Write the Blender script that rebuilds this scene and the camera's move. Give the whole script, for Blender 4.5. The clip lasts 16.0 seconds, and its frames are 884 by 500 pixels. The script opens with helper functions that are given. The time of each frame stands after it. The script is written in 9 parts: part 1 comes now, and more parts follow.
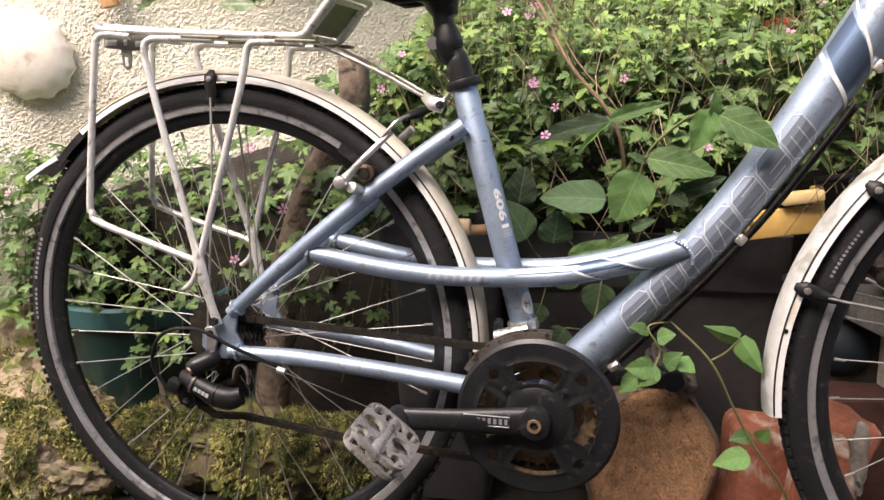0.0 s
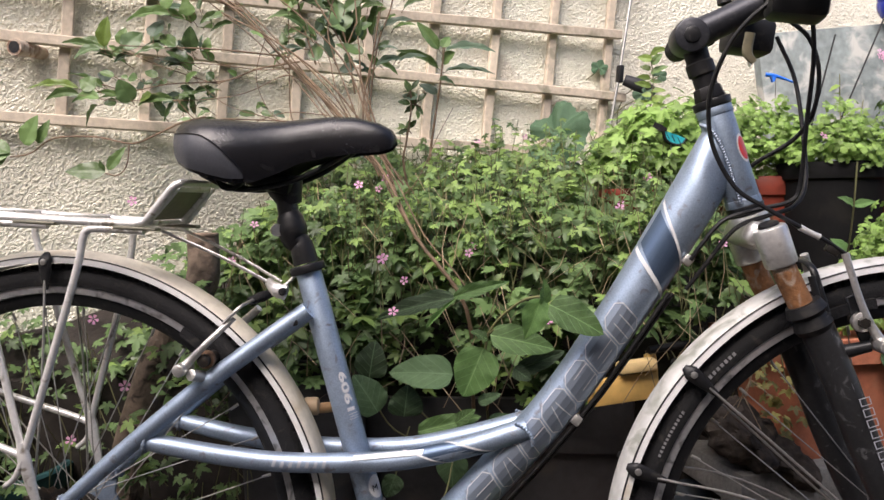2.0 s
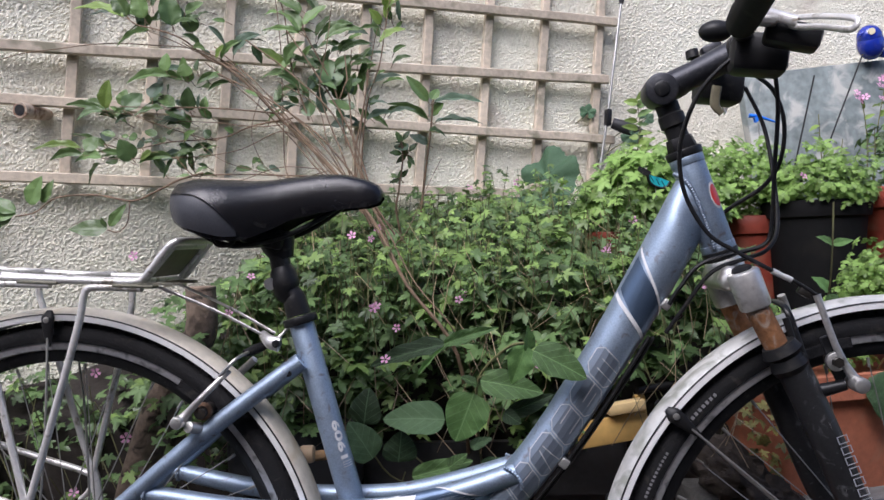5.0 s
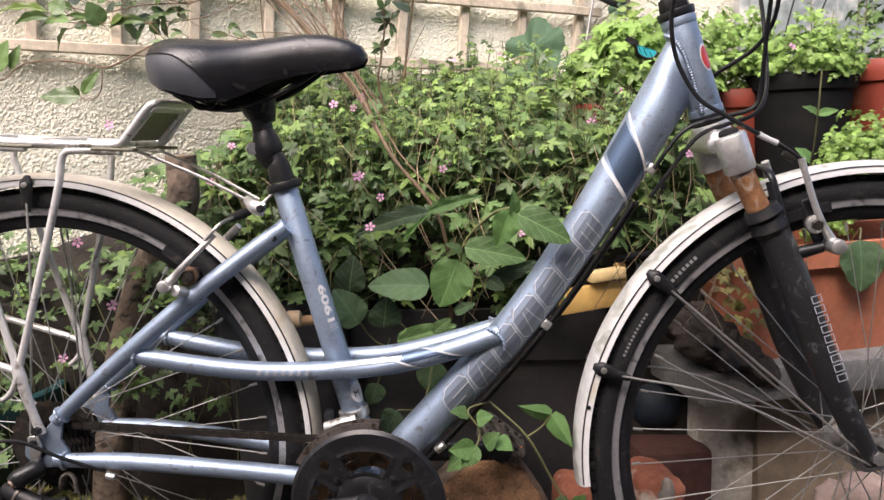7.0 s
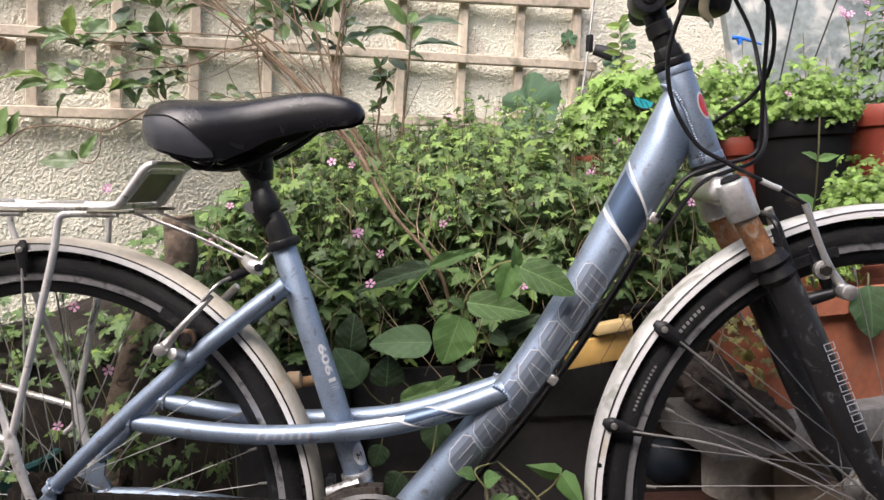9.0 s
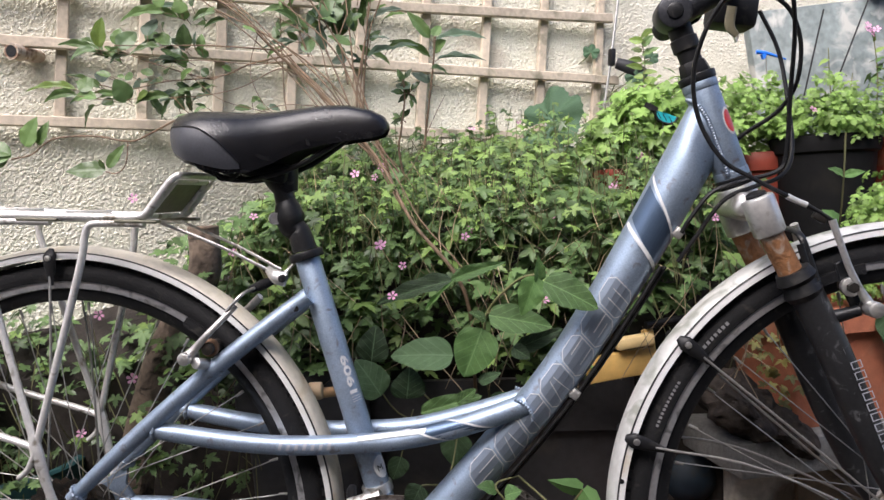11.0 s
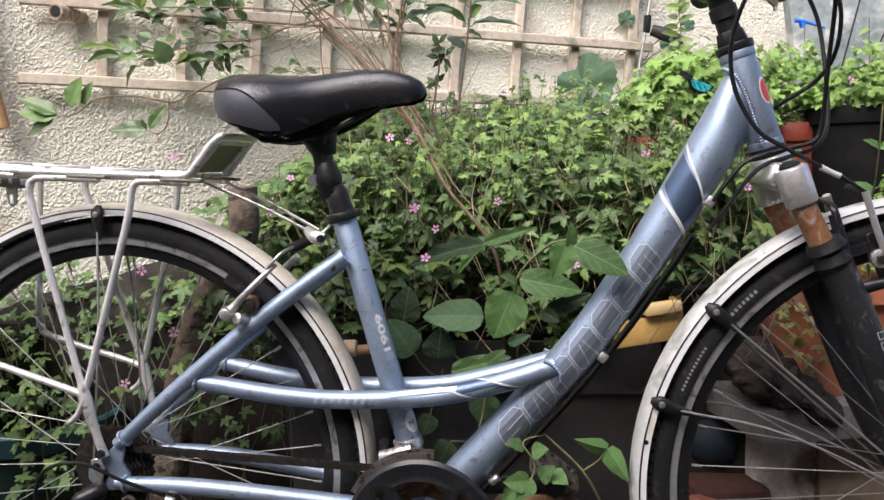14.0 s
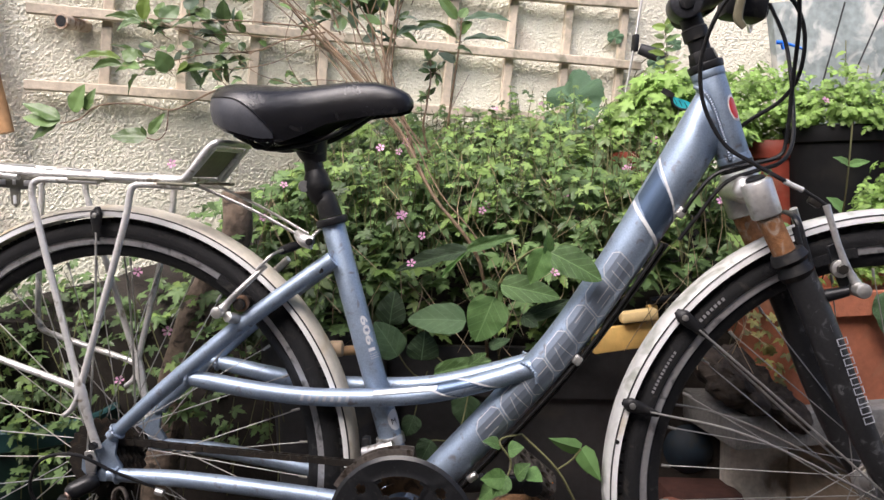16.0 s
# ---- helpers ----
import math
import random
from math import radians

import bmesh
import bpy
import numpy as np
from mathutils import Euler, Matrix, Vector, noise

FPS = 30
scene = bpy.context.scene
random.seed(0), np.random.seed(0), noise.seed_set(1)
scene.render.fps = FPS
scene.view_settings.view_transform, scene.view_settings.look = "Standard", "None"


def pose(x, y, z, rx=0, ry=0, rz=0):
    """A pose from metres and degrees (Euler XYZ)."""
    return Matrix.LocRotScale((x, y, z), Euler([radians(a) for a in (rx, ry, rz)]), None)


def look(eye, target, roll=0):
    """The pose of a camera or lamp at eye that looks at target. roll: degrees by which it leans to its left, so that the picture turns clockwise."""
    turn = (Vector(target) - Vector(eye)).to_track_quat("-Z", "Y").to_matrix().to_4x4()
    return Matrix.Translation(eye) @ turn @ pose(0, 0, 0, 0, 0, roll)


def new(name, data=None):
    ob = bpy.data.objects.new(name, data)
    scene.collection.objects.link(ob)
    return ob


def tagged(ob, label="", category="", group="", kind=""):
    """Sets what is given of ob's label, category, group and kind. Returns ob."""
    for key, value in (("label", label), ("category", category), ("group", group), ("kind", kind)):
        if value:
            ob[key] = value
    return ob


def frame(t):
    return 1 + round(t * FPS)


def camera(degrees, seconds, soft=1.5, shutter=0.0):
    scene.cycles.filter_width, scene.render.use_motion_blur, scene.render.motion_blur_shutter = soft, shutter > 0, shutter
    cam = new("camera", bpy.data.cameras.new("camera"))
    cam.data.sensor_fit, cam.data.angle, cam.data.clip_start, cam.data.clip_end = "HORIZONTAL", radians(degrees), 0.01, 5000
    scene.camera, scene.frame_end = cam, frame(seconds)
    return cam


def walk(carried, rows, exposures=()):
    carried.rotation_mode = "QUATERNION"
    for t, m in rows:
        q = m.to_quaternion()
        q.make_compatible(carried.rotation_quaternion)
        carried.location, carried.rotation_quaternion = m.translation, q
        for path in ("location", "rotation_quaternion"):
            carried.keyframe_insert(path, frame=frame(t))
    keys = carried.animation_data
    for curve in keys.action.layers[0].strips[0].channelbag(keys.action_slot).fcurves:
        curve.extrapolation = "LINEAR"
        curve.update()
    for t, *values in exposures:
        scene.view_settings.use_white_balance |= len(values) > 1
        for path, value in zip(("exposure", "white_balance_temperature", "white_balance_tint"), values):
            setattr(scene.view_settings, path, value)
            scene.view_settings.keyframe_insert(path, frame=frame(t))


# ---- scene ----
cam = camera(59.21, 16.0)
SKY, SUN = 0.15, 4.0
ROWS = [
    (0.0, 0.5580, -0.9882, 0.6741, 78.849, 0.634, 14.125),
    (0.5, 0.5672, -0.9858, 0.6992, 80.414, 0.231, 12.214),
    (1.0, 0.5813, -0.9800, 0.7344, 82.509, 0.679, 9.892),
    (1.5, 0.5977, -0.9801, 0.7519, 84.934, 0.637, 7.891),
    (2.0, 0.6141, -0.9781, 0.7699, 86.702, 0.453, 5.935),
    (2.5, 0.6308, -0.9914, 0.7862, 88.584, 0.371, 4.933),
    (3.0, 0.6387, -0.9977, 0.7973, 90.575, 0.210, 5.071),
    (5.5, 0.6446, -1.0125, 0.7809, 88.133, 2.094, 6.534),
    (6.0, 0.6416, -1.0138, 0.7666, 83.723, 1.344, 7.404),
    (6.5, 0.6408, -1.0071, 0.7602, 81.855, 1.785, 6.967),
    (7.0, 0.6345, -1.0098, 0.7561, 81.277, 1.611, 4.841),
    (7.5, 0.6341, -1.0246, 0.7555, 83.319, 1.140, 3.579),
    (8.0, 0.6390, -1.0175, 0.7529, 84.231, 1.563, 4.033),
    (8.5, 0.6414, -0.9991, 0.7524, 85.279, 2.382, 4.199),
    (9.0, 0.6334, -0.9936, 0.7526, 85.412, 2.982, 4.797),
    (11.5, 0.6237, -0.9967, 0.7542, 86.440, 2.230, 6.419),
    (12.0, 0.6187, -0.9981, 0.7533, 86.013, 1.999, 6.557),
    (12.5, 0.6152, -1.0044, 0.7526, 85.643, 1.855, 6.859),
    (13.0, 0.6106, -1.0156, 0.7499, 84.357, 1.626, 8.767),
    (13.5, 0.6150, -1.0197, 0.7503, 83.558, 1.563, 8.521),
    (14.0, 0.6182, -1.0213, 0.7538, 83.864, 1.494, 8.058),
    (14.5, 0.6250, -1.0286, 0.7548, 84.181, 1.498, 7.814),
    (15.0, 0.6372, -1.0467, 0.7551, 84.412, 2.001, 8.435),
    (15.5, 0.6475, -1.0579, 0.7499, 85.127, 1.875, 9.157),
    (16.0, 0.6460, -1.0651, 0.7458, 84.909, 0.515, 8.090),
]
walk(cam, [(t, pose(x, y, z, rx, ry, rz)) for t, x, y, z, rx, ry, rz in ROWS], exposures=[(0.0, 1.06, 6950, 19), (1.0, 0.89, 6800, 21), (2.0, 0.47, 6550, 19), (3.0, 0.18, 6050, 19), (5.5, 0.10, 5800, 19), (6.0, 0.36, 6350, 21), (6.5, 0.72, 6600, 20), (7.5, 0.81, 6600, 20), (9.0, 0.60, 6450, 18), (12.5, 0.52, 6150, 17), (16.0, 0.63, 6350, 18)])

# ---- world, sun, exposure ----
world = bpy.data.worlds.new("world")
scene.world = world
world.use_nodes = True
wnt = world.node_tree
sky = wnt.nodes.new("ShaderNodeTexSky")
sky.sky_type, sky.sun_disc = "NISHITA", False
sky.sun_elevation, sky.sun_rotation = radians(50), radians(206)
sky.air_density, sky.dust_density = 1.0, 3.0
wnt.nodes["Background"].inputs["Strength"].default_value = SKY
wnt.links.new(sky.outputs["Color"], wnt.nodes["Background"].inputs["Color"])
sun_data = bpy.data.lights.new("sun", "SUN")
sun_data.energy, sun_data.angle, sun_data.color = SUN, radians(44), (1.0, 0.95, 0.87)
sun = new("sun", sun_data)
sun.matrix_world = look((-0.6, -2.6, 4.0), (0.4, 0.1, 0.6))

# ---- materials ----


def mat(name, base, rough=0.5, metal=0.0, spread=0.12, grain=60.0, blotch=6.0, bump=0.0, bump_scale=200.0, dirt=None, dirt_amount=0.0,
        dirt_scale=12.0, coat=0.0, per_object=0.0, per_island=0.0, through_light=0.0, spec=0.5, veins=0.0):
    """A procedural material: base colour, varied at a coarse and a fine scale, with dirt patches, relief and gloss."""
    m = bpy.data.materials.new(name)
    m.use_nodes = True
    nt = m.node_tree
    nodes, links = nt.nodes, nt.links
    bsdf = nodes["Principled BSDF"]
    co = nodes.new("ShaderNodeTexCoord")

    def noise_at(scale, detail=4.0, distortion=0.0):
        n = nodes.new("ShaderNodeTexNoise")
        n.inputs["Scale"].default_value, n.inputs["Detail"].default_value = scale, detail
        n.inputs["Distortion"].default_value = distortion
        links.new(co.outputs["Object"], n.inputs["Vector"])
        return n.outputs["Fac"]

    def mathn(op, a, b):
        n = nodes.new("ShaderNodeMath")
        n.operation = op
        for socket, v in zip(n.inputs, (a, b)):
            if isinstance(v, (int, float)):
                socket.default_value = v
            else:
                links.new(v, socket)
        return n.outputs[0]

    value = mathn("ADD", mathn("MULTIPLY", noise_at(grain), 0.5), mathn("MULTIPLY", noise_at(blotch), 0.5))
    if per_object:
        info = nodes.new("ShaderNodeObjectInfo")
        value = mathn("ADD", value, mathn("MULTIPLY", mathn("SUBTRACT", info.outputs["Random"], 0.5), per_object))
    if per_island:
        geo = nodes.new("ShaderNodeNewGeometry")
        value = mathn("ADD", value, mathn("MULTIPLY", mathn("SUBTRACT", geo.outputs["Random Per Island"], 0.5), per_island))
    ramp = nodes.new("ShaderNodeValToRGB")
    ramp.color_ramp.elements[0].position, ramp.color_ramp.elements[1].position = 0.25, 0.75
    lo, hi = [max(0.0, c * (1 - spread * 2)) for c in base], [min(1.0, c * (1 + spread * 2)) for c in base]
    ramp.color_ramp.elements[0].color, ramp.color_ramp.elements[1].color = (*lo, 1), (*hi, 1)
    links.new(value, ramp.inputs["Fac"])
    colour = ramp.outputs["Color"]
    if dirt:
        mix = nodes.new("ShaderNodeMix")
        mix.data_type = "RGBA"
        span = nodes.new("ShaderNodeMapRange")
        span.inputs["From Min"].default_value, span.inputs["From Max"].default_value = 0.62 - dirt_amount * 0.4, 0.72 - dirt_amount * 0.3
        links.new(noise_at(dirt_scale, 8.0, 0.6), span.inputs["Value"])
        links.new(span.outputs["Result"], mix.inputs["Factor"])
        links.new(colour, mix.inputs[6])
        mix.inputs[7].default_value = (*dirt, 1)
        colour = mix.outputs[2]
    vein_height = None
    if veins:
        sep = nodes.new("ShaderNodeSeparateXYZ")
        links.new(co.outputs["Object"], sep.inputs[0])
        side = mathn("ABSOLUTE", sep.outputs["Y"], 0.0)
        phase = mathn("FRACT", mathn("MULTIPLY", mathn("SUBTRACT", sep.outputs["X"], mathn("MULTIPLY", side, 0.8)), 5.0), 0.0)
        lateral = mathn("LESS_THAN", mathn("ABSOLUTE", mathn("SUBTRACT", phase, 0.5), 0.0), 0.05)
        rib = mathn("LESS_THAN", side, 0.016)
        vein = mathn("MAXIMUM", rib, mathn("MULTIPLY", lateral, 0.55))
        mixv = nodes.new("ShaderNodeMix")
        mixv.data_type = "RGBA"
        links.new(mathn("MULTIPLY", vein, veins), mixv.inputs["Factor"])
        links.new(colour, mixv.inputs[6])
        mixv.inputs[7].default_value = (*[min(1.0, c * 1.9 + 0.03) for c in base], 1)
        colour = mixv.outputs[2]
        vein_height = mathn("ABSOLUTE", mathn("SUBTRACT", phase, 0.5), 0.0)
    links.new(colour, bsdf.inputs["Base Color"])
    rr = nodes.new("ShaderNodeMapRange")
    rr.inputs["To Min"].default_value, rr.inputs["To Max"].default_value = max(0.02, rough - 0.1), min(1.0, rough + 0.1)
    links.new(value, rr.inputs["Value"])
    links.new(rr.outputs["Result"], bsdf.inputs["Roughness"])
    bsdf.inputs["Metallic"].default_value = metal
    bsdf.inputs["Coat Weight"].default_value = coat
    bsdf.inputs["Coat Roughness"].default_value = 0.16
    bsdf.inputs["Specular IOR Level"].default_value = spec
    if bump:
        b = nodes.new("ShaderNodeBump")
        b.inputs["Strength"].default_value, b.inputs["Distance"].default_value = min(1.0, bump), 0.004
        height = noise_at(bump_scale, 5.0)
        if vein_height is not None:
            height = mathn("ADD", mathn("MULTIPLY", height, 0.5), mathn("MULTIPLY", vein_height, -0.16))
        links.new(height, b.inputs["Height"])
        links.new(b.outputs["Normal"], bsdf.inputs["Normal"])
    if through_light:
        tr = nodes.new("ShaderNodeBsdfTranslucent")
        links.new(colour, tr.inputs["Color"])
        ms = nodes.new("ShaderNodeMixShader")
        ms.inputs["Fac"].default_value = through_light
        links.new(bsdf.outputs[0], ms.inputs[1])
        links.new(tr.outputs[0], ms.inputs[2])
        links.new(ms.outputs[0], nodes["Material Output"].inputs["Surface"])
    return m


PAINT = mat("blue_grey_metallic_paint", (0.328, 0.412, 0.525), 0.50, 0.74, 0.15, 520, 26, bump=0.05, bump_scale=260, coat=0.08, dirt=(0.235, 0.245, 0.275), dirt_amount=0.06, dirt_scale=75)
WELD_PAINT = mat("painted_weld", (0.285, 0.340, 0.42), 0.48, 0.7, 0.08, 900, 5)
PAINT_DARK = mat("dark_blue_paint", (0.085, 0.130, 0.205), 0.38, 0.65, 0.1, 900, 5, coat=0.15)
PAINT_GREY = mat("grey_brown_paint", (0.265, 0.318, 0.395), 0.45, 0.75, 0.1, 900, 5, coat=0.1)
DECAL_WHITE = mat("white_decal", (0.72, 0.73, 0.74), 0.4, 0, 0.06, 120, 9)
DECAL_GREY = mat("silver_grey_decal", (0.62, 0.64, 0.66), 0.35, 0.3, 0.08, 120, 9)
DECAL_FAINT = mat("faint_silver_print", (0.47, 0.50, 0.55), 0.4, 0.3, 0.08, 120, 9)
DECAL_RED = mat("red_badge_enamel", (0.6, 0.04, 0.03), 0.3, 0, 0.08, 60, 9, coat=0.5)
ALLOY = mat("scuffed_aluminium", (0.66, 0.65, 0.63), 0.44, 0.9, 0.12, 300, 25, bump=0.1, bump_scale=500, dirt=(0.26, 0.23, 0.19), dirt_amount=0.12, dirt_scale=60)
RIM_SIDE = mat("machined_rim_aluminium", (0.50, 0.50, 0.51), 0.42, 0.7, 0.12, 200, 10, dirt=(0.2, 0.2, 0.2), dirt_amount=0.2, dirt_scale=50)
RACK_ALLOY = mat("rack_aluminium", (0.75, 0.74, 0.72), 0.38, 0.45, 0.1, 200, 10, dirt=(0.3, 0.27, 0.22), dirt_amount=0.12, dirt_scale=50)
STEEL = mat("spoke_steel", (0.43, 0.42, 0.40), 0.35, 0.75, 0.15, 200, 15)
RUBBER = mat("tyre_rubber", (0.009, 0.009, 0.010), 0.75, 0, 0.25, 150, 20, bump=0.3, bump_scale=350, dirt=(0.026, 0.024, 0.021), dirt_amount=0.10, dirt_scale=60, spec=0.3)
BLACK = mat("black_plastic", (0.010, 0.010, 0.011), 0.45, 0, 0.2, 200, 15, dirt=(0.028, 0.026, 0.024), dirt_amount=0.1, dirt_scale=60, spec=0.35)
BLACK_METAL = mat("scuffed_black_enamel", (0.012, 0.0125, 0.014), 0.36, 0.0, 0.25, 250, 12, dirt=(0.045, 0.043, 0.041), dirt_amount=0.08, dirt_scale=110, spec=0.4)
VINYL = mat("black_saddle_vinyl", (0.010, 0.010, 0.012), 0.25, 0, 0.3, 260, 18, bump=0.16, bump_scale=700, dirt=(0.034, 0.033, 0.033), dirt_amount=0.05, dirt_scale=38, spec=0.55)
VINYL_GREY = mat("dark_grey_saddle_vinyl", (0.060, 0.063, 0.074), 0.48, 0, 0.15, 500, 12, bump=0.12, bump_scale=700, spec=0.35)
GUARD = mat("silver_mudguard_plastic", (0.80, 0.80, 0.79), 0.30, 0.12, 0.06, 120, 6, coat=0.4, dirt=(0.60, 0.54, 0.42), dirt_amount=0.04, dirt_scale=14)
GUARD_TAN = mat("tan_stained_mudguard_crown", (0.66, 0.61, 0.51), 0.50, 0.1, 0.12, 90, 7, dirt=(0.50, 0.41, 0.27), dirt_amount=0.20, dirt_scale=11)
GUARD_CROWN = mat("weathered_mudguard_crown", (0.60, 0.60, 0.58), 0.50, 0.1, 0.12, 90, 9, dirt=(0.33, 0.34, 0.30), dirt_amount=0.24, dirt_scale=26)
FORK_BLACK = mat("scratched_black_fork_enamel", (0.019, 0.0195, 0.021), 0.34, 0.0, 0.25, 250, 12, dirt=(0.10, 0.102, 0.105), dirt_amount=0.05, dirt_scale=85, spec=0.55)
CAST_ALLOY = mat("cast_fork_aluminium", (0.70, 0.69, 0.67), 0.36, 0.72, 0.12, 200, 20, bump=0.08, bump_scale=300, dirt=(0.36, 0.33, 0.29), dirt_amount=0.08, dirt_scale=40)
RUST = mat("rusty_steel", (0.26, 0.12, 0.05), 0.75, 0.2, 0.3, 160, 30, bump=0.5, bump_scale=300, dirt=(0.36, 0.28, 0.22), dirt_amount=0.2, dirt_scale=60)
PRINT = mat("worn_grey_print", (0.21, 0.21, 0.215), 0.5, 0, 0.2, 200, 30)
TAN_STEEL = mat("dusty_tan_steel", (0.30, 0.20, 0.12), 0.6, 0.4, 0.25, 200, 40, dirt=(0.10, 0.07, 0.045), dirt_amount=0.25, dirt_scale=60)
WORN_STEEL = mat("worn_brown_grey_steel", (0.20, 0.175, 0.155), 0.5, 0.7, 0.25, 200, 30, dirt=(0.06, 0.045, 0.034), dirt_amount=0.25, dirt_scale=60)
GREASE = mat("greasy_brown_steel", (0.018, 0.015, 0.012), 0.55, 0.2, 0.3, 200, 40, dirt=(0.048, 0.033, 0.022), dirt_amount=0.18, dirt_scale=70)

# ---- mesh tools ----


def part(name, bm, material, parent, label="", smooth=True, at=None):
    """Link a bmesh as one mesh object under a thing or a part."""
    me = bpy.data.meshes.new(name)
    bm.to_mesh(me)
    bm.free()
    me.materials.append(material)
    if smooth:
        for p in me.polygons:
            p.use_smooth = True
        me.set_sharp_from_angle(angle=radians(38))
    ob = new(name, me)
    if parent:
        ob.parent = parent
    if at is not None:
        ob.matrix_basis = at
    if label:
        tagged(ob, label)
    return ob


def thing(name, label, category, at=None, group="", kind=""):
    ob = new(name)
    ob.empty_display_size = 0.05
    if at is not None:
        ob.matrix_basis = at
    return tagged(ob, label, category, group, kind)


def smooth_line(pts, steps=6):
    """Catmull-Rom through the points."""
    pts = [Vector(p) for p in pts]
    if len(pts) < 3:
        return pts
    ext = [2 * pts[0] - pts[1], *pts, 2 * pts[-1] - pts[-2]]
    out = []
    for i in range(1, len(ext) - 2):
        p0, p1, p2, p3 = ext[i - 1:i + 3]
        for k in range(steps):
            t = k / steps
            out.append(0.5 * (2 * p1 + (p2 - p0) * t + (2 * p0 - 5 * p1 + 4 * p2 - p3) * t * t + (3 * p1 - p0 - 3 * p2 + p3) * t ** 3))
    out.append(pts[-1])
    return out


def tube(pts, r, seg=10, smooth=0, bm=None, flat=(1.0, 1.0), cap=True):
    """A swept tube; r is one radius, or one at each end or point."""
    bm = bm or bmesh.new()
    line = smooth_line(pts, smooth) if smooth else [Vector(p) for p in pts]
    n = len(line)
    rs = [r] * n if isinstance(r, (int, float)) else [float(q) for q in np.interp(np.linspace(0, 1, n), np.linspace(0, 1, len(r)), r)]
    t0 = (line[1] - line[0]).normalized()
    side = t0.cross(Vector((0, 1, 0)))
    if side.length < 0.2:
        side = t0.cross(Vector((1, 0, 0)))
    side.normalize()
    rings = []
    for i, p in enumerate(line):
        t = (line[min(i + 1, n - 1)] - line[max(i - 1, 0)]).normalized()
        side = (side - t * side.dot(t)).normalized()
        up = t.cross(side)
        rings.append([bm.verts.new(p + rs[i] * (flat[0] * math.cos(a) * side + flat[1] * math.sin(a) * up)) for a in [2 * math.pi * k / seg for k in range(seg)]])
    for a, b in zip(rings, rings[1:]):
        for k in range(seg):
            bm.faces.new((a[k], a[(k + 1) % seg], b[(k + 1) % seg], b[k]))
    if cap:
        bm.faces.new(rings[0][::-1])
        bm.faces.new(rings[-1])
    return bm


def cyl(p0, p1, r0, r1=None, seg=20, bm=None, bevel=0.0):
    """A cylinder or cone between two points, with rounded rims."""
    p0, p1 = Vector(p0), Vector(p1)
    r1 = r0 if r1 is None else r1
    if bevel:
        return _rounded(p0, p1, r0, r1, bevel, seg, bm)
    return tube([p0, p1], [r0, r1], seg, bm=bm)


def _rounded(p0, p1, r0, r1, bevel, seg, bm):
    d = (p1 - p0).normalized() * bevel
    line = [p0, p0 + d * 0.35, p0 + d, p1 - d, p1 - d * 0.35, p1]
    radii = [r0 - bevel, r0 - bevel * 0.3, r0, r1, r1 - bevel * 0.3, r1 - bevel]
    bm = bm or bmesh.new()
    t = (p1 - p0).normalized()
    side = t.cross(Vector((0, 1, 0)))
    if side.length < 0.2:
        side = t.cross(Vector((1, 0, 0)))
    side.normalize()
    up = t.cross(side)
    rings = [[bm.verts.new(p + r * (math.cos(2 * math.pi * k / seg) * side + math.sin(2 * math.pi * k / seg) * up)) for k in range(seg)] for p, r in zip(line, radii)]
    for a, b in zip(rings, rings[1:]):
        for k in range(seg):
            bm.faces.new((a[k], a[(k + 1) % seg], b[(k + 1) % seg], b[k]))
    bm.faces.new(rings[0][::-1])
    bm.faces.new(rings[-1])
    return bm


def box(size, at=None, bevel=0.0, bm=None, segments=2):
    bm = bm or bmesh.new()
    got = bmesh.ops.create_cube(bm, size=1.0, matrix=(at or Matrix()) @ Matrix.Diagonal((*size, 1)))
    if bevel:
        edges = list({e for v in got["verts"] for e in v.link_edges})
        bmesh.ops.bevel(bm, geom=edges, offset=bevel, segments=segments, profile=0.5, affect="EDGES")
    return bm


def ball(centre, r, scale=(1, 1, 1), bm=None, u=16, v=10):
    bm = bm or bmesh.new()
    bmesh.ops.create_uvsphere(bm, u_segments=u, v_segments=v, radius=r, matrix=Matrix.Translation(centre) @ Matrix.Diagonal((*scale, 1)))
    return bm


def ring(profile, seg=96, start=0.0, end=360.0, bm=None, closed_profile=True):
    """Turn a profile of (radius, y) round the y axis at the origin, from the +x side through +z, in degrees."""
    bm = bm or bmesh.new()
    whole = abs(end - start) >= 359.9
    n = seg if whole else seg + 1
    rows = []
    for i in range(n):
        a = radians(start + (end - start) * i / seg)
        rows.append([bm.verts.new((r * math.cos(a), y, r * math.sin(a))) for r, y in profile])
    m = len(profile)
    for i in range(seg):
        a, b = rows[i], rows[(i + 1) % n]
        for k in range(m if closed_profile else m - 1):
            bm.faces.new((a[k], b[k], b[(k + 1) % m], a[(k + 1) % m]))
    if not whole and closed_profile:
        bm.faces.new(rows[0])
        bm.faces.new(rows[-1][::-1])
    bmesh.ops.recalc_face_normals(bm, faces=bm.faces)
    return bm


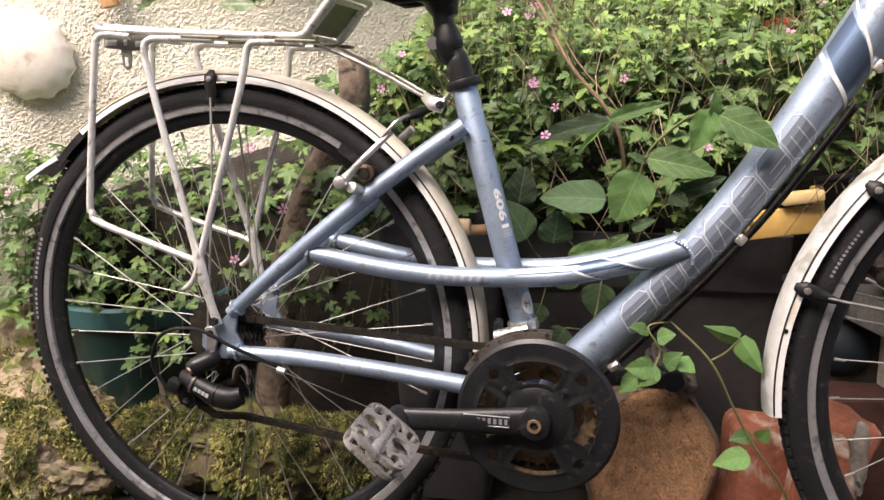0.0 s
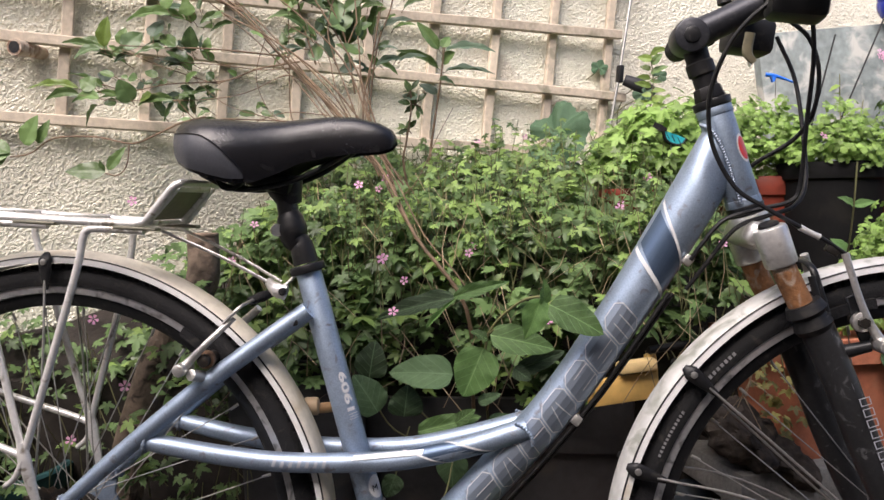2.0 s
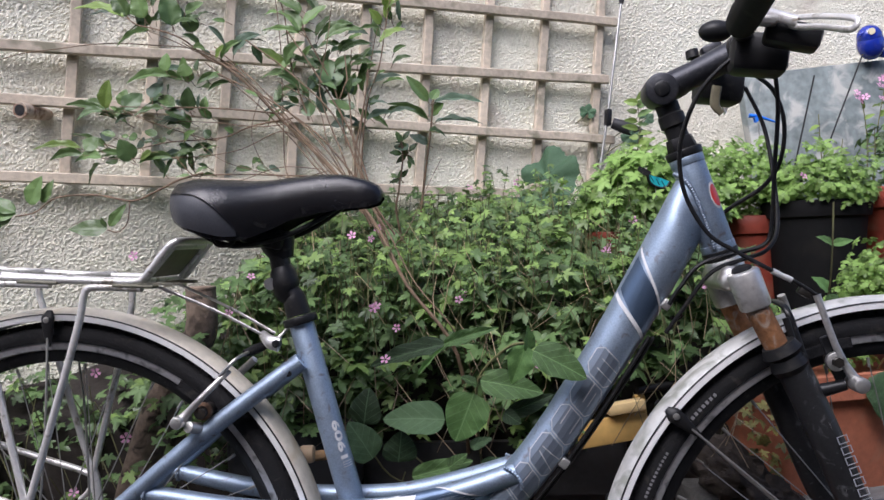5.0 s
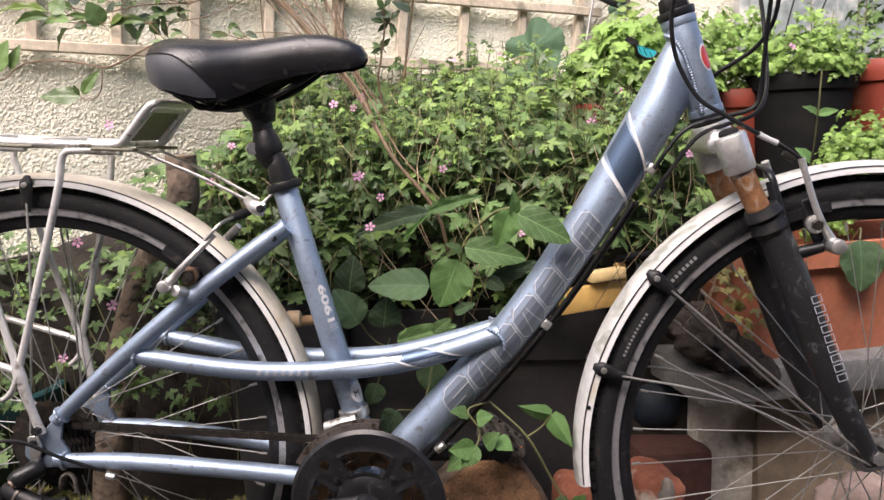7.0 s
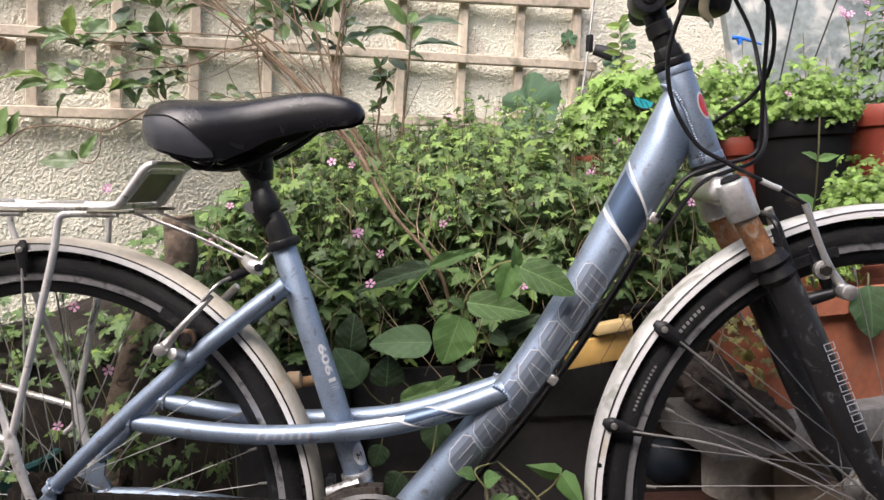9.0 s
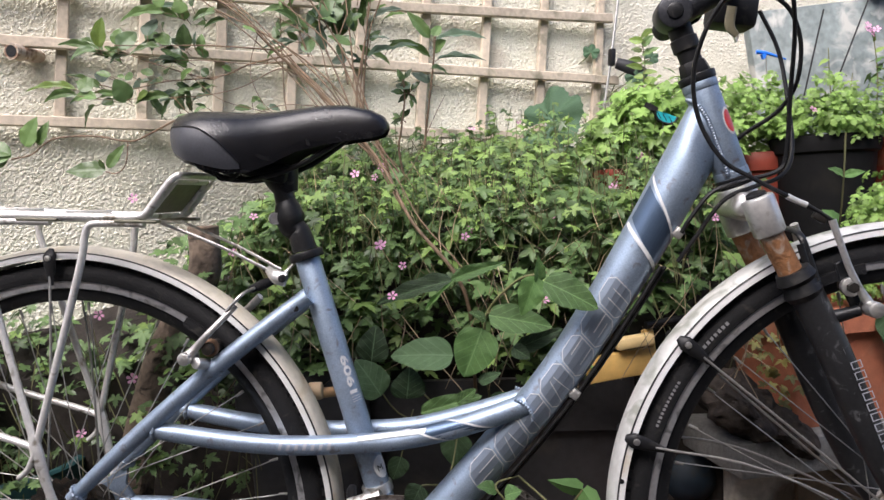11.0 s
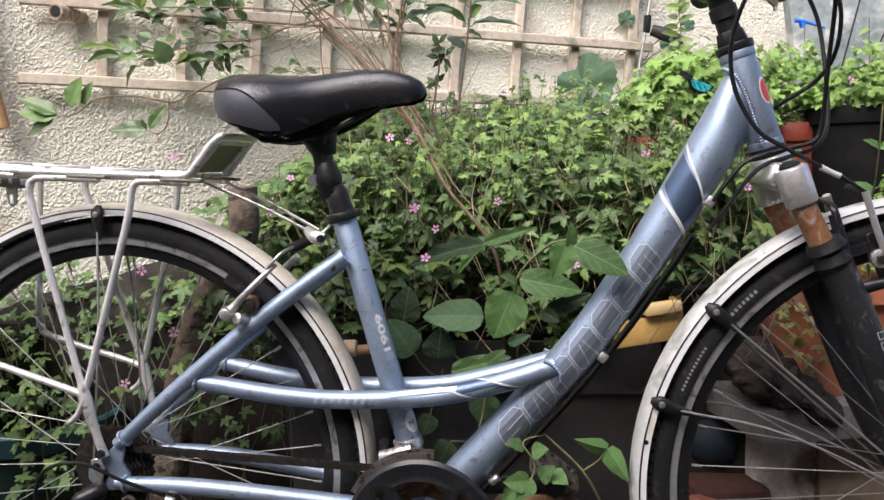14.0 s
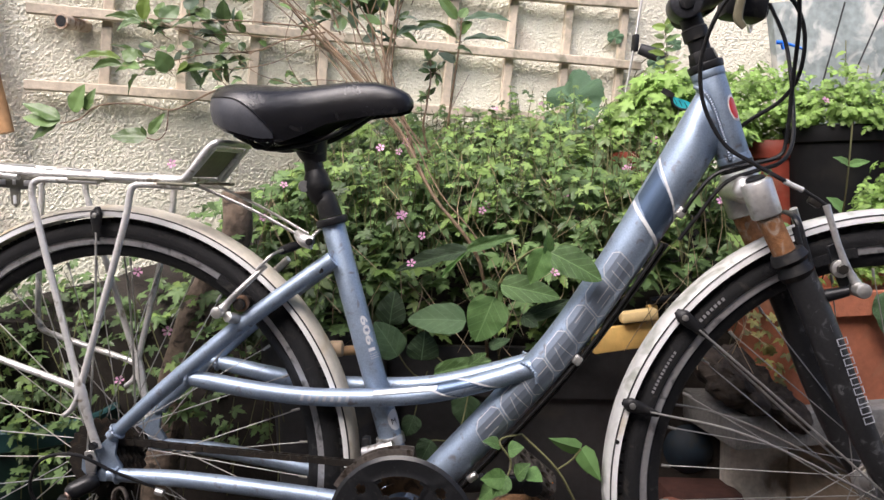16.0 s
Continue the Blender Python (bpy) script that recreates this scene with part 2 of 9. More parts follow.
def plate(outline, y0, y1, bm=None, bevel=0.0):
    """A flat plate: an outline of (x, z) between two values of y."""
    bm = bm or bmesh.new()
    a = [bm.verts.new((x, y0, z)) for x, z in outline]
    b = [bm.verts.new((x, y1, z)) for x, z in outline]
    n = len(outline)
    faces = [bm.faces.new(a), bm.faces.new(b[::-1])]
    faces += [bm.faces.new((a[i], b[i], b[(i + 1) % n], a[(i + 1) % n])) for i in range(n)]
    bmesh.ops.recalc_face_normals(bm, faces=faces)
    if bevel:
        bmesh.ops.bevel(bm, geom=list({e for f in faces for e in f.edges}), offset=bevel, segments=1, affect="EDGES")
    return bm


def stamp(flat_verts, faces, place, parent, material, name, label=""):
    """A thin decal: flat points (u, v) laid on a surface by place(u, v)."""
    me = bpy.data.meshes.new(name)
    me.from_pydata([place(u, v) for u, v in flat_verts], [], faces)
    me.materials.append(material)
    ob = new(name, me)
    ob.parent = parent
    if label:
        tagged(ob, label)
    return ob


def disc_points(ru, rv, rings=4, n=28):
    """A round sticker as rings of points, so that it bends with the tube under it."""
    pts, faces = [(0.0, 0.0)], []
    for i in range(1, rings + 1):
        pts += [(ru * i / rings * math.cos(2 * math.pi * k / n), rv * i / rings * math.sin(2 * math.pi * k / n)) for k in range(n)]
    for k in range(n):
        faces.append((0, 1 + k, 1 + (k + 1) % n))
        for i in range(rings - 1):
            a, b = 1 + i * n, 1 + (i + 1) * n
            faces.append((a + k, b + k, b + (k + 1) % n, a + (k + 1) % n))
    return pts, faces


def letters(body, size, bold=0.0):
    """The flat mesh of a word in the built-in font: points and faces."""
    cu = bpy.data.curves.new("word", "FONT")
    cu.body, cu.size, cu.resolution_u, cu.offset = body, size, 3, bold
    ob = new("word", cu)
    me = bpy.data.meshes.new_from_object(ob.evaluated_get(bpy.context.evaluated_depsgraph_get()))
    out = [(v.co.x, v.co.y) for v in me.vertices], [tuple(p.vertices) for p in me.polygons]
    bpy.data.objects.remove(ob)
    bpy.data.curves.remove(cu)
    bpy.data.meshes.remove(me)
    return out

# ---- ground, earth bank and wall ----
WALL_A, WALL_B = 0.580, 0.50
WALL_YAW = math.degrees(math.atan(WALL_B))


def wall_y(x):
    return WALL_A + WALL_B * x


def on_wall(x, z, out=0.0):
    """A point out metres in front of the wall's face, over x."""
    n = Vector((WALL_B, -1, 0)).normalized()
    return Vector((x, wall_y(x), z)) + n * out


SOIL = mat("dark_damp_soil", (0.022, 0.017, 0.013), 0.95, 0, 0.35, 90, 9, bump=0.9, bump_scale=60)
RENDERED = mat("cream_pebbledash", (0.905, 0.825, 0.68), 0.92, 0, 0.13, 260, 3, bump=0.9, bump_scale=420, dirt=(0.68, 0.62, 0.52), dirt_amount=0.04, dirt_scale=5)
bm = bmesh.new()
bmesh.ops.create_grid(bm, x_segments=60, y_segments=60, size=1.0)
for v in bm.verts:
    d = max(abs(v.co.x), abs(v.co.y))
    v.co *= 3.0 + 400.0 * max(0.0, d - 0.5) ** 2
    v.co.z = -0.004 + 0.004 * noise.noise(v.co * 4.0)
# the unseen ground near the camera is added dark, so it reflects little light
tagged(part("ground", bm, SOIL, None), "dark soil ground, its unseen near part added dark", "ground", kind="structure")


def bank_top(x):
    """The height of the bank's front edge along the bed."""
    return float(np.interp(x, [-0.9, -0.45, -0.3, 0.05, 0.30, 0.55, 0.9, 1.1, 2.0], [0.40, 0.47, 0.46, 0.46, 0.44, 0.42, 0.42, 0.42, 0.40]))


bm = bmesh.new()
rows = []
for i in range(61):
    x = -1.4 + 4.2 * i / 60
    row = []
    for k in range(13):
        t = k / 12
        y0, y1 = 0.30, max(0.34, wall_y(x) + 0.02)
        y = y0 + (y1 - y0) * t
        z = (-0.02 if k == 0 else bank_top(x) + 0.30 * t ** 0.8 * min(1.0, (y1 - y0) / 0.5)) + 0.018 * noise.noise(Vector((x * 9, y * 9, 0)))
        row.append(bm.verts.new((x, y - (0.02 if k == 1 else 0.0), z)))
    rows.append(row)
for a, b in zip(rows, rows[1:]):
    for k in range(12):
        bm.faces.new((a[k], b[k], b[k + 1], a[k + 1]))
tagged(part("earth_bank", bm, SOIL, None), "bank of dark soil against the house wall", "soil bank", kind="structure")

# wall face with the relief of thrown pebbles over what is seen, and a plain body behind
rng = np.random.default_rng(4)
NX, NZ = 1380, 520
gx = np.linspace(-0.75, 2.00, NX)
gz = np.linspace(0.50, 1.55, NZ)
PITCH = 0.0044
relief = np.zeros((NZ, NX))
px_, pz_ = np.meshgrid(np.arange(-0.75, 2.00, PITCH), np.arange(0.50, 1.55, PITCH))
count = px_.size
cx, cz = px_.ravel() + rng.uniform(-0.4, 0.4, count) * PITCH, pz_.ravel() + rng.uniform(-0.4, 0.4, count) * PITCH
cr, ch = rng.uniform(0.0016, 0.0034, count), rng.uniform(0.0000, 0.0030, count) * (rng.random(count) < 0.8)
dx, dz = gx[1] - gx[0], gz[1] - gz[0]
for k in range(count):
    i0, i1 = np.searchsorted(gx, cx[k] - cr[k] * 1.1), np.searchsorted(gx, cx[k] + cr[k] * 1.1)
    j0, j1 = np.searchsorted(gz, cz[k] - cr[k]), np.searchsorted(gz, cz[k] + cr[k])
    if i1 > i0 and j1 > j0:
        d2 = ((gx[i0:i1][None, :] - cx[k]) * 1.12) ** 2 + (gz[j0:j1][:, None] - cz[k]) ** 2
        bumps = ch[k] * np.sqrt(np.clip(1 - d2 / cr[k] ** 2, 0, 1))
        relief[j0:j1, i0:i1] = np.maximum(relief[j0:j1, i0:i1], bumps)
relief += rng.normal(0, 0.0004, relief.shape)
nx_, ny_ = WALL_B / math.hypot(WALL_B, 1), -1 / math.hypot(WALL_B, 1)
XX, ZZ = np.meshgrid(gx, gz)
YY = WALL_A + WALL_B * XX
verts = np.stack([XX + relief * nx_, YY + relief * ny_, ZZ], axis=-1).reshape(-1, 3)
ii = np.arange(NZ * NX).reshape(NZ, NX)
quads = np.stack([ii[:-1, :-1], ii[:-1, 1:], ii[1:, 1:], ii[1:, :-1]], axis=-1).reshape(-1, 4)
me = bpy.data.meshes.new("pebbledash_face")
me.from_pydata(verts.tolist(), [], quads.tolist())
me.materials.append(RENDERED)
wall_face = new("pebbledash_face", me)
wall = part("wall_back", box((8.0, 0.25, 3.4), pose(0.0, 0.127, 1.6)), RENDERED, None, smooth=False, at=pose(0.4, wall_y(0.4), 0, 0, 0, WALL_YAW))
tagged(wall, "cream pebbledash rendered house wall", "wall", kind="structure")
wall_face.parent = wall
wall_face.matrix_parent_inverse = wall.matrix_basis.inverted()

# ---- trellis and the things on the wall ----
WOOD_GREY = mat("weathered_trellis_wood", (0.54, 0.46, 0.36), 0.8, 0, 0.18, 90, 10, bump=0.3, bump_scale=150, per_object=0.25, dirt=(0.26, 0.24, 0.17), dirt_amount=0.18, dirt_scale=16)
BARK = mat("rough_brown_bark", (0.19, 0.140, 0.100), 0.95, 0, 0.35, 70, 14, bump=1.0, bump_scale=70)
STAIN_WOOD = mat("orange_brown_timber", (0.36, 0.20, 0.09), 0.7, 0, 0.2, 60, 14, bump=0.3, bump_scale=120)
trellis = thing("trellis", "weathered wooden square trellis fixed on the pebbledash wall", "trellis", Matrix.Translation(on_wall(0.2, 0.90)))


def lath(a, b, width, depth, parent):
    """A sawn lath between two points on the wall, slightly uneven."""
    a, b = Vector(a), Vector(b)
    d = b - a
    x = d.normalized()
    n = Vector((WALL_B, -1, 0)).normalized()
    z = x.cross(n).normalized()
    bm = bmesh.new()
    steps = 10
    loops = []
    for k in range(steps + 1):
        c = a + d * k / steps + z * random.uniform(-0.0012, 0.0012)
        w = width * random.uniform(0.96, 1.04) / 2
        loops.append([bm.verts.new(c + z * s * w + n * t * depth / 2) for s, t in ((-1, -0.75), (-0.8, -1), (0.8, -1), (1, -0.75), (1, 0.75), (0.8, 1), (-0.8, 1), (-1, 0.75))])
    for p, q in zip(loops, loops[1:]):
        for k in range(8):
            bm.faces.new((p[k], q[k], q[(k + 1) % 8], p[(k + 1) % 8]))
    bm.faces.new(loops[0])
    bm.faces.new(loops[-1][::-1])
    bmesh.ops.recalc_face_normals(bm, faces=bm.faces)
    ob = part("lath", bm, WOOD_GREY, parent)
    ob.matrix_parent_inverse = parent.matrix_basis.inverted()
    return ob


for x0 in (-0.248, -0.116, 0.016, 0.148, 0.278, 0.411, 0.545, 0.677, 0.815):
    top, low = 1.52, 0.928 - 0.043 * x0
    lath(on_wall(x0 + 0.09 * (low - 1.17), low, 0.017), on_wall(x0 + 0.09 * (top - 1.17), top, 0.017), 0.021, 0.014, trellis)
for (xa, za), (xb, zb) in (((-0.400, 1.505), (0.880, 1.490)), ((-0.395, 1.344), (0.862, 1.323)), ((-0.390, 1.190), (0.836, 1.178)), ((-0.386, 1.088), (0.846, 1.028)), ((-0.396, 0.941), (0.735, 0.892))):
    lath(on_wall(xa, za, 0.032), on_wall(xb, zb, 0.032), 0.021, 0.015, trellis)

PIPE_COLOUR = mat("brown_white_plastic_pipe", (0.52, 0.42, 0.33), 0.55, 0, 0.18, 60, 20, dirt=(0.22, 0.12, 0.07), dirt_amount=0.3, dirt_scale=60)
pipe = thing("overflow_pipe", "short stained plastic overflow pipe stub through the wall", "pipe", Matrix.Translation(on_wall(-0.286, 1.065)))
p0, p1 = on_wall(-0.286, 1.065, -0.02), on_wall(-0.329, 1.062, 0.060)
bm = tube([p0, p1], 0.0125, 20)
p = part("pipe_stub", bm, PIPE_COLOUR, pipe)
p.matrix_parent_inverse = pipe.matrix_basis.inverted()
q = part("pipe_collar", tube([p1 - (p1 - p0).normalized() * 0.022, p1], 0.0150, 20), PIPE_COLOUR, pipe, "stained collar at the pipe's mouth")
q.matrix_parent_inverse = pipe.matrix_basis.inverted()
# black disc over the closed end paints the shaded hollow of the pipe
q = part("pipe_bore", tube([p1 - (p1 - p0).normalized() * 0.002, p1 + (p1 - p0).normalized() * 0.0006], 0.0108, 20), BLACK, pipe, "black disc for the dark inside of the bore")
q.matrix_parent_inverse = pipe.matrix_basis.inverted()

bm = tube([on_wall(-0.470, 1.42, 0.03), on_wall(-0.455, 1.04, 0.035), on_wall(-0.428, 0.846, 0.040)], [0.0185, 0.018, 0.0175], 14, 4, flat=(1.0, 0.7))
tagged(part("leaning_stake", bm, STAIN_WOOD, None), "orange-brown timber stake hanging against the wall", "stake")

rod = thing("trellis_rod", "thin steel rod with a black plastic clip against the wall", "rod", Matrix.Translation(on_wall(0.82, 0.92, 0.05)))
for name, bm, m in (("rod_shaft", tube([on_wall(0.790, 0.90, 0.05), on_wall(0.821, 1.09, 0.055), on_wall(0.863, 1.372, 0.058)], 0.0032, 8, 4), STEEL),
                    ("rod_cap", cyl(on_wall(0.862, 1.362, 0.058), on_wall(0.865, 1.386, 0.058), 0.0062, seg=10), BLACK),
                    ("clip_body", box((0.014, 0.016, 0.042), Matrix.Translation(on_wall(0.821, 1.080, 0.055)) @ pose(0, 0, 0, 0, 5, WALL_YAW), 0.003), BLACK),
                    ("clip_jaw", tube([on_wall(0.829, 1.066, 0.060), on_wall(0.858, 1.052, 0.075), on_wall(0.890, 1.034, 0.085)], [0.013, 0.017, 0.014], 12, 4, flat=(1.0, 0.6)), mat("dark_grey_clip_plastic", (0.016, 0.016, 0.019), 0.5, 0, 0.2))):
    q = part(name, bm, m, rod)
    q.matrix_parent_inverse = rod.matrix_basis.inverted()

# a large pale shell on the wall's ledge
SHELL = mat("chalky_white_shell", (0.80, 0.74, 0.64), 0.6, 0, 0.08, 60, 9, bump=0.3, bump_scale=120, dirt=(0.55, 0.46, 0.34), dirt_amount=0.15, dirt_scale=14)
bm = bmesh.new()
bmesh.ops.create_uvsphere(bm, u_segments=48, v_segments=24, radius=1.0)
for v in bm.verts:
    a = math.atan2(v.co.z, v.co.x)
    ridge = 1 + 0.035 * math.cos(a * 13) * (1 - abs(v.co.y)) + 0.06 * noise.noise(v.co * 1.7)
    v.co = Vector((v.co.x * 0.090 * ridge, v.co.y * 0.034, v.co.z * 0.080 * ridge - 0.012 * v.co.x))
tagged(part("shell", bm, SHELL, None, at=Matrix.Translation(on_wall(-0.575, 0.762, 0.014)) @ pose(0, 0, 0, 0, 10, WALL_YAW)), "large chalky white scallop shell fixed to the wall", "shell")

# an unseen wall added behind the camera; it blocks low light from the front
OPPOSITE = mat("light_block_wall_render", (0.22, 0.19, 0.16), 0.9, 0, 0.2, 40, 4, bump=0.4, bump_scale=80)
tagged(part("wall_opposite", box((9.0, 0.2, 2.75)), OPPOSITE, None, smooth=False, at=pose(0.6, -2.2, 1.370, 0, 0, 8)), "unseen plain wall added behind the camera to block low light", "wall", kind="structure")

# ---- the bicycle: x along it to the front, y to its far side, z up; rear axle over the origin ----
HUB_R, HUB_F = Vector((0, 0, 0.345)), Vector((1.077, 0, 0.3450))
bike = thing("bicycle", "blue-grey metallic step-through city bicycle with silver mudguards and rear rack", "bicycle", Matrix.Translation((0, 0, 0.345)) @ Matrix.Rotation(radians(0.5), 4, "Y") @ Matrix.Scale(1.004, 4) @ Matrix.Translation((0, 0, -0.345)))


def tyre_mesh():
    prof = []
    for k in range(15):
        a = radians(-112 + 224 * k / 14)
        prof.append((0.3295 + 0.0195 * math.cos(a), 0.0192 * math.sin(a)))
    return ring(prof, 120)


def tread_mesh():
    """Small blocks along both shoulders and the crown of the tyre."""
    verts, faces = [], []
    for row, (r, y, w) in enumerate(((0.3475, -0.011, 0.006), (0.3485, 0.0, 0.009), (0.3475, 0.011, 0.006))):
        for i in range(150):
            a0 = 2 * math.pi * (i + 0.5 * (row % 2)) / 150
            a1 = a0 + 2 * math.pi * 0.62 / 150
            b = len(verts)
            for rr in (r - 0.003, r + 0.0012):
                for a, yy in ((a0, y - w / 2), (a1, y - w / 2), (a1, y + w / 2), (a0, y + w / 2)):
                    verts.append((rr * math.cos(a), yy, rr * math.sin(a)))
            faces += [(b + 4, b + 5, b + 6, b + 7), (b, b + 1, b + 5, b + 4), (b + 1, b + 2, b + 6, b + 5), (b + 2, b + 3, b + 7, b + 6), (b + 3, b, b + 4, b + 7)]
    bm = bmesh.new()
    me = bpy.data.meshes.new("tread")
    me.from_pydata(verts, [], faces)
    bm.from_mesh(me)
    bpy.data.meshes.remove(me)
    return bm


def arc_marks(wheel, a0, a1, r0, r1, count, material):
    """Bars in place of small print on the near sidewall."""
    for i in range(count):
        b0 = a0 + (a1 - a0) * i / count
        b1 = b0 + (a1 - a0) * 0.62 / count
        pts = []
        for a, r in ((b0, r0), (b1, r0), (b1, r1), (b0, r1)):
            pts.append((r * math.cos(radians(a)), -0.0196, r * math.sin(radians(a))))
        me = bpy.data.meshes.new("print_bar")
        me.from_pydata(pts, [], [(0, 1, 2, 3)])
        me.materials.append(material)
        ob = new("print_bar", me)
        ob.parent = wheel


def wheel(name, at, turn, cogs, label):
    """Rim as the carrier; black lining, tyre, tread, hub and every spoke under it."""
    rim = part(name, ring([(0.3232, -0.0158), (0.3125, -0.0150), (0.3112, -0.0125), (0.3112, 0.0125), (0.3125, 0.0150), (0.3232, 0.0158), (0.3240, 0.0120), (0.3240, -0.0120)], 120),
               RIM_SIDE, bike, label, at=Matrix.Translation(at) @ turn)
    part("rim_lining", ring([(0.3110, -0.0105), (0.302, -0.0100), (0.2945, -0.0040), (0.2945, 0.0040), (0.302, 0.0100), (0.3110, 0.0105)], 120), BLACK_METAL, rim, "black lower half of the rim")
    part("tyre", tyre_mesh(), RUBBER, rim, "black treaded rubber tyre")
    part("tread", tread_mesh(), RUBBER, rim, smooth=False)
    half = [(0.0140, 0.0), (0.0140, 0.015), (0.018, 0.0295), (0.026, 0.030), (0.026, 0.036), (0.0105, 0.0365), (0.0095, 0.066), (0.0005, 0.066)]
    h = ring([(r, -y) for r, y in half[::-1]] + half[1:], 28)
    part("hub", h, ALLOY if not cogs else GREASE, rim, "dull alloy hub")
    flange = 0.030
    straight = bmesh.new()
    cyl((0, 0, 0), (0, 0, 1), 0.00082, seg=6, bm=straight)
    spoke_me = bpy.data.meshes.new("spoke")
    straight.to_mesh(spoke_me)
    straight.free()
    spoke_me.materials.append(STEEL)
    for i in range(36):
        s = -1 if i % 2 else 1
        a = 2 * math.pi * (i + 0.5) / 36
        lead = radians(76) * (1 if (i // 2) % 2 else -1)
        p = Vector((0.023 * math.cos(a + lead), s * (flange + 0.002 * (1 if (i // 2) % 2 else -1)), 0.023 * math.sin(a + lead)))
        q = Vector((0.292 * math.cos(a), s * 0.003, 0.292 * math.sin(a)))
        ob = new("spoke", spoke_me)
        ob.parent = rim
        d = q - p
        ob.matrix_basis = Matrix.Translation(p) @ d.to_track_quat("Z", "Y").to_matrix().to_4x4() @ Matrix.Diagonal((1, 1, d.length, 1))
    short = cyl((0, 0, 0), (0, 0, 0.0115), 0.0021, 0.0018, 8)
    nip_me = bpy.data.meshes.new("spoke_nipple")
    short.to_mesh(nip_me)
    short.free()
    nip_me.materials.append(STEEL)
    for i in range(36):
        a = 2 * math.pi * (i + 0.5) / 36
        s = -1 if i % 2 else 1
        ob = new("spoke_nipple", nip_me)
        ob.parent = rim
        ob.matrix_basis = Matrix.Translation((0.2915 * math.cos(a), s * 0.003, 0.2915 * math.sin(a))) @ Vector((-math.cos(a), s * 0.1, -math.sin(a))).to_track_quat("Z", "Y").to_matrix().to_4x4()
    part("valve", cyl((0, 0, 0.292), (0, 0, 0.252), 0.0032, seg=8), BLACK, rim, "black rubber valve stem", at=pose(0, 0, 0, 0, -74 if cogs else 40, 0))
    if cogs:
        for k in range(7):
            n = 26 - 2 * k
            prof = [((0.006 + 0.00205 * n) + (0.0022 if j % 2 else -0.0022), 2 * math.pi * j / (2 * n)) for j in range(2 * n)]
            part("sprocket", plate([(r * math.cos(a), r * math.sin(a)) for r, a in prof], -0.037 - 0.0042 * k, -0.0352 - 0.0042 * k), GREASE, rim, smooth=False)
    return rim


rear_wheel = wheel("rear_wheel", HUB_R, Matrix(), True, "rear wheel with machined silver rim and steel spokes")
arc_marks(rear_wheel, 158, 170, 0.330, 0.3345, 9, PRINT)
arc_marks(rear_wheel, 172, 181, 0.329, 0.333, 7, PRINT)

# steering: everything on the fork turns about the head tube's axis
HEAD_TOP, HEAD_LOW = Vector((0.835, 0, 0.890)), Vector((0.874, 0, 0.772))
STEER = 5.5
steer_axis = (HEAD_TOP - HEAD_LOW).normalized()
STEERED = Matrix.Translation(HEAD_LOW) @ Matrix.Rotation(radians(STEER), 4, steer_axis) @ Matrix.Translation(-HEAD_LOW)
front_wheel = wheel("front_wheel", STEERED @ HUB_F, STEERED.to_3x3().to_4x4(), False, "front wheel with machined silver rim and steel spokes")
arc_marks(front_wheel, 131, 141, 0.331, 0.3355, 9, PRINT)
arc_marks(front_wheel, 147, 158, 0.331, 0.3345, 12, PRINT)

# frame tubes
BB = Vector((0.445, 0, 0.285))
DT_LINE = [(0.452, 0, 0.290), (0.492, 0, 0.340), (0.575, 0, 0.432), (0.653, 0, 0.525), (0.725, 0, 0.632), (0.787, 0, 0.735), (0.845, 0, 0.838)]
HEAD_FRONT = Vector((steer_axis.z, 0, -steer_axis.x))


def head_point(a, d, y):
    """A point by the head tube: a metres up its axis, d in front of it, y to the side."""
    return HEAD_LOW + steer_axis * a + HEAD_FRONT * d + Vector((0, y, 0))


dt_bm = tube(DT_LINE[:-1] + [(0.845, 0, 0.838), (0.868, 0, 0.879)], [0.0265, 0.0265, 0.0265, 0.0265, 0.0275, 0.030, 0.031, 0.031], 32, 10)
for v in dt_bm.verts:
    d = (v.co - HEAD_LOW).dot(HEAD_FRONT)
    k = min(1.0, max(0.0, (d + 0.050) / 0.041))
    v.co.y *= 1 - 0.38 * k * k * (3 - 2 * k)
    if d > -0.009:
        v.co -= HEAD_FRONT * (d + 0.009)
down_tube = part("down_tube", dt_bm, PAINT, bike, "blue-grey metallic down tube with silver lettering shapes")
part("head_tube", cyl(HEAD_TOP, HEAD_LOW, 0.0205, 0.0205, 28, bevel=0.001), PAINT, bike)
part("head_collar", cyl(HEAD_TOP - steer_axis * 0.010, HEAD_TOP, 0.0214, 0.0214, 28, bevel=0.0008), PAINT, bike)
part("head_collar", cyl(HEAD_LOW, HEAD_LOW + steer_axis * 0.010, 0.0214, 0.0214, 28, bevel=0.0008), PAINT, bike)
bead = smooth_line([head_point(a, d, y) for a, d, y in ((0.109, -0.0205, -0.003), (0.105, -0.0180, -0.0110), (0.097, -0.0135, -0.0165), (0.084, -0.0100, -0.0190), (0.066, -0.0085, -0.0198), (0.045, -0.0080, -0.0200), (0.022, -0.0080, -0.0200), (0.006, -0.0090, -0.0196))], 22)
run = np.concatenate([[0.0], np.cumsum([(b - a).length for a, b in zip(bead, bead[1:])])])
fine = np.linspace(0.0, run[-1], 190)
bead = [Vector(p) for p in zip(*(np.interp(fine, run, [q[k] for q in bead]) for k in (0, 1, 2)))]
part("weld_bead", tube(bead, [0.0027 + 0.00034 * math.sin(q * 2 * math.pi / 0.0034) for q in fine], 10), WELD_PAINT, bike, "rippled weld bead where the tubes meet")
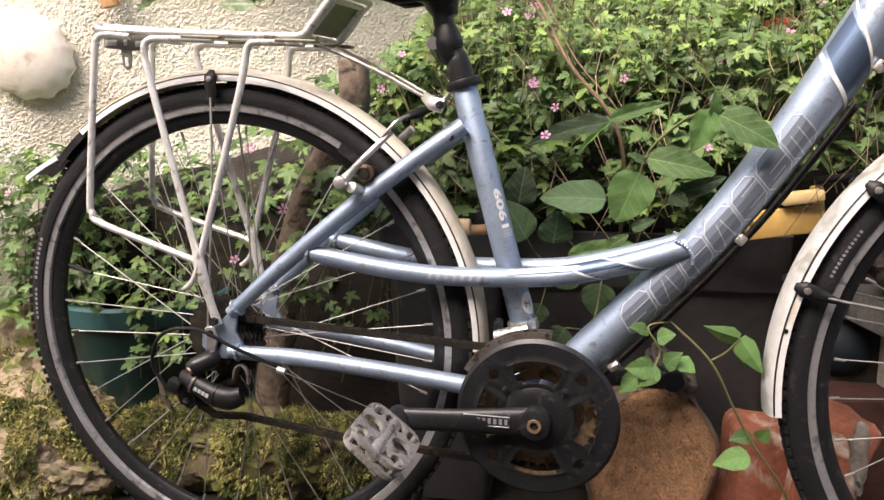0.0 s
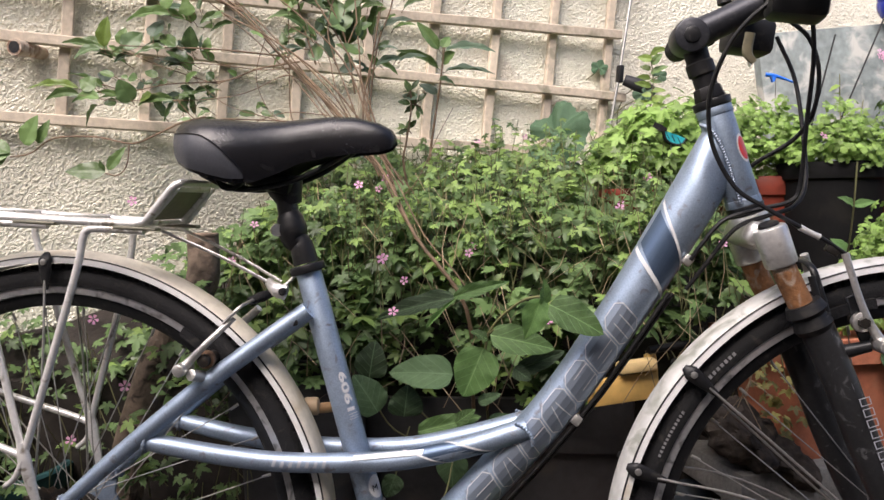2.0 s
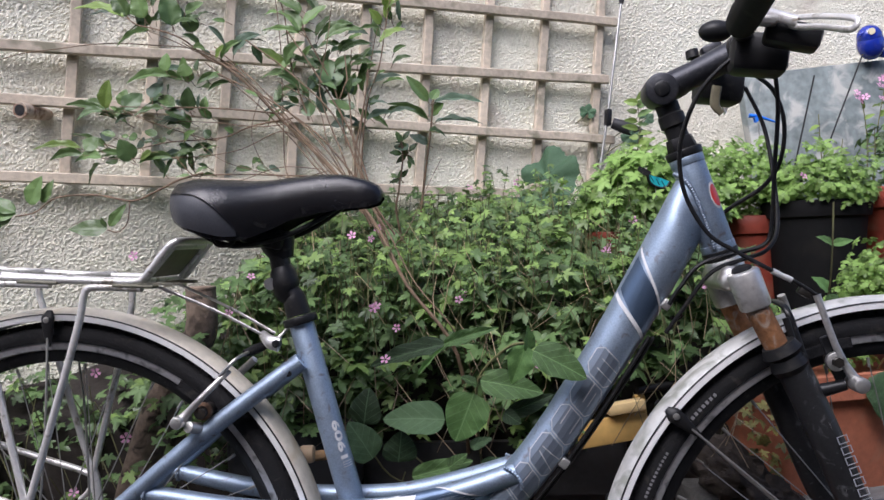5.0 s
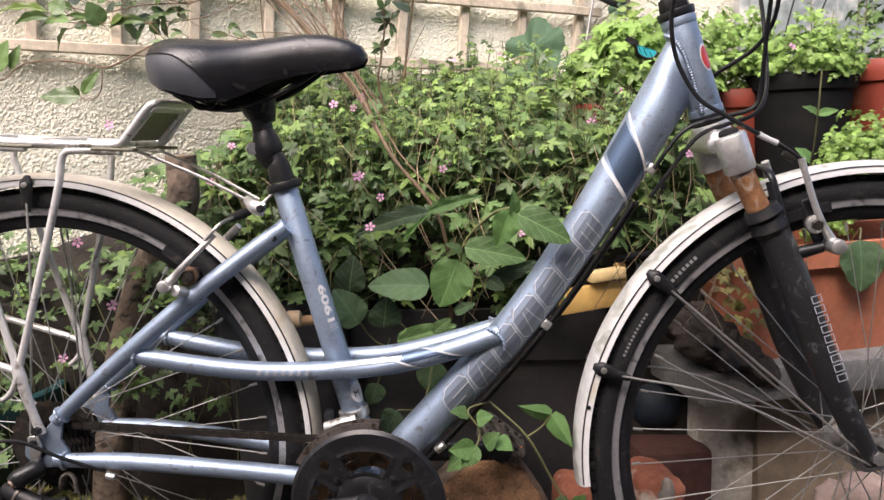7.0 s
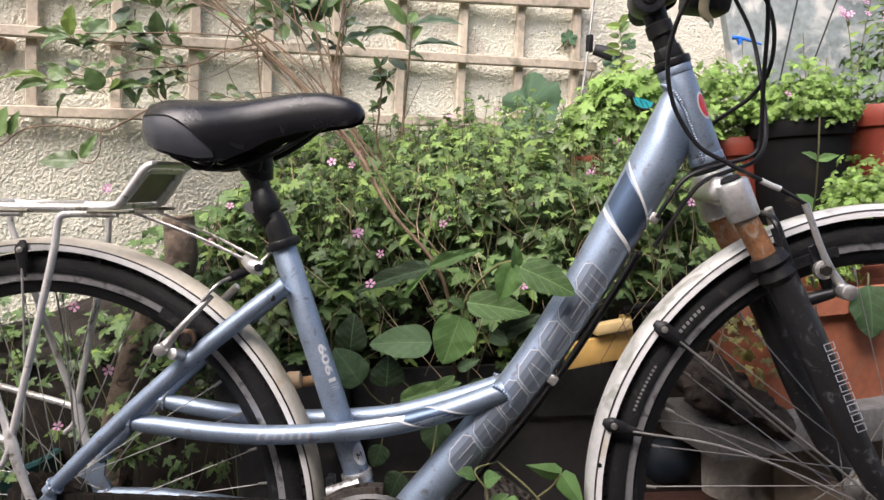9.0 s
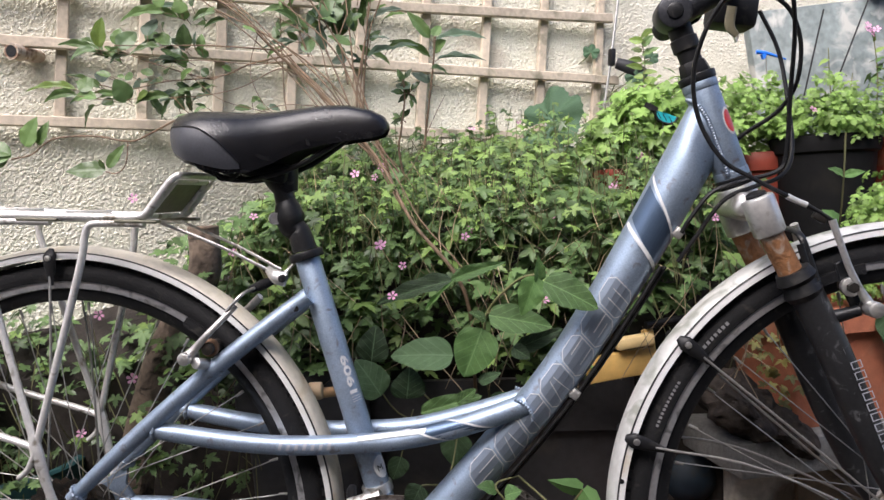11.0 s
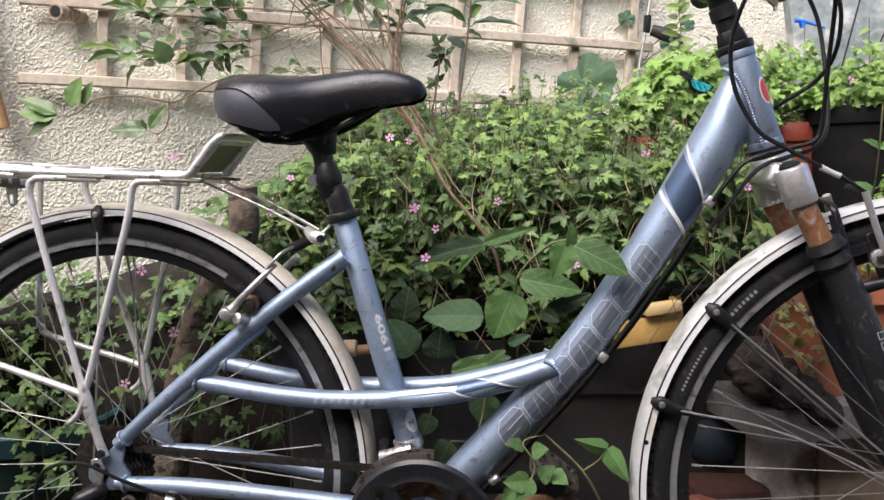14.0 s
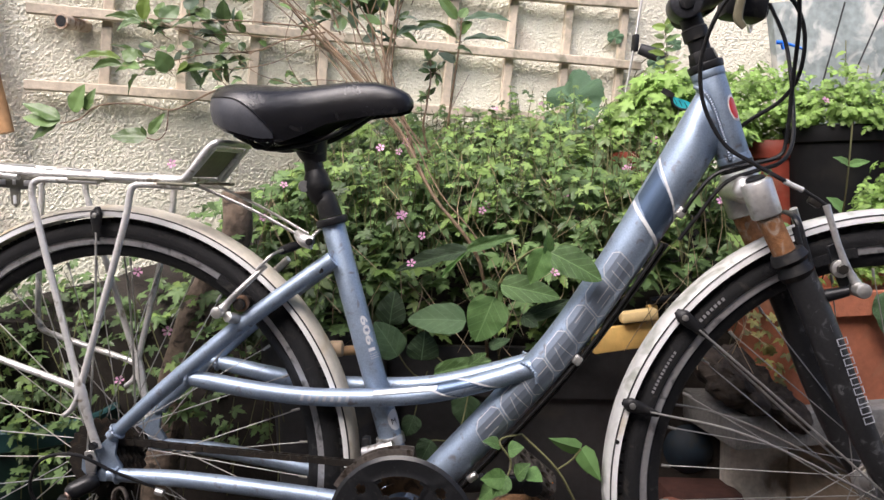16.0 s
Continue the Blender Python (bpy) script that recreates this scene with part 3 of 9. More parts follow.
for s in (-1, 1):
    bead = smooth_line([(0.600, s * 0.0300, 0.506), (0.612, s * 0.0325, 0.500), (0.620, s * 0.0325, 0.490), (0.622, s * 0.0300, 0.478)], 14)
    part("weld_bead", tube(bead, [0.0022 + 0.0004 * math.sin(k * 1.57) for k in range(len(bead))], 10), PAINT, bike)
ST0, ST1 = Vector((0.440, 0, 0.290)), Vector((0.3335, 0, 0.690))
seat_tube = part("seat_tube", cyl(ST0, ST1, 0.0170, 0.0165, 26, bevel=0.001), PAINT, bike)
part("bottom_bracket_shell", cyl((BB.x, -0.036, BB.z), (BB.x, 0.036, BB.z), 0.0215, seg=26, bevel=0.001), PAINT, bike)
for s in (-1, 1):
    part("seat_stay", tube([(0.338, s * 0.018, 0.640), (0.260, s * 0.034, 0.584), (0.194, s * 0.045, 0.534), (0.100, s * 0.056, 0.4555), (0.024, s * 0.064, 0.387)], [0.0115, 0.0115, 0.0115, 0.011, 0.009], 18, 5), PAINT, bike)
    part("chain_stay", tube([(0.020, s * 0.066, 0.333), (0.120, s * 0.060, 0.330), (0.240, s * 0.050, 0.318), (0.340, s * 0.040, 0.305), (0.430, s * 0.026, 0.290)], [0.009, 0.0115, 0.012, 0.0125, 0.013], 18, 5), PAINT, bike)
    part("curved_top_stay", tube([(0.128, s * 0.050, 0.4745), (0.165, s * 0.046, 0.4680), (0.238, s * 0.041, 0.4560), (0.312, s * 0.036, 0.4490), (0.399, s * 0.031, 0.4500), (0.470, s * 0.028, 0.4560), (0.545, s * 0.024, 0.4740), (0.615, s * 0.018, 0.4960)],
                                   [0.0095, 0.012, 0.0125, 0.0125, 0.0125, 0.0125, 0.0135, 0.014], 20, 5), PAINT, bike, "curved twin stay with white and dark stripes")
    for c, along, r in (((0.137, s * 0.0492, 0.4728), (0.97, 0, -0.17), 0.0112), ((0.034, s * 0.0632, 0.3955), (0.76, 0, 0.65), 0.0104), ((0.034, s * 0.0655, 0.3325), (1, 0, -0.03), 0.0102)):
        spin = Vector(along).to_track_quat("Z", "Y")
        loop = [Vector(c) + spin @ Vector((r * math.cos(k * math.pi / 20), r * math.sin(k * math.pi / 20), 0)) for k in range(41)]
        part("weld_bead", tube(loop, [0.0019 + 0.0005 * (k % 3) for k in range(41)], 8), WELD_PAINT, bike)
    drop = [(-0.022, 0.338), (-0.020, 0.356), (0.004, 0.371), (0.024, 0.390), (0.034, 0.382), (0.030, 0.362), (0.040, 0.345), (0.036, 0.326), (0.014, 0.322), (-0.002, 0.322), (-0.012, 0.326)]
    part("dropout", plate(drop, s * 0.063 - 0.003, s * 0.063 + 0.003, bevel=0.0008), PAINT, bike)
    part("stay_bridge_boss", cyl((0.212, s * 0.040, 0.556), (0.203, s * 0.066, 0.564), 0.0075, seg=14, bevel=0.001), ALLOY, bike)
part("seat_stay_bridge", cyl((0.205, -0.042, 0.545), (0.205, 0.042, 0.545), 0.006, seg=12), PAINT, bike)
# no hole is cut; a black disc gives its shaded inside
part("stay_hole", cyl((0.3245, -0.0322, 0.6255), (0.3245, -0.0300, 0.6255), 0.0042, seg=14), BLACK, bike, "black disc for the dark of a bolt hole in the seat stay")


def on_down_tube(u, v):
    """Along the down tube by u metres from its lower end, and round it by v metres from the side that faces the camera's side, upwards."""
    line = DT_CURVE
    lengths = DT_LENGTHS
    i = max(0, min(len(line) - 2, int(np.searchsorted(lengths, u)) - 1))
    t = (u - lengths[i]) / (lengths[i + 1] - lengths[i])
    p, d = line[i].lerp(line[i + 1], t), (line[min(i + 2, len(line) - 1)] - line[max(i - 1, 0)]).normalized()
    r = 0.0272 + max(0.0, (u - 0.38)) * 0.018
    up = Vector((-d.z, 0, d.x))
    a = v / r
    return p + r * (math.cos(a) * Vector((0, -1, 0)) + math.sin(a) * up)


DT_CURVE = smooth_line(DT_LINE, 8)
DT_LENGTHS = [0.0]
for a, b in zip(DT_CURVE, DT_CURVE[1:]):
    DT_LENGTHS.append(DT_LENGTHS[-1] + (b - a).length)


def outline_block(u0, width, height, v0, slant, line, holes):
    """A slanted block letter-like outline with rungs, as strips of quads in (u, v)."""
    verts, faces = [], []

    def strip(pts, w):
        for (ua, va), (ub, vb) in zip(pts, pts[1:]):
            n = max(2, int(math.hypot(ub - ua, vb - va) / 0.004))
            du, dv = ub - ua, vb - va
            L = math.hypot(du, dv)
            nu, nv = -dv / L * w / 2, du / L * w / 2
            b = len(verts)
            for k in range(n + 1):
                t = k / n
                u, v = ua + du * t, va + dv * t
                for s in (-1, 1):
                    uu, vv = u + s * nu, v + s * nv
                    verts.append((uu + (vv - v0) * slant, vv))
            for k in range(n):
                faces.append((b + 2 * k, b + 2 * k + 1, b + 2 * k + 3, b + 2 * k + 2))

    c = min(width, height) * 0.22
    rim = [(u0 + c, v0), (u0 + width - c, v0), (u0 + width, v0 + c), (u0 + width, v0 + height - c), (u0 + width - c, v0 + height), (u0 + c, v0 + height), (u0, v0 + height - c), (u0, v0 + c), (u0 + c, v0)]
    strip(rim, line)
    for a, b in holes:
        strip([(u0 + a[0] * width, v0 + a[1] * height), (u0 + b[0] * width, v0 + b[1] * height)], line)
    return verts, faces


def band_on(place, u_of_v, width, v0, v1, parent, material, name, label=""):
    n = 18
    verts, faces = [], []
    for k in range(n + 1):
        v = v0 + (v1 - v0) * k / n
        u = u_of_v(v)
        verts += [(u - width / 2, v), (u + width / 2, v)]
        if k:
            b = 2 * k
            faces.append((b - 2, b - 1, b + 1, b))
    return stamp(verts, faces, place, parent, material, name, label)


def lifted(place, by):
    def got(u, v):
        p = place(u, v)
        q = place(u, v + 0.0001)
        r = place(u + 0.0001, v)
        n = (r - p).cross(q - p).normalized()
        return p + n * (by if n.y < 0 or abs(n.y) < 0.3 else -by)
    return got


cells = [(0.112, 0.050, [((0.3, 0.62), (1, 0.62)), ((0, 0.38), (0.7, 0.38))]), (0.167, 0.050, [((0.3, 0.0), (0.42, 0.75)), ((0.7, 0.0), (0.58, 0.75))]),
         (0.221, 0.044, [((0.35, 0.55), (1, 0.55)), ((0.35, 0.0), (0.35, 0.4))]), (0.269, 0.050, [((0.3, 0.0), (0.42, 0.75)), ((0.7, 0.0), (0.58, 0.75))]),
         (0.323, 0.044, [((0.35, 0.3), (1, 0.3)), ((0.35, 0.7), (1, 0.7))]), (0.371, 0.044, [((0.3, 0.5), (1, 0.5)), ((0.3, 0.3), (0.8, 0.3))]), (0.419, 0.042, [((0.33, 0.0), (0.33, 0.7)), ((0.67, 0.0), (0.67, 0.7))])]
for u0, w, holes in cells:
    u0, w = 0.137 + (u0 - 0.112) * 0.90, w * 0.90
    fill = [(u0 + w * a + (0.041 * b) * 0.28, -0.023 + 0.041 * b) for a in (0.04, 0.96) for b in (0.02, 0.2, 0.4, 0.6, 0.8, 0.98)]
    stamp(fill, [(k, k + 1, k + 7, k + 6) for k in range(5)], on_down_tube, down_tube, PAINT_GREY, "lettering_field", "dark grey field of the frame lettering")
    vv, ff = outline_block(u0, w, 0.041, -0.023, 0.28, 0.0012, holes)
    stamp(vv, ff, lifted(on_down_tube, 0.0007), down_tube, DECAL_GREY, "lettering_block", "silver-grey outlined block of the frame lettering")


U_LOW, U_HIGH = 0.507, 0.559
band_on(on_down_tube, lambda v: 0.533 + 0.67 * v, 0.046, -0.036, 0.036, down_tube, PAINT_DARK, "dark_band", "dark blue band round the tube")
band_on(lifted(on_down_tube, 0.0006), lambda v: U_LOW + 0.50 * v, 0.0055, -0.038, 0.038, down_tube, DECAL_WHITE, "white_stripe", "white stripe round the tube")
band_on(lifted(on_down_tube, 0.0006), lambda v: U_HIGH + 0.84 * v, 0.0042, -0.038, 0.038, down_tube, DECAL_WHITE, "white_stripe", "white stripe round the tube")


def on_seat_tube(u, v, r=0.0174):
    d = (ST1 - ST0).normalized()
    a = v / r
    side = Vector((d.z, 0, -d.x))
    return ST0 + d * u + r * (math.cos(a) * Vector((0, -1, 0)) + math.sin(a) * side)


vv, ff = letters("6061", 0.0160, 0.0005)
wide = max(u for u, v in vv)
stamp([(0.278 - u / wide * 0.052, v * 0.85 + 0.0075) for u, v in vv], [f[::-1] for f in ff], lambda u, v: on_seat_tube(u, v, 0.0180), seat_tube, DECAL_WHITE, "alloy_number", "white printed alloy number 6061")
for k in range(3):
    band_on(on_seat_tube, lambda v, k=k: 0.222 - 0.0032 * k, 0.0007, 0.007, 0.021, seat_tube, DECAL_WHITE, "fine_print_bar")
disc, disc_f = disc_points(0.0150, 0.0115)
stamp([(0.123 + u, 0.0185 + v) for u, v in disc], disc_f, on_seat_tube, seat_tube, DECAL_WHITE, "size_sticker", "round white frame size sticker")
vv, ff = letters("M", 0.012)
stamp([(0.118 + v, 0.0115 + u) for u, v in vv], ff, lambda u, v: on_seat_tube(u, v, 0.0184), seat_tube, BLACK, "size_letter", "black size letter M")


def on_head(u, v):
    d = (HEAD_TOP - HEAD_LOW).normalized()
    a = v / 0.0208
    side = Vector((d.z, 0, -d.x))
    return HEAD_LOW + d * u + 0.0208 * (math.cos(a) * Vector((0, -1, 0)) + math.sin(a) * side)


for rr, material, lift, name in ((1.0, DECAL_WHITE, 0.0003, "badge_ring"), (0.82, DECAL_RED, 0.0007, "badge_field")):
    pts, badge_f = disc_points(rr * 0.0175, rr * 0.0088)
    stamp([(0.068 + u, 0.0165 + v) for u, v in pts], badge_f, lifted(on_head, lift), bike, material, name, "oval head badge in red and white")

# headset, stem, handlebar
part("headset_cup", cyl(HEAD_LOW + steer_axis * 0.001, HEAD_LOW - steer_axis * 0.011, 0.0225, 0.021, 26, bevel=0.001), BLACK_METAL, bike)
part("headset_cup", cyl(HEAD_TOP, HEAD_TOP + steer_axis * 0.010, 0.0225, 0.023, 26, bevel=0.0015), BLACK_METAL, bike)
part("headset_nut", cyl(HEAD_TOP + steer_axis * 0.010, HEAD_TOP + steer_axis * 0.026, 0.019, 0.0165, 8, bevel=0.001), BLACK, bike)
stem_line = [HEAD_TOP + steer_axis * d for d in (0.026, 0.04, 0.042, 0.056, 0.058, 0.074)]
part("stem_boot", tube(stem_line, [0.0135, 0.0135, 0.0165, 0.0165, 0.0145, 0.0145], 20), BLACK, bike, "ribbed black stem boot")
STEM_GREY = mat("satin_dark_grey_stem", (0.045, 0.047, 0.055), 0.42, 0.5, 0.2, 250, 12, dirt=(0.08, 0.08, 0.085), dirt_amount=0.08, dirt_scale=70)
PIVOT = Vector((0.804, -0.002, 0.973))
part("stem_pivot", cyl(PIVOT + Vector((0, -0.022, 0)), PIVOT + Vector((0, 0.022, 0)), 0.0205, seg=28, bevel=0.003), STEM_GREY, bike, "round dark pivot of the adjustable stem")
part("pivot_bolt", cyl(PIVOT + Vector((0, -0.0245, 0)), PIVOT + Vector((0, -0.020, 0)), 0.010, seg=8, bevel=0.001), BLACK_METAL, bike)
part("stem_neck", tube([HEAD_TOP + steer_axis * 0.070, PIVOT + Vector((0.004, 0, -0.008))], 0.0145, 18), BLACK, bike)
CLAMP = Vector((0.904, 0.002, 1.020))
part("stem_arm", tube([PIVOT, PIVOT.lerp(CLAMP, 0.45), CLAMP], [0.0185, 0.0165, 0.0185], 20), STEM_GREY, bike, "satin dark grey adjustable stem arm")
part("bar_clamp", cyl(CLAMP + Vector((0, -0.024, 0)), CLAMP + Vector((0, 0.024, 0)), 0.0205, seg=24, bevel=0.002), BLACK, bike)
BAR_Y, OLD_X, OLD_Z = [0.0, 0.05, 0.11, 0.165, 0.25, 0.31], [0.905, 0.905, 0.903, 0.898, 0.888, 0.879], [1.020, 1.020, 1.021, 1.0215, 1.020, 1.018]
BAR_X, BAR_Z = [0.900, 0.893, 0.878, 0.862, 0.854, 0.848], [1.020, 1.020, 1.016, 1.011, 1.014, 1.018]


def on_bar(x, y, z, s):
    """A control's place, carried along with the swept bar."""
    return Vector((x + float(np.interp(y, BAR_Y, BAR_X)) - float(np.interp(y, BAR_Y, OLD_X)), s * y, z + float(np.interp(y, BAR_Y, BAR_Z)) - float(np.interp(y, BAR_Y, OLD_Z))))


bar_pts = [Vector((x, -y, z)) for x, y, z in zip(BAR_X[:0:-1], BAR_Y[:0:-1], BAR_Z[:0:-1])] + [Vector((x, y, z)) for x, y, z in zip(BAR_X, BAR_Y, BAR_Z)]
part("handlebar", tube(bar_pts, 0.0118, 16, 4), BLACK_METAL, bike, "black swept handlebar")
for s in (-1, 1):
    def hb(x, y, z, s=s):
        return on_bar(x, y, z, s)
    g = tube([hb(0.898, 0.165, 1.0215), hb(0.894, 0.20, 1.0215), hb(0.888, 0.25, 1.020), hb(0.8795, 0.303, 1.018), hb(0.879, 0.308, 1.018)], [0.0160, 0.0168, 0.0162, 0.0185, 0.0170], 22, 4, cap=False)
    tube([hb(0.879, 0.308, 1.018), hb(0.884, 0.280, 1.019)], [0.0125, 0.0120], 22, bm=g, cap=False)
    part("grip", g, RUBBER, bike, "black rubber handlebar grip with open end")
    rim_line = [(0.912, s * 0.172, 1.012), (0.927, s * 0.200, 1.005), (0.940, s * 0.232, 0.994), (0.945, s * 0.242, 0.988), (0.941, s * 0.238, 0.981), (0.928, s * 0.205, 0.993), (0.914, s * 0.178, 1.001), (0.908, s * 0.170, 1.006), (0.912, s * 0.172, 1.012)]
    lv = tube(rim_line, 0.0025, 10, 4, flat=(1.3, 0.7))
    part("brake_lever", lv, RACK_ALLOY, bike, "silver brake lever blade")
    part("lever_link", tube([(0.884, s * 0.172, 1.018), (0.900, s * 0.173, 1.013), (0.914, s * 0.176, 1.007)], 0.0044, 10, 3, flat=(1.4, 0.7)), RACK_ALLOY, bike, "silver lever link")
    part("lever_body", box((0.056, 0.034, 0.026), Matrix.Translation(hb(0.950, 0.150, 1.008)) @ pose(0, 0, 0, 0, 16, s * 10), 0.006), BLACK, bike, "black brake lever body")
    part("shifter", box((0.060, 0.046, 0.044), Matrix.Translation(hb(0.920, 0.095, 0.996)) @ pose(0, 0, 0, 0, 8, s * 6), 0.008), BLACK, bike, "black gear shifter pod")
    part("shifter_window", box((0.024, 0.020, 0.012), Matrix.Translation(hb(0.922, 0.165, 1.024)) @ pose(0, 0, 0, 0, 12, s * 8), 0.004), ALLOY, bike, "clear gear indicator window")
part("stem_bolt", tube([(0.852, 0.028, 1.000), (0.853, 0.029, 1.018), (0.853, 0.029, 1.020), (0.851, 0.030, 1.030)], [0.0035, 0.0035, 0.009, 0.008], 10), BLACK, bike, "black wing bolt behind the stem")
part("shifter_paddle", tube([(0.868, -0.030, 0.972), (0.865, -0.030, 0.950), (0.873, -0.030, 0.938)], [0.0050, 0.0050, 0.0032], 8, 4, flat=(1.2, 0.6)), mat("olive_tan_plastic", (0.15, 0.135, 0.085), 0.5, 0, 0.15, 120, 20), bike, "small olive-tan shifter paddle")
part("clamp_block", box((0.026, 0.020, 0.024), pose(0.876, 0.024, 1.024, 0, -22, 0), 0.004), STEM_GREY, bike, "grey clamp block behind the stem")
part("bell", ball(Vector((0.860, -0.062, 1.030)), 0.016, (1.25, 0.8, 0.8)), BLACK, bike, "round black bell")

# fork
def st(x, y, z):
    return STEERED @ Vector((x, y, z))


FORK_Y = {-1: -0.052, 1: 0.039}
crown = bmesh.new()
cyl(HEAD_LOW - steer_axis * 0.011, HEAD_LOW - steer_axis * 0.040, 0.0235, 0.0225, 28, crown, bevel=0.003)
bridge = box((0.046, 0.088, 0.030), Matrix.Translation(st(0.8835, -0.004, 0.7360)) @ pose(0, 0, 0, 0, 18, STEER), 0.011, segments=3)
tmp = bpy.data.meshes.new("bridge")
bridge.to_mesh(tmp)
bridge.free()
crown.from_mesh(tmp)
bpy.data.meshes.remove(tmp)
for s in (-1, 1):
    cyl(st(0.8825, FORK_Y[s], 0.7470), st(0.8985, FORK_Y[s], 0.7020), 0.0192, 0.0186, 28, crown, bevel=0.004)
part("crown_cap", cyl(st(0.8832, -0.0530, 0.7440), st(0.8805, -0.0545, 0.7510), 0.0122, 0.0116, 22, bevel=0.0015), BLACK, bike, "black cap in the crown's top")
part("fork_crown", crown, CAST_ALLOY, bike, "scuffed silver suspension fork crown")
for s in (-1, 1):
    f = FORK_Y[s]
    part("stanchion", cyl(st(0.894, f, 0.712), st(0.929, f, 0.640), 0.0140, seg=22), RUST, bike, "rusty steel fork stanchion")
    part("wiper_boot", tube([st(0.922, f, 0.660), st(0.927, f, 0.650), st(0.930, f, 0.645), st(0.935, f, 0.634), st(0.938, f, 0.628)], [0.0195, 0.0235, 0.0185, 0.0225, 0.0195], 24), BLACK, bike, "black rubber wiper boot")
    part("fork_leg", tube([st(0.934, f, 0.642), st(0.968, f + 0.001 * s, 0.565), st(0.999, f + 0.002 * s, 0.485), st(1.030, f + 0.003 * s, 0.415), st(1.056, f + 0.004 * s, 0.366), st(1.072, f + 0.005 * s, 0.342)], [0.0190, 0.0190, 0.0182, 0.0162, 0.0135, 0.012], 24, 6), FORK_BLACK, bike, "scratched black lower fork leg")
    part("front_dropout", cyl(st(1.071, s * 0.050, 0.350), st(1.071, s * 0.062, 0.350), 0.014, seg=18, bevel=0.001), BLACK_METAL, bike)
    part("axle_nut", cyl(st(1.071, s * 0.062, 0.350), st(1.071, s * 0.072, 0.350), 0.0085, seg=6), STEEL, bike)
part("fork_arch", tube([st(0.960, -0.045, 0.625), st(0.947, -0.042, 0.672), st(0.940, -0.034, 0.700), st(0.938, 0.0, 0.708), st(0.940, 0.028, 0.700), st(0.947, 0.036, 0.672), st(0.960, 0.038, 0.625)], 0.0030, 12, 4, flat=(1.5, 0.8)), BLACK_METAL, bike, "black fork arch over the tyre")
part("arch_strip", tube([st(0.951, -0.050, 0.628), st(0.934, -0.047, 0.690)], 0.0026, 10, flat=(1.6, 0.7)), BLACK_METAL, bike)
# bars along the near leg in place of the maker's mark
leg0, leg1 = st(0.982, -0.0752, 0.556), st(1.021, -0.0752, 0.448)
for k in range(9):
    a, b = leg0.lerp(leg1, k / 9), leg0.lerp(leg1, (k + 0.74) / 9)
    d = (b - a).normalized()
    w = Vector((d.z, 0, -d.x)) * -0.0060
    line = d * 0.0011
    inner = w * 0.80
    pts = [a - w, b - w, b + w, a + w, a + line - inner, b - line - inner, b - line + inner, a + line + inner]
    me = bpy.data.meshes.new("print_bar")
    me.from_pydata(pts, [], [(0, 1, 5, 4), (1, 2, 6, 5), (2, 3, 7, 6), (3, 0, 4, 7)])
    me.materials.append(DECAL_FAINT)
    new("print_bar", me).parent = bike

# scratches on the near fork leg
rs = random.Random(5)
verts, faces = [], []
for k in range(22):
    t = rs.random() ** 1.8
    c = st(0.947, -0.053, 0.628).lerp(st(0.998, -0.054, 0.487), t)
    a = radians(rs.uniform(-70, 40))
    out = Vector((math.sin(a), -math.cos(a), 0)) * 0.0194
    d = (st(0.988, -0.055, 0.487) - st(0.942, -0.053, 0.628)).normalized()
    d = (d + Vector((rs.gauss(0, 0.25), 0, rs.gauss(0, 0.1)))).normalized()
    L, w = rs.uniform(0.002, 0.014), rs.uniform(0.0001, 0.00035)
    side = d.cross(out.normalized()).normalized() * w
    p = c + out
    b = len(verts)
    verts += [p - d * L / 2, p + side, p + d * L / 2, p - side]
    faces.append((b, b + 1, b + 2, b + 3))
me = bpy.data.meshes.new("scratches")
me.from_pydata(verts, [], faces)
me.materials.append(PRINT)
scratches = new("scratches", me)
scratches.parent = bike
tagged(scratches, "pale scratches in the black fork enamel", kind="stuff")

# mudguards
GUARD_PROFILE = [(0.3525, -0.0245), (0.3600, -0.0240), (0.3640, -0.0205), (0.3672, -0.0120), (0.3680, 0.0), (0.3672, 0.0120), (0.3640, 0.0205), (0.3600, 0.0240), (0.3525, 0.0245),
                 (0.3525, 0.0233), (0.3592, 0.0228), (0.3627, 0.0196), (0.3657, 0.0116), (0.3665, 0.0), (0.3657, -0.0116), (0.3627, -0.0196), (0.3592, -0.0228), (0.3525, -0.0233)]


def mudguard(name, at, a0, a1, label, crown):
    g = part(name, ring(GUARD_PROFILE, 72, a0, a1), GUARD, bike, label, at=at)
    g.data.materials.append(crown)
    for p in g.data.polygons:
        c = p.center
        if math.hypot(c.x, c.z) > 0.3608:
            p.material_index = 1
    for w in (-1, 1):
        part("guard_stripe", ring([(0.3602, w * 0.0235), (0.3600, w * 0.0246), (0.3616, w * 0.0236), (0.3616, w * 0.0224)], 72, a0 + 0.5, a1 - 0.5), BLACK, g, "thin dark stripe along the mudguard")
    return g


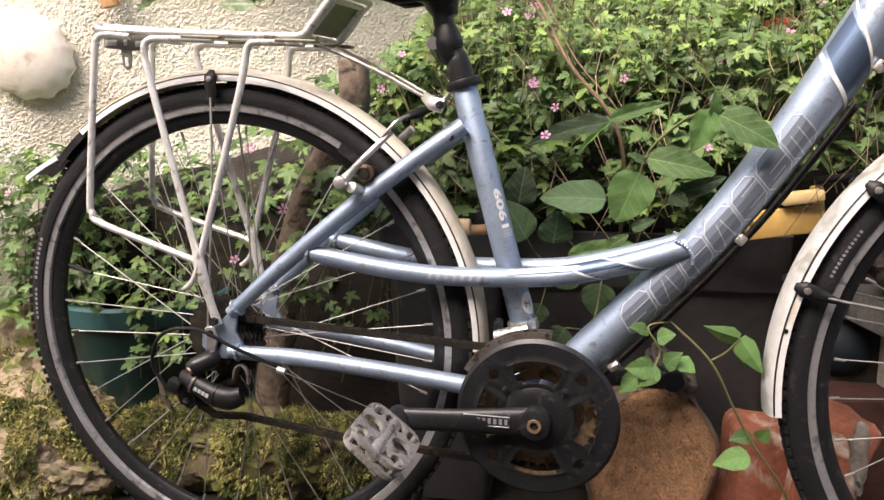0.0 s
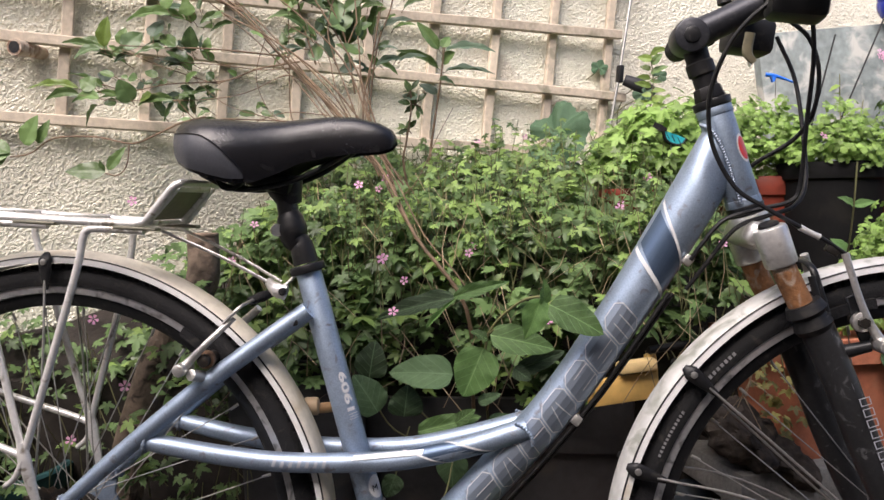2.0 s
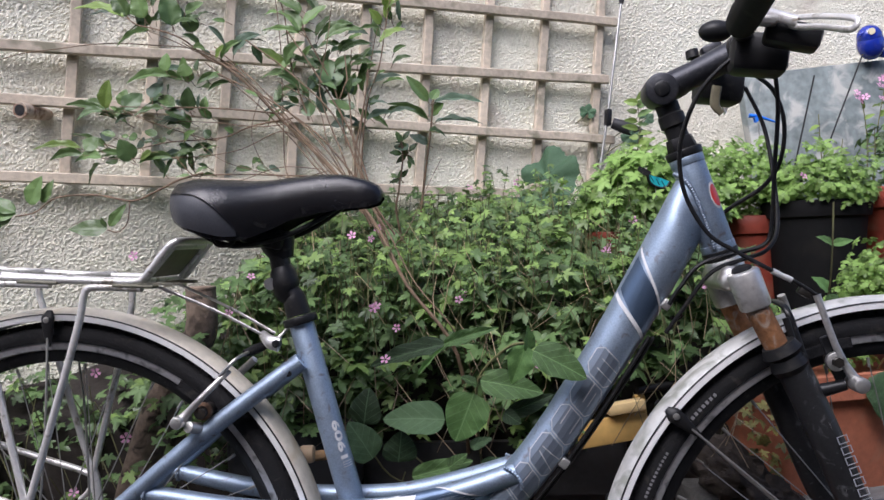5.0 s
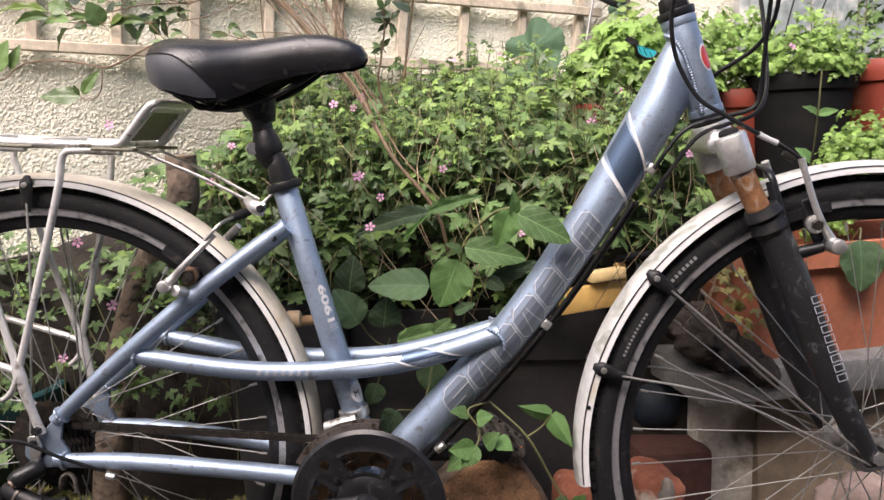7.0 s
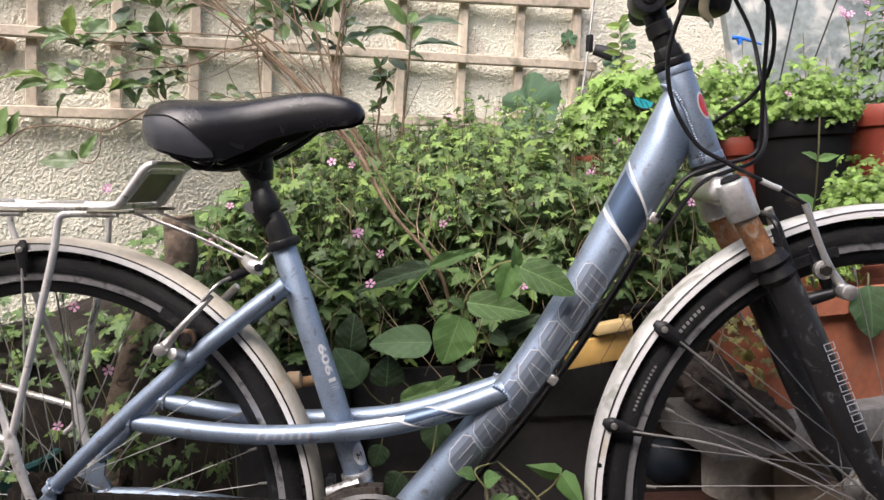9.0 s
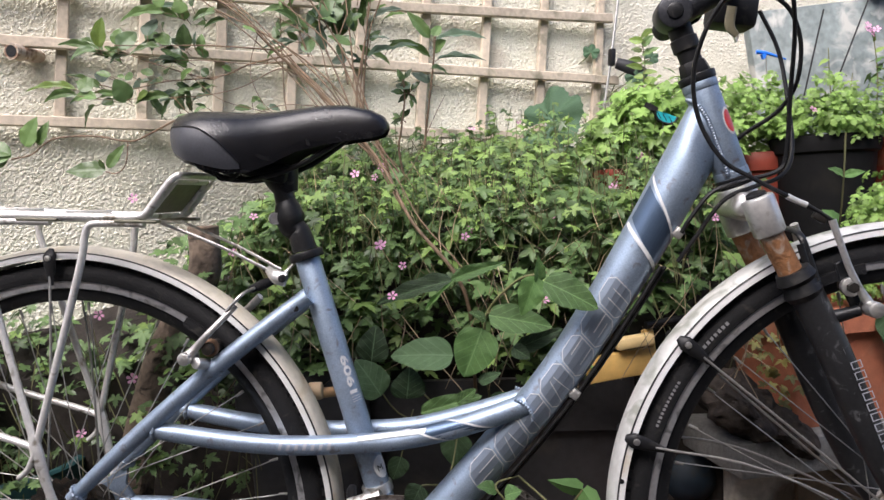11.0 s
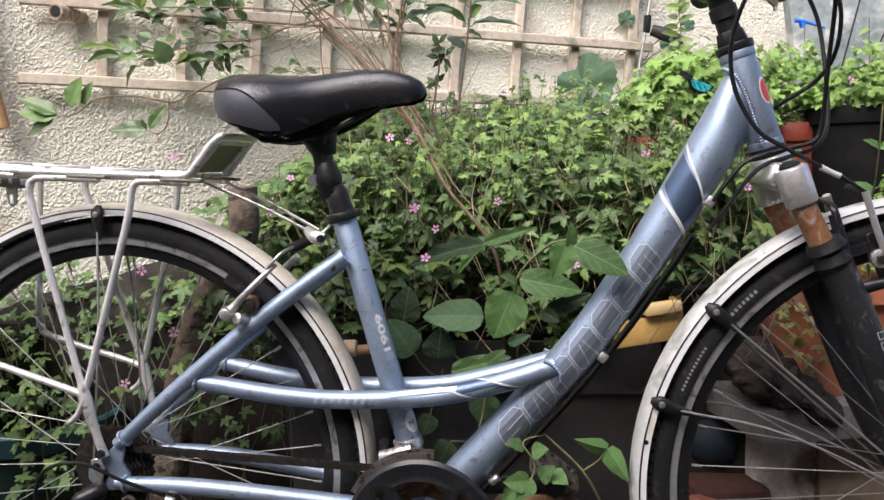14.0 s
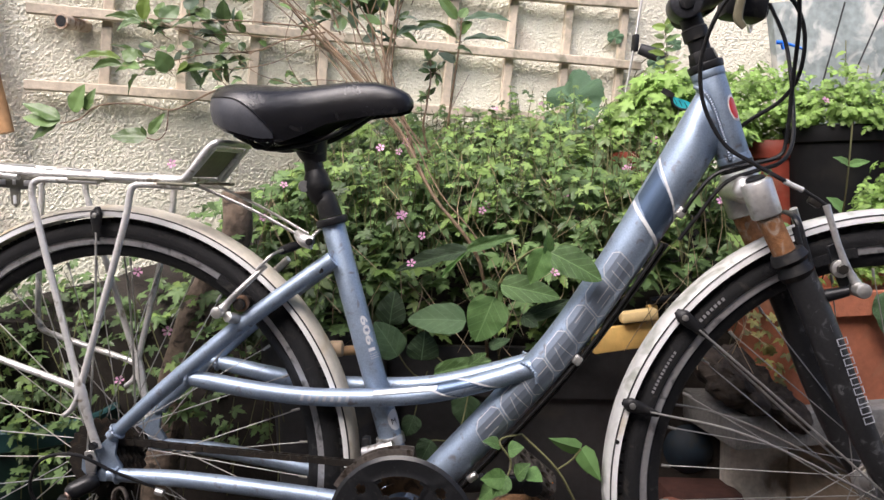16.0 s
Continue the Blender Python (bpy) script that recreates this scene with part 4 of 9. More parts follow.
rear_guard = mudguard("rear_mudguard", Matrix.Translation(HUB_R), 0, 128, "silver plastic rear mudguard with thin stripe and tan-stained crown", GUARD_TAN)
front_guard = mudguard("front_mudguard", Matrix.Translation(STEERED @ HUB_F) @ STEERED.to_3x3().to_4x4(), 86.5, 187, "silver plastic front mudguard with weathered grey crown", GUARD_CROWN)
flap = ring([(0.3560, -0.024), (0.3640, -0.020), (0.3675, 0.0), (0.3640, 0.020), (0.3560, 0.024), (0.3548, 0.023), (0.3628, 0.019), (0.3663, 0.0), (0.3628, -0.019), (0.3548, -0.023)], 14, 137.5, 146.5)
for v in flap.verts:
    a = math.degrees(math.atan2(v.co.z, v.co.x))
    lift = max(0.0, (a - 137) / 9.5)
    v.co *= 1 + 0.070 * lift
# black ring stands in for shade on the underside between guard and flap
part("guard_end", ring([(0.3490, -0.0225), (0.3600, -0.0215), (0.3668, 0.0), (0.3600, 0.0215), (0.3490, 0.0225), (0.3500, 0.0205), (0.3655, 0.0), (0.3500, -0.0205)], 12, 127.5, 138.5), BLACK, rear_guard, "black piece standing in for the shaded underside at the mudguard's end")
part("mud_flap", flap, mat("pale_lilac_grey_flap_plastic", (0.50, 0.48, 0.56), 0.45, 0, 0.08, 90, 12), rear_guard, "pale grey plastic mudguard end flap")
part("guard_tip", ring([(0.3490, -0.020), (0.3600, -0.020), (0.3645, 0.0), (0.3600, 0.020), (0.3490, 0.020), (0.354, 0.0)], 14, 78, 88), BLACK, front_guard, "black underside tip of the front mudguard")


def stay_clip(guard, a, feet):
    """A black clip with its bolt on the guard's near edge, and wire stays to the axle."""
    r = radians(a)
    er, et = Vector((math.cos(r), 0, math.sin(r))), Vector((-math.sin(r), 0, math.cos(r)))
    for s in (-1, 1):
        bm = tube([er * 0.366 + Vector((0, s * 0.024, 0)), er * 0.357 + Vector((0, s * 0.0285, 0)), er * 0.345 + Vector((0, s * 0.030, 0)), er * 0.318 + Vector((0, s * 0.031, 0))], [0.004, 0.0095, 0.0085, 0.0035], 14, 4, flat=(1.0, 0.45))
        part("stay_clip", bm, BLACK, guard, "black plastic stay clip")
        part("clip_bolt", cyl(er * 0.354 + Vector((0, s * 0.031, 0)), er * 0.354 + Vector((0, s * 0.0355, 0)), 0.0042, seg=10, bevel=0.001), STEEL, guard)
        for f in feet:
            part("wire_stay", tube([er * 0.330 + Vector((0, s * 0.032, 0)), er * 0.200 + et * f[0] * 0.5 + Vector((0, s * 0.048, 0)), Vector((f[1], s * 0.066, f[2]))], 0.0016, 8, 5), STEEL, guard, "bent steel wire stay")


stay_clip(rear_guard, 91.0, [(0.0, -0.012, 0.012)])
stay_clip(front_guard, 140.0, [(0.006, 0.0, -0.012)])
stay_clip(front_guard, 161.5, [(-0.030, 0.002, -0.012)])
# black disc on the guard's edge painted for a hole's shaded inside
part("rivet_hole", cyl((-0.3530, -0.0252, 0.0622), (-0.3530, -0.0240, 0.0622), 0.0028, seg=10), BLACK, front_guard, "small black disc for the dark of a hole in the mudguard")

# rack
TARNISHED_SHADED = mat("tarnished_shaded_plate", (0.21, 0.205, 0.155), 0.42, 0.45, 0.2, 120, 12)
rack = part("rack_rail", tube([(-0.152, -0.062, 0.768), (-0.135, -0.062, 0.7625), (0.0, -0.062, 0.7555), (0.120, -0.062, 0.7495), (0.140, -0.062, 0.7505), (0.150, -0.062, 0.756), (0.180, -0.060, 0.792), (0.189, -0.056, 0.799), (0.191, -0.045, 0.800),
                                (0.191, 0.045, 0.800), (0.189, 0.056, 0.799), (0.180, 0.060, 0.792), (0.150, 0.062, 0.756), (0.140, 0.062, 0.7505), (0.120, 0.062, 0.7495), (0.0, 0.062, 0.7555), (-0.135, 0.062, 0.7625), (-0.152, 0.062, 0.768)], 0.0048, 12, 3), RACK_ALLOY, bike, "aluminium rear luggage rack rail with upturned front")
part("rack_inner_rail", tube([(-0.150, -0.046, 0.768), (0.0, -0.046, 0.7565), (0.132, -0.048, 0.750), (0.148, -0.048, 0.757), (0.178, -0.047, 0.790), (0.182, -0.036, 0.793), (0.182, 0.036, 0.793), (0.178, 0.047, 0.790), (0.148, 0.048, 0.757), (0.132, 0.048, 0.750), (0.0, 0.046, 0.7565), (-0.150, 0.046, 0.768)], 0.0045, 12, 2), RACK_ALLOY, rack)
part("rack_stop_plate", plate([(0.1430, 0.7550), (0.1450, 0.7535), (0.1815, 0.7925), (0.1795, 0.7940)], -0.0575, 0.0575), TARNISHED_SHADED, rack, "tarnished olive-grey stop plate of the rack")
for k in range(9):
    y = -0.048 + 0.012 * k
    part("plate_rib", tube([(0.1443, y, 0.7575), (0.1783, y, 0.7938)], 0.0011, 6), TARNISHED_SHADED, rack)
part("rack_rear_cross_bar", tube([(-0.152, -0.062, 0.768), (-0.153, 0.0, 0.769), (-0.152, 0.062, 0.768)], 0.0048, 12, 3), RACK_ALLOY, rack)
for x in (-0.060, 0.040, 0.140):
    part("rack_cross_bar", cyl((x, -0.062, 0.7585 - x * 0.06), (x, 0.062, 0.7585 - x * 0.06), 0.0042, seg=10), RACK_ALLOY, rack)
for s in (-1, 1):
    j = (-0.012, s * 0.076, 0.458)
    part("rack_leg", tube([(-0.100, s * 0.062, 0.7545), (-0.138, s * 0.062, 0.7575), (-0.151, s * 0.0625, 0.750), (-0.155, s * 0.064, 0.730), (-0.176, s * 0.071, 0.545), (-0.174, s * 0.072, 0.520), (-0.160, s * 0.073, 0.505), (-0.040, s * 0.076, 0.468), j], 0.0048, 12, 4), RACK_ALLOY, rack)
    part("rack_leg", tube([(0.020, s * 0.062, 0.7475), (-0.055, s * 0.062, 0.7505), (-0.073, s * 0.0625, 0.748), (-0.080, s * 0.063, 0.736), (-0.071, s * 0.066, 0.690), j], 0.0048, 12, 4), RACK_ALLOY, rack)
    part("rack_leg", tube([(0.145, s * 0.062, 0.7405), (0.088, s * 0.062, 0.7435), (0.072, s * 0.0625, 0.7410), (0.0655, s * 0.063, 0.728), (0.055, s * 0.066, 0.680), j], 0.0048, 12, 4), RACK_ALLOY, rack)
    part("rack_foot", tube([(-0.014, s * 0.076, 0.475), (-0.010, s * 0.077, 0.452), (0.000, s * 0.074, 0.405), (0.008, s * 0.071, 0.372)], [0.007, 0.009, 0.006, 0.007], 14, 4, flat=(1.0, 0.7)), RACK_ALLOY, rack, "flattened rack foot bolted at the dropout")
    part("rack_hook", tube([(-0.010, s * 0.079, 0.455), (-0.022, s * 0.080, 0.432), (-0.036, s * 0.080, 0.420)], [0.0045, 0.004, 0.0035], 10, 4), RACK_ALLOY, rack)
    part("rack_bolt", cyl((0.006, s * 0.070, 0.378), (0.006, s * 0.082, 0.378), 0.006, seg=6), BLACK_METAL, rack)
    # the tabs' dark tone carries the shade below the rail in its colour
    part("rail_clip", box((0.056, 0.016, 0.0045), Matrix.Translation((0.135, s * 0.060, 0.744)) @ pose(0, 0, 0, 0, 3, 0), 0.002), TARNISHED_SHADED, rack, "flattened tab under the rack rail, darkened for the shade there")
    part("rail_clip", box((0.056, 0.016, 0.0045), Matrix.Translation((0.004, s * 0.060, 0.751)) @ pose(0, 0, 0, 0, 3, 0), 0.002), TARNISHED_SHADED, rack)
    part("rack_tie_strap", tube([(0.150, s * 0.030, 0.741), (0.225, s * 0.024, 0.708), (0.292, s * 0.018, 0.672)], 0.0014, 8, 4, flat=(1.5, 0.6)), ALLOY, rack, "flat metal strap from the rack to the seat clamp")
BRACKET = mat("dark_olive_bracket_steel", (0.20, 0.195, 0.165), 0.5, 0.5, 0.15, 120, 12)
lb = plate([(-0.150, 0.762), (-0.084, 0.758), (-0.084, 0.737), (-0.109, 0.736), (-0.111, 0.716), (-0.117, 0.711), (-0.123, 0.716), (-0.125, 0.738), (-0.150, 0.741)], -0.049, -0.047)
part("light_bracket", lb, BRACKET, rack, "slotted dull metal lamp bracket")
for x, z, w, h in ((-0.139, 0.747, 0.017, 0.007), (-0.095, 0.745, 0.014, 0.008), (-0.117, 0.747, 0.005, 0.008), (-0.117, 0.722, 0.005, 0.012)):
    part("bracket_slot", box((w, 0.0012, h), Matrix.Translation((x, -0.0496, z)), 0.0004), DECAL_WHITE, rack)
part("strap_bracket", tube([(0.288, -0.022, 0.676), (0.302, -0.036, 0.668), (0.316, -0.038, 0.664)], [0.006, 0.009, 0.0095], 12, 3, flat=(1.0, 0.6)), ALLOY, bike, "silver bracket at the seat clamp")
part("bracket_bolt", cyl((0.3135, -0.047, 0.666), (0.3135, -0.034, 0.666), 0.0052, seg=12, bevel=0.001), BLACK_METAL, bike)

# seat post and saddle
sd = (ST1 - ST0).normalized()
part("seat_clamp", cyl(ST1 - sd * 0.004, ST1 + sd * 0.007, 0.0228, seg=24, bevel=0.002), BLACK, bike, "black seat clamp collar")
part("seat_post_boot", tube([ST1 + sd * 0.008, ST1 + sd * 0.030, ST1 + sd * 0.036, (0.3170, 0, 0.728), (0.3130, 0, 0.742), (0.3105, 0, 0.756), (0.3085, 0, 0.766)], [0.0165, 0.0150, 0.0135, 0.0165, 0.0195, 0.0165, 0.0120], 22, 3), BLACK, bike, "ribbed black seat post boot")
part("boot_band", cyl((0.296, -0.012, 0.741), (0.299, -0.0165, 0.741), 0.008, seg=12), ALLOY, bike)
part("seat_post", tube([(0.309, 0, 0.760), (0.303, 0, 0.800)], 0.0135, 18), BLACK_METAL, bike)
part("clamp_yoke", tube([(0.302, 0, 0.804), (0.306, 0, 0.790), (0.312, 0, 0.772)], [0.026, 0.022, 0.0145], 20, 3, flat=(1.0, 0.8)), BLACK_METAL, bike, "tapered black clamp yoke on the seat post")
part("saddle_clamp", box((0.062, 0.044, 0.026), Matrix.Translation((0.288, 0, 0.803)) @ pose(0, 0, 0, 0, 14, 0), 0.008), BLACK_METAL, bike, "black saddle clamp")


def saddle_mesh():
    """Loft of closed sections from the broad rear to the nose."""
    #        x      half  top    edge_z  bottom
    rows = [(0.172, 0.022, 0.864, 0.852, 0.842), (0.176, 0.042, 0.873, 0.848, 0.834), (0.187, 0.061, 0.878, 0.843, 0.824), (0.206, 0.077, 0.881, 0.838, 0.814), (0.230, 0.081, 0.880, 0.834, 0.806),
            (0.255, 0.075, 0.878, 0.831, 0.799), (0.280, 0.062, 0.876, 0.832, 0.800), (0.305, 0.049, 0.877, 0.836, 0.810), (0.335, 0.039, 0.880, 0.842, 0.824), (0.370, 0.031, 0.883, 0.847, 0.832),
            (0.400, 0.026, 0.882, 0.850, 0.836), (0.428, 0.022, 0.875, 0.849, 0.838), (0.443, 0.016, 0.867, 0.850, 0.842), (0.449, 0.007, 0.858, 0.853, 0.849)]
    bm = bmesh.new()
    loops = []
    for x, w, top, edge, low in rows:
        sect = [(0.0, top - 0.002), (0.35 * w, top), (0.66 * w, top - 0.10 * (top - edge)), (0.86 * w, top - 0.35 * (top - edge)), (0.97 * w, top - 0.70 * (top - edge)), (1.0 * w, edge), (0.975 * w, edge - 0.5 * (edge - low)), (0.91 * w, low), (0.80 * w, low + 0.003)]
        pts = [(-y, z) for y, z in sect] + [(y, z) for y, z in sect[:0:-1]]
        loops.append([bm.verts.new((x, y, z)) for y, z in pts])
    for a, b in zip(loops, loops[1:]):
        for k in range(len(a)):
            bm.faces.new((a[k], a[(k + 1) % len(a)], b[(k + 1) % len(a)], b[k]))
    bm.faces.new(loops[0][::-1])
    bm.faces.new(loops[-1])
    bmesh.ops.subdivide_edges(bm, edges=bm.edges[:], cuts=1, use_grid_fill=True, smooth=0.6)
    bmesh.ops.recalc_face_normals(bm, faces=bm.faces)
    return bm, rows


sm, saddle_rows = saddle_mesh()
saddle = part("saddle", sm, VINYL, bike, "black padded vinyl saddle, wide at the rear")
saddle.data.materials.append(mat("matt_black_saddle_base", (0.006, 0.006, 0.006), 0.9, 0, 0.15, 120, 20, spec=0.1))
for p in saddle.data.polygons:
    if p.normal.z < -0.45:
        p.material_index = 1
saddle.data.set_sharp_from_angle(angle=radians(80))


def saddle_side(x, t, out=0.0008):
    """On the near flank: t runs from the upper edge down to the lower rim."""
    xs = [r[0] for r in saddle_rows]
    w, top, edge, low = (float(np.interp(x, xs, [r[k] for r in saddle_rows])) for k in (1, 2, 3, 4))
    ys, zs = [0.66, 0.86, 0.97, 1.0, 0.975, 0.91], [top - 0.10 * (top - edge), top - 0.35 * (top - edge), top - 0.70 * (top - edge), edge, edge - 0.5 * (edge - low), low]
    k = np.linspace(0, 1, 6)
    return Vector((x, -float(np.interp(t, k, ys)) * w - out, float(np.interp(t, k, zs))))


grey_v, grey_f = [], []
for i in range(15):
    x = 0.177 + (0.272 - 0.177) * i / 14
    t0 = 0.30 + 0.55 * max(0.0, (i - 6) / 8) ** 2
    for k in range(8):
        p = saddle_side(x, t0 + (0.94 - t0) * k / 7, 0.0016)
        grey_v.append(tuple(p))
    if i:
        for k in range(7):
            b = 8 * (i - 1) + k
            grey_f.append((b, b + 1, b + 9, b + 8))
for mirror in (1, -1):
    me = bpy.data.meshes.new("side_panel")
    me.from_pydata([(x, y * mirror, z) for x, y, z in grey_v], [], grey_f)
    me.materials.append(VINYL_GREY)
    for p in me.polygons:
        p.use_smooth = True
    tagged(new("side_panel", me), "dark grey vinyl side panel of the saddle").parent = saddle
    seam = [Vector((p[0], p[1] * mirror, p[2])) for p in [tuple(saddle_side(0.175 + 0.097 * i / 14, 0.30 + 0.55 * max(0.0, (i - 6) / 8) ** 2, 0.0018)) for i in range(15)]]
    part("piping", tube(seam, 0.0011, 6, 2), BLACK, saddle, "stitched seam round the side panel")
    part("saddle_rail", tube([(0.205, 0.030 * mirror, 0.812), (0.235, 0.028 * mirror, 0.797), (0.262, 0.024 * mirror, 0.792), (0.310, 0.022 * mirror, 0.800), (0.350, 0.020 * mirror, 0.815), (0.395, 0.010 * mirror, 0.842)], 0.0036, 10, 4), BLACK_METAL, saddle, "black steel saddle rail")
    for k in range(5):
        part("saddle_spring_loop", tube([(0.230 + 0.004 * k, 0.045 * mirror, 0.806), (0.238 + 0.004 * k, 0.046 * mirror, 0.794), (0.250 + 0.004 * k, 0.044 * mirror, 0.792), (0.262 + 0.003 * k, 0.040 * mirror, 0.802)], 0.0016, 6, 3), BLACK_METAL, saddle) if k < 2 else None

# cranks, rings, pedals
def pedal_plate(z, thick):
    """A rounded platform with oval windows round a cross-shaped web."""
    bm = bmesh.new()
    edges = []

    def loop(pts):
        vs = [bm.verts.new((x, y, z)) for x, y in pts]
        edges.extend(bm.edges.new((a, b)) for a, b in zip(vs, vs[1:] + vs[:1]))

    def oval(cx_, cy_, rx_, ry_, power=1.0, n=20):
        out = []
        for k in range(n):
            a = 2 * math.pi * k / n
            c, q = math.cos(a), math.sin(a)
            out.append((cx_ + rx_ * math.copysign(abs(c) ** power, c), cy_ + ry_ * math.copysign(abs(q) ** power, q)))
        return out

    loop(oval(0, 0.002, 0.040, 0.047, 0.45, 40))
    for cx_, cy_, rx_, ry_ in ((-0.0215, 0.002, 0.0135, 0.0130), (0.0215, 0.002, 0.0135, 0.0130), (0.0, -0.0285, 0.0150, 0.0120), (0.0, 0.0325, 0.0150, 0.0120), (-0.0265, -0.029, 0.0085, 0.0100), (0.0265, -0.029, 0.0085, 0.0100), (-0.0265, 0.033, 0.0085, 0.0100), (0.0265, 0.033, 0.0085, 0.0100)):
        loop(oval(cx_, cy_, rx_, ry_))
    bmesh.ops.triangle_fill(bm, use_beauty=True, edges=edges)
    bmesh.ops.recalc_face_normals(bm, faces=bm.faces)
    bmesh.ops.solidify(bm, geom=bm.faces[:], thickness=thick)
    return bm


PEDAL_ALLOY = mat("worn_pedal_alloy", (0.44, 0.42, 0.40), 0.5, 0.7, 0.2, 250, 30, bump=0.2, bump_scale=300, dirt=(0.16, 0.14, 0.12), dirt_amount=0.10, dirt_scale=70)
DUSTY_CAGE = mat("dusty_dark_pedal_alloy", (0.13, 0.115, 0.10), 0.7, 0.4, 0.25, 200, 30, dirt=(0.06, 0.05, 0.04), dirt_amount=0.2, dirt_scale=60)
BBX, BBZ = BB.x, BB.z


def guard_disc(r_out):
    """The chain guard as one pressed disc: four kidney windows with raised lips, pockets between them, a domed middle."""
    bm = bmesh.new()
    radii = [0.012, 0.022, 0.030, 0.036, 0.041, 0.044, 0.0465, 0.052, 0.058, 0.064, 0.070, 0.0725, 0.075, 0.079, 0.083, 0.088, 0.093, 0.097, 0.0995, r_out]
    n = 120

    def height(r, a):
        near = abs((a + 45) % 90 - 45)
        y = float(np.interp(r, [0.0, 0.034, 0.042, 0.084, 0.097, r_out], [-0.0875, -0.0870, -0.0825, -0.0820, -0.0815, -0.0775]))
        if 0.0445 < r < 0.0775 and 25 < near < 32:
            y -= 0.0016
        if near < 29 and (0.0435 < r < 0.0470 or 0.0740 < r < 0.0775):
            y -= 0.0016
        if 7 < abs(near - 45) + 400 * abs(r - 0.0775) < 14:
            y -= 0.0014
        return y

    rows = [[bm.verts.new((r * math.cos(radians(3 * k)), height(r, 3 * k), r * math.sin(radians(3 * k)))) for k in range(n)] for r in radii]
    for i, (p, q) in enumerate(zip(rows, rows[1:])):
        mid = (radii[i] + radii[i + 1]) / 2
        for k in range(n):
            near = abs((3 * k + 1.5 + 45) % 90 - 45)
            reach = 27 if 0.050 < mid < 0.071 else 21
            pocket = abs(near - 45) < (6.5 if 0.073 < mid < 0.081 else 3.5) and 0.070 < mid < 0.085
            if not (0.0465 < mid < 0.075 and near < reach) and not pocket:
                bm.faces.new((p[k], p[(k + 1) % n], q[(k + 1) % n], q[k]))
    bmesh.ops.recalc_face_normals(bm, faces=bm.faces)
    bmesh.ops.solidify(bm, geom=bm.faces[:], thickness=0.0022)
    return bm


at_bb = Matrix.Translation((BBX, 0, BBZ))
chain_guard = part("chain_guard", guard_disc(0.1015), BLACK_METAL, bike, "scuffed black chain guard disc with windows", at=at_bb)
for n, y, label in ((46, -0.068, ""), (36, -0.060, ""), (28, -0.052, "")):
    rr = n * 0.0127 / (2 * math.pi)
    bm = bmesh.new()
    ring([(rr - 0.003, y), (rr - 0.003, y + 0.002), (rr - 0.016, y + 0.002), (rr - 0.016, y)], 96, bm=bm)
    for k in range(n):
        a = 2 * math.pi * k / n
        c, s = math.cos(a), math.sin(a)
        box((0.008, 0.0018, 0.0045), Matrix.Translation(((rr) * c, y + 0.001, (rr) * s)) @ Matrix.Rotation(-a, 4, "Y"), bm=bm)
    for k in range(4):
        ring([(rr - 0.014, y), (rr - 0.014, y + 0.002), (0.030, y + 0.002), (0.030, y)], 4, 45 + 90 * k - 9, 45 + 90 * k + 9, bm=bm)
    part("chainring", bm, TAN_STEEL, chain_guard, "greasy brown steel chainring", smooth=False)
for k in range(4):
    a = radians(48 + 90 * k)
    part("ring_bolt", cyl((0.052 * math.cos(a), -0.0850, 0.052 * math.sin(a)), (0.052 * math.cos(a), -0.050, 0.052 * math.sin(a)), 0.0045, seg=12, bevel=0.0008), BLACK_METAL, chain_guard)
part("crank_spider", cyl((0, -0.084, 0), (0, -0.050, 0), 0.034, 0.033, 30, bevel=0.004), BLACK_METAL, chain_guard)
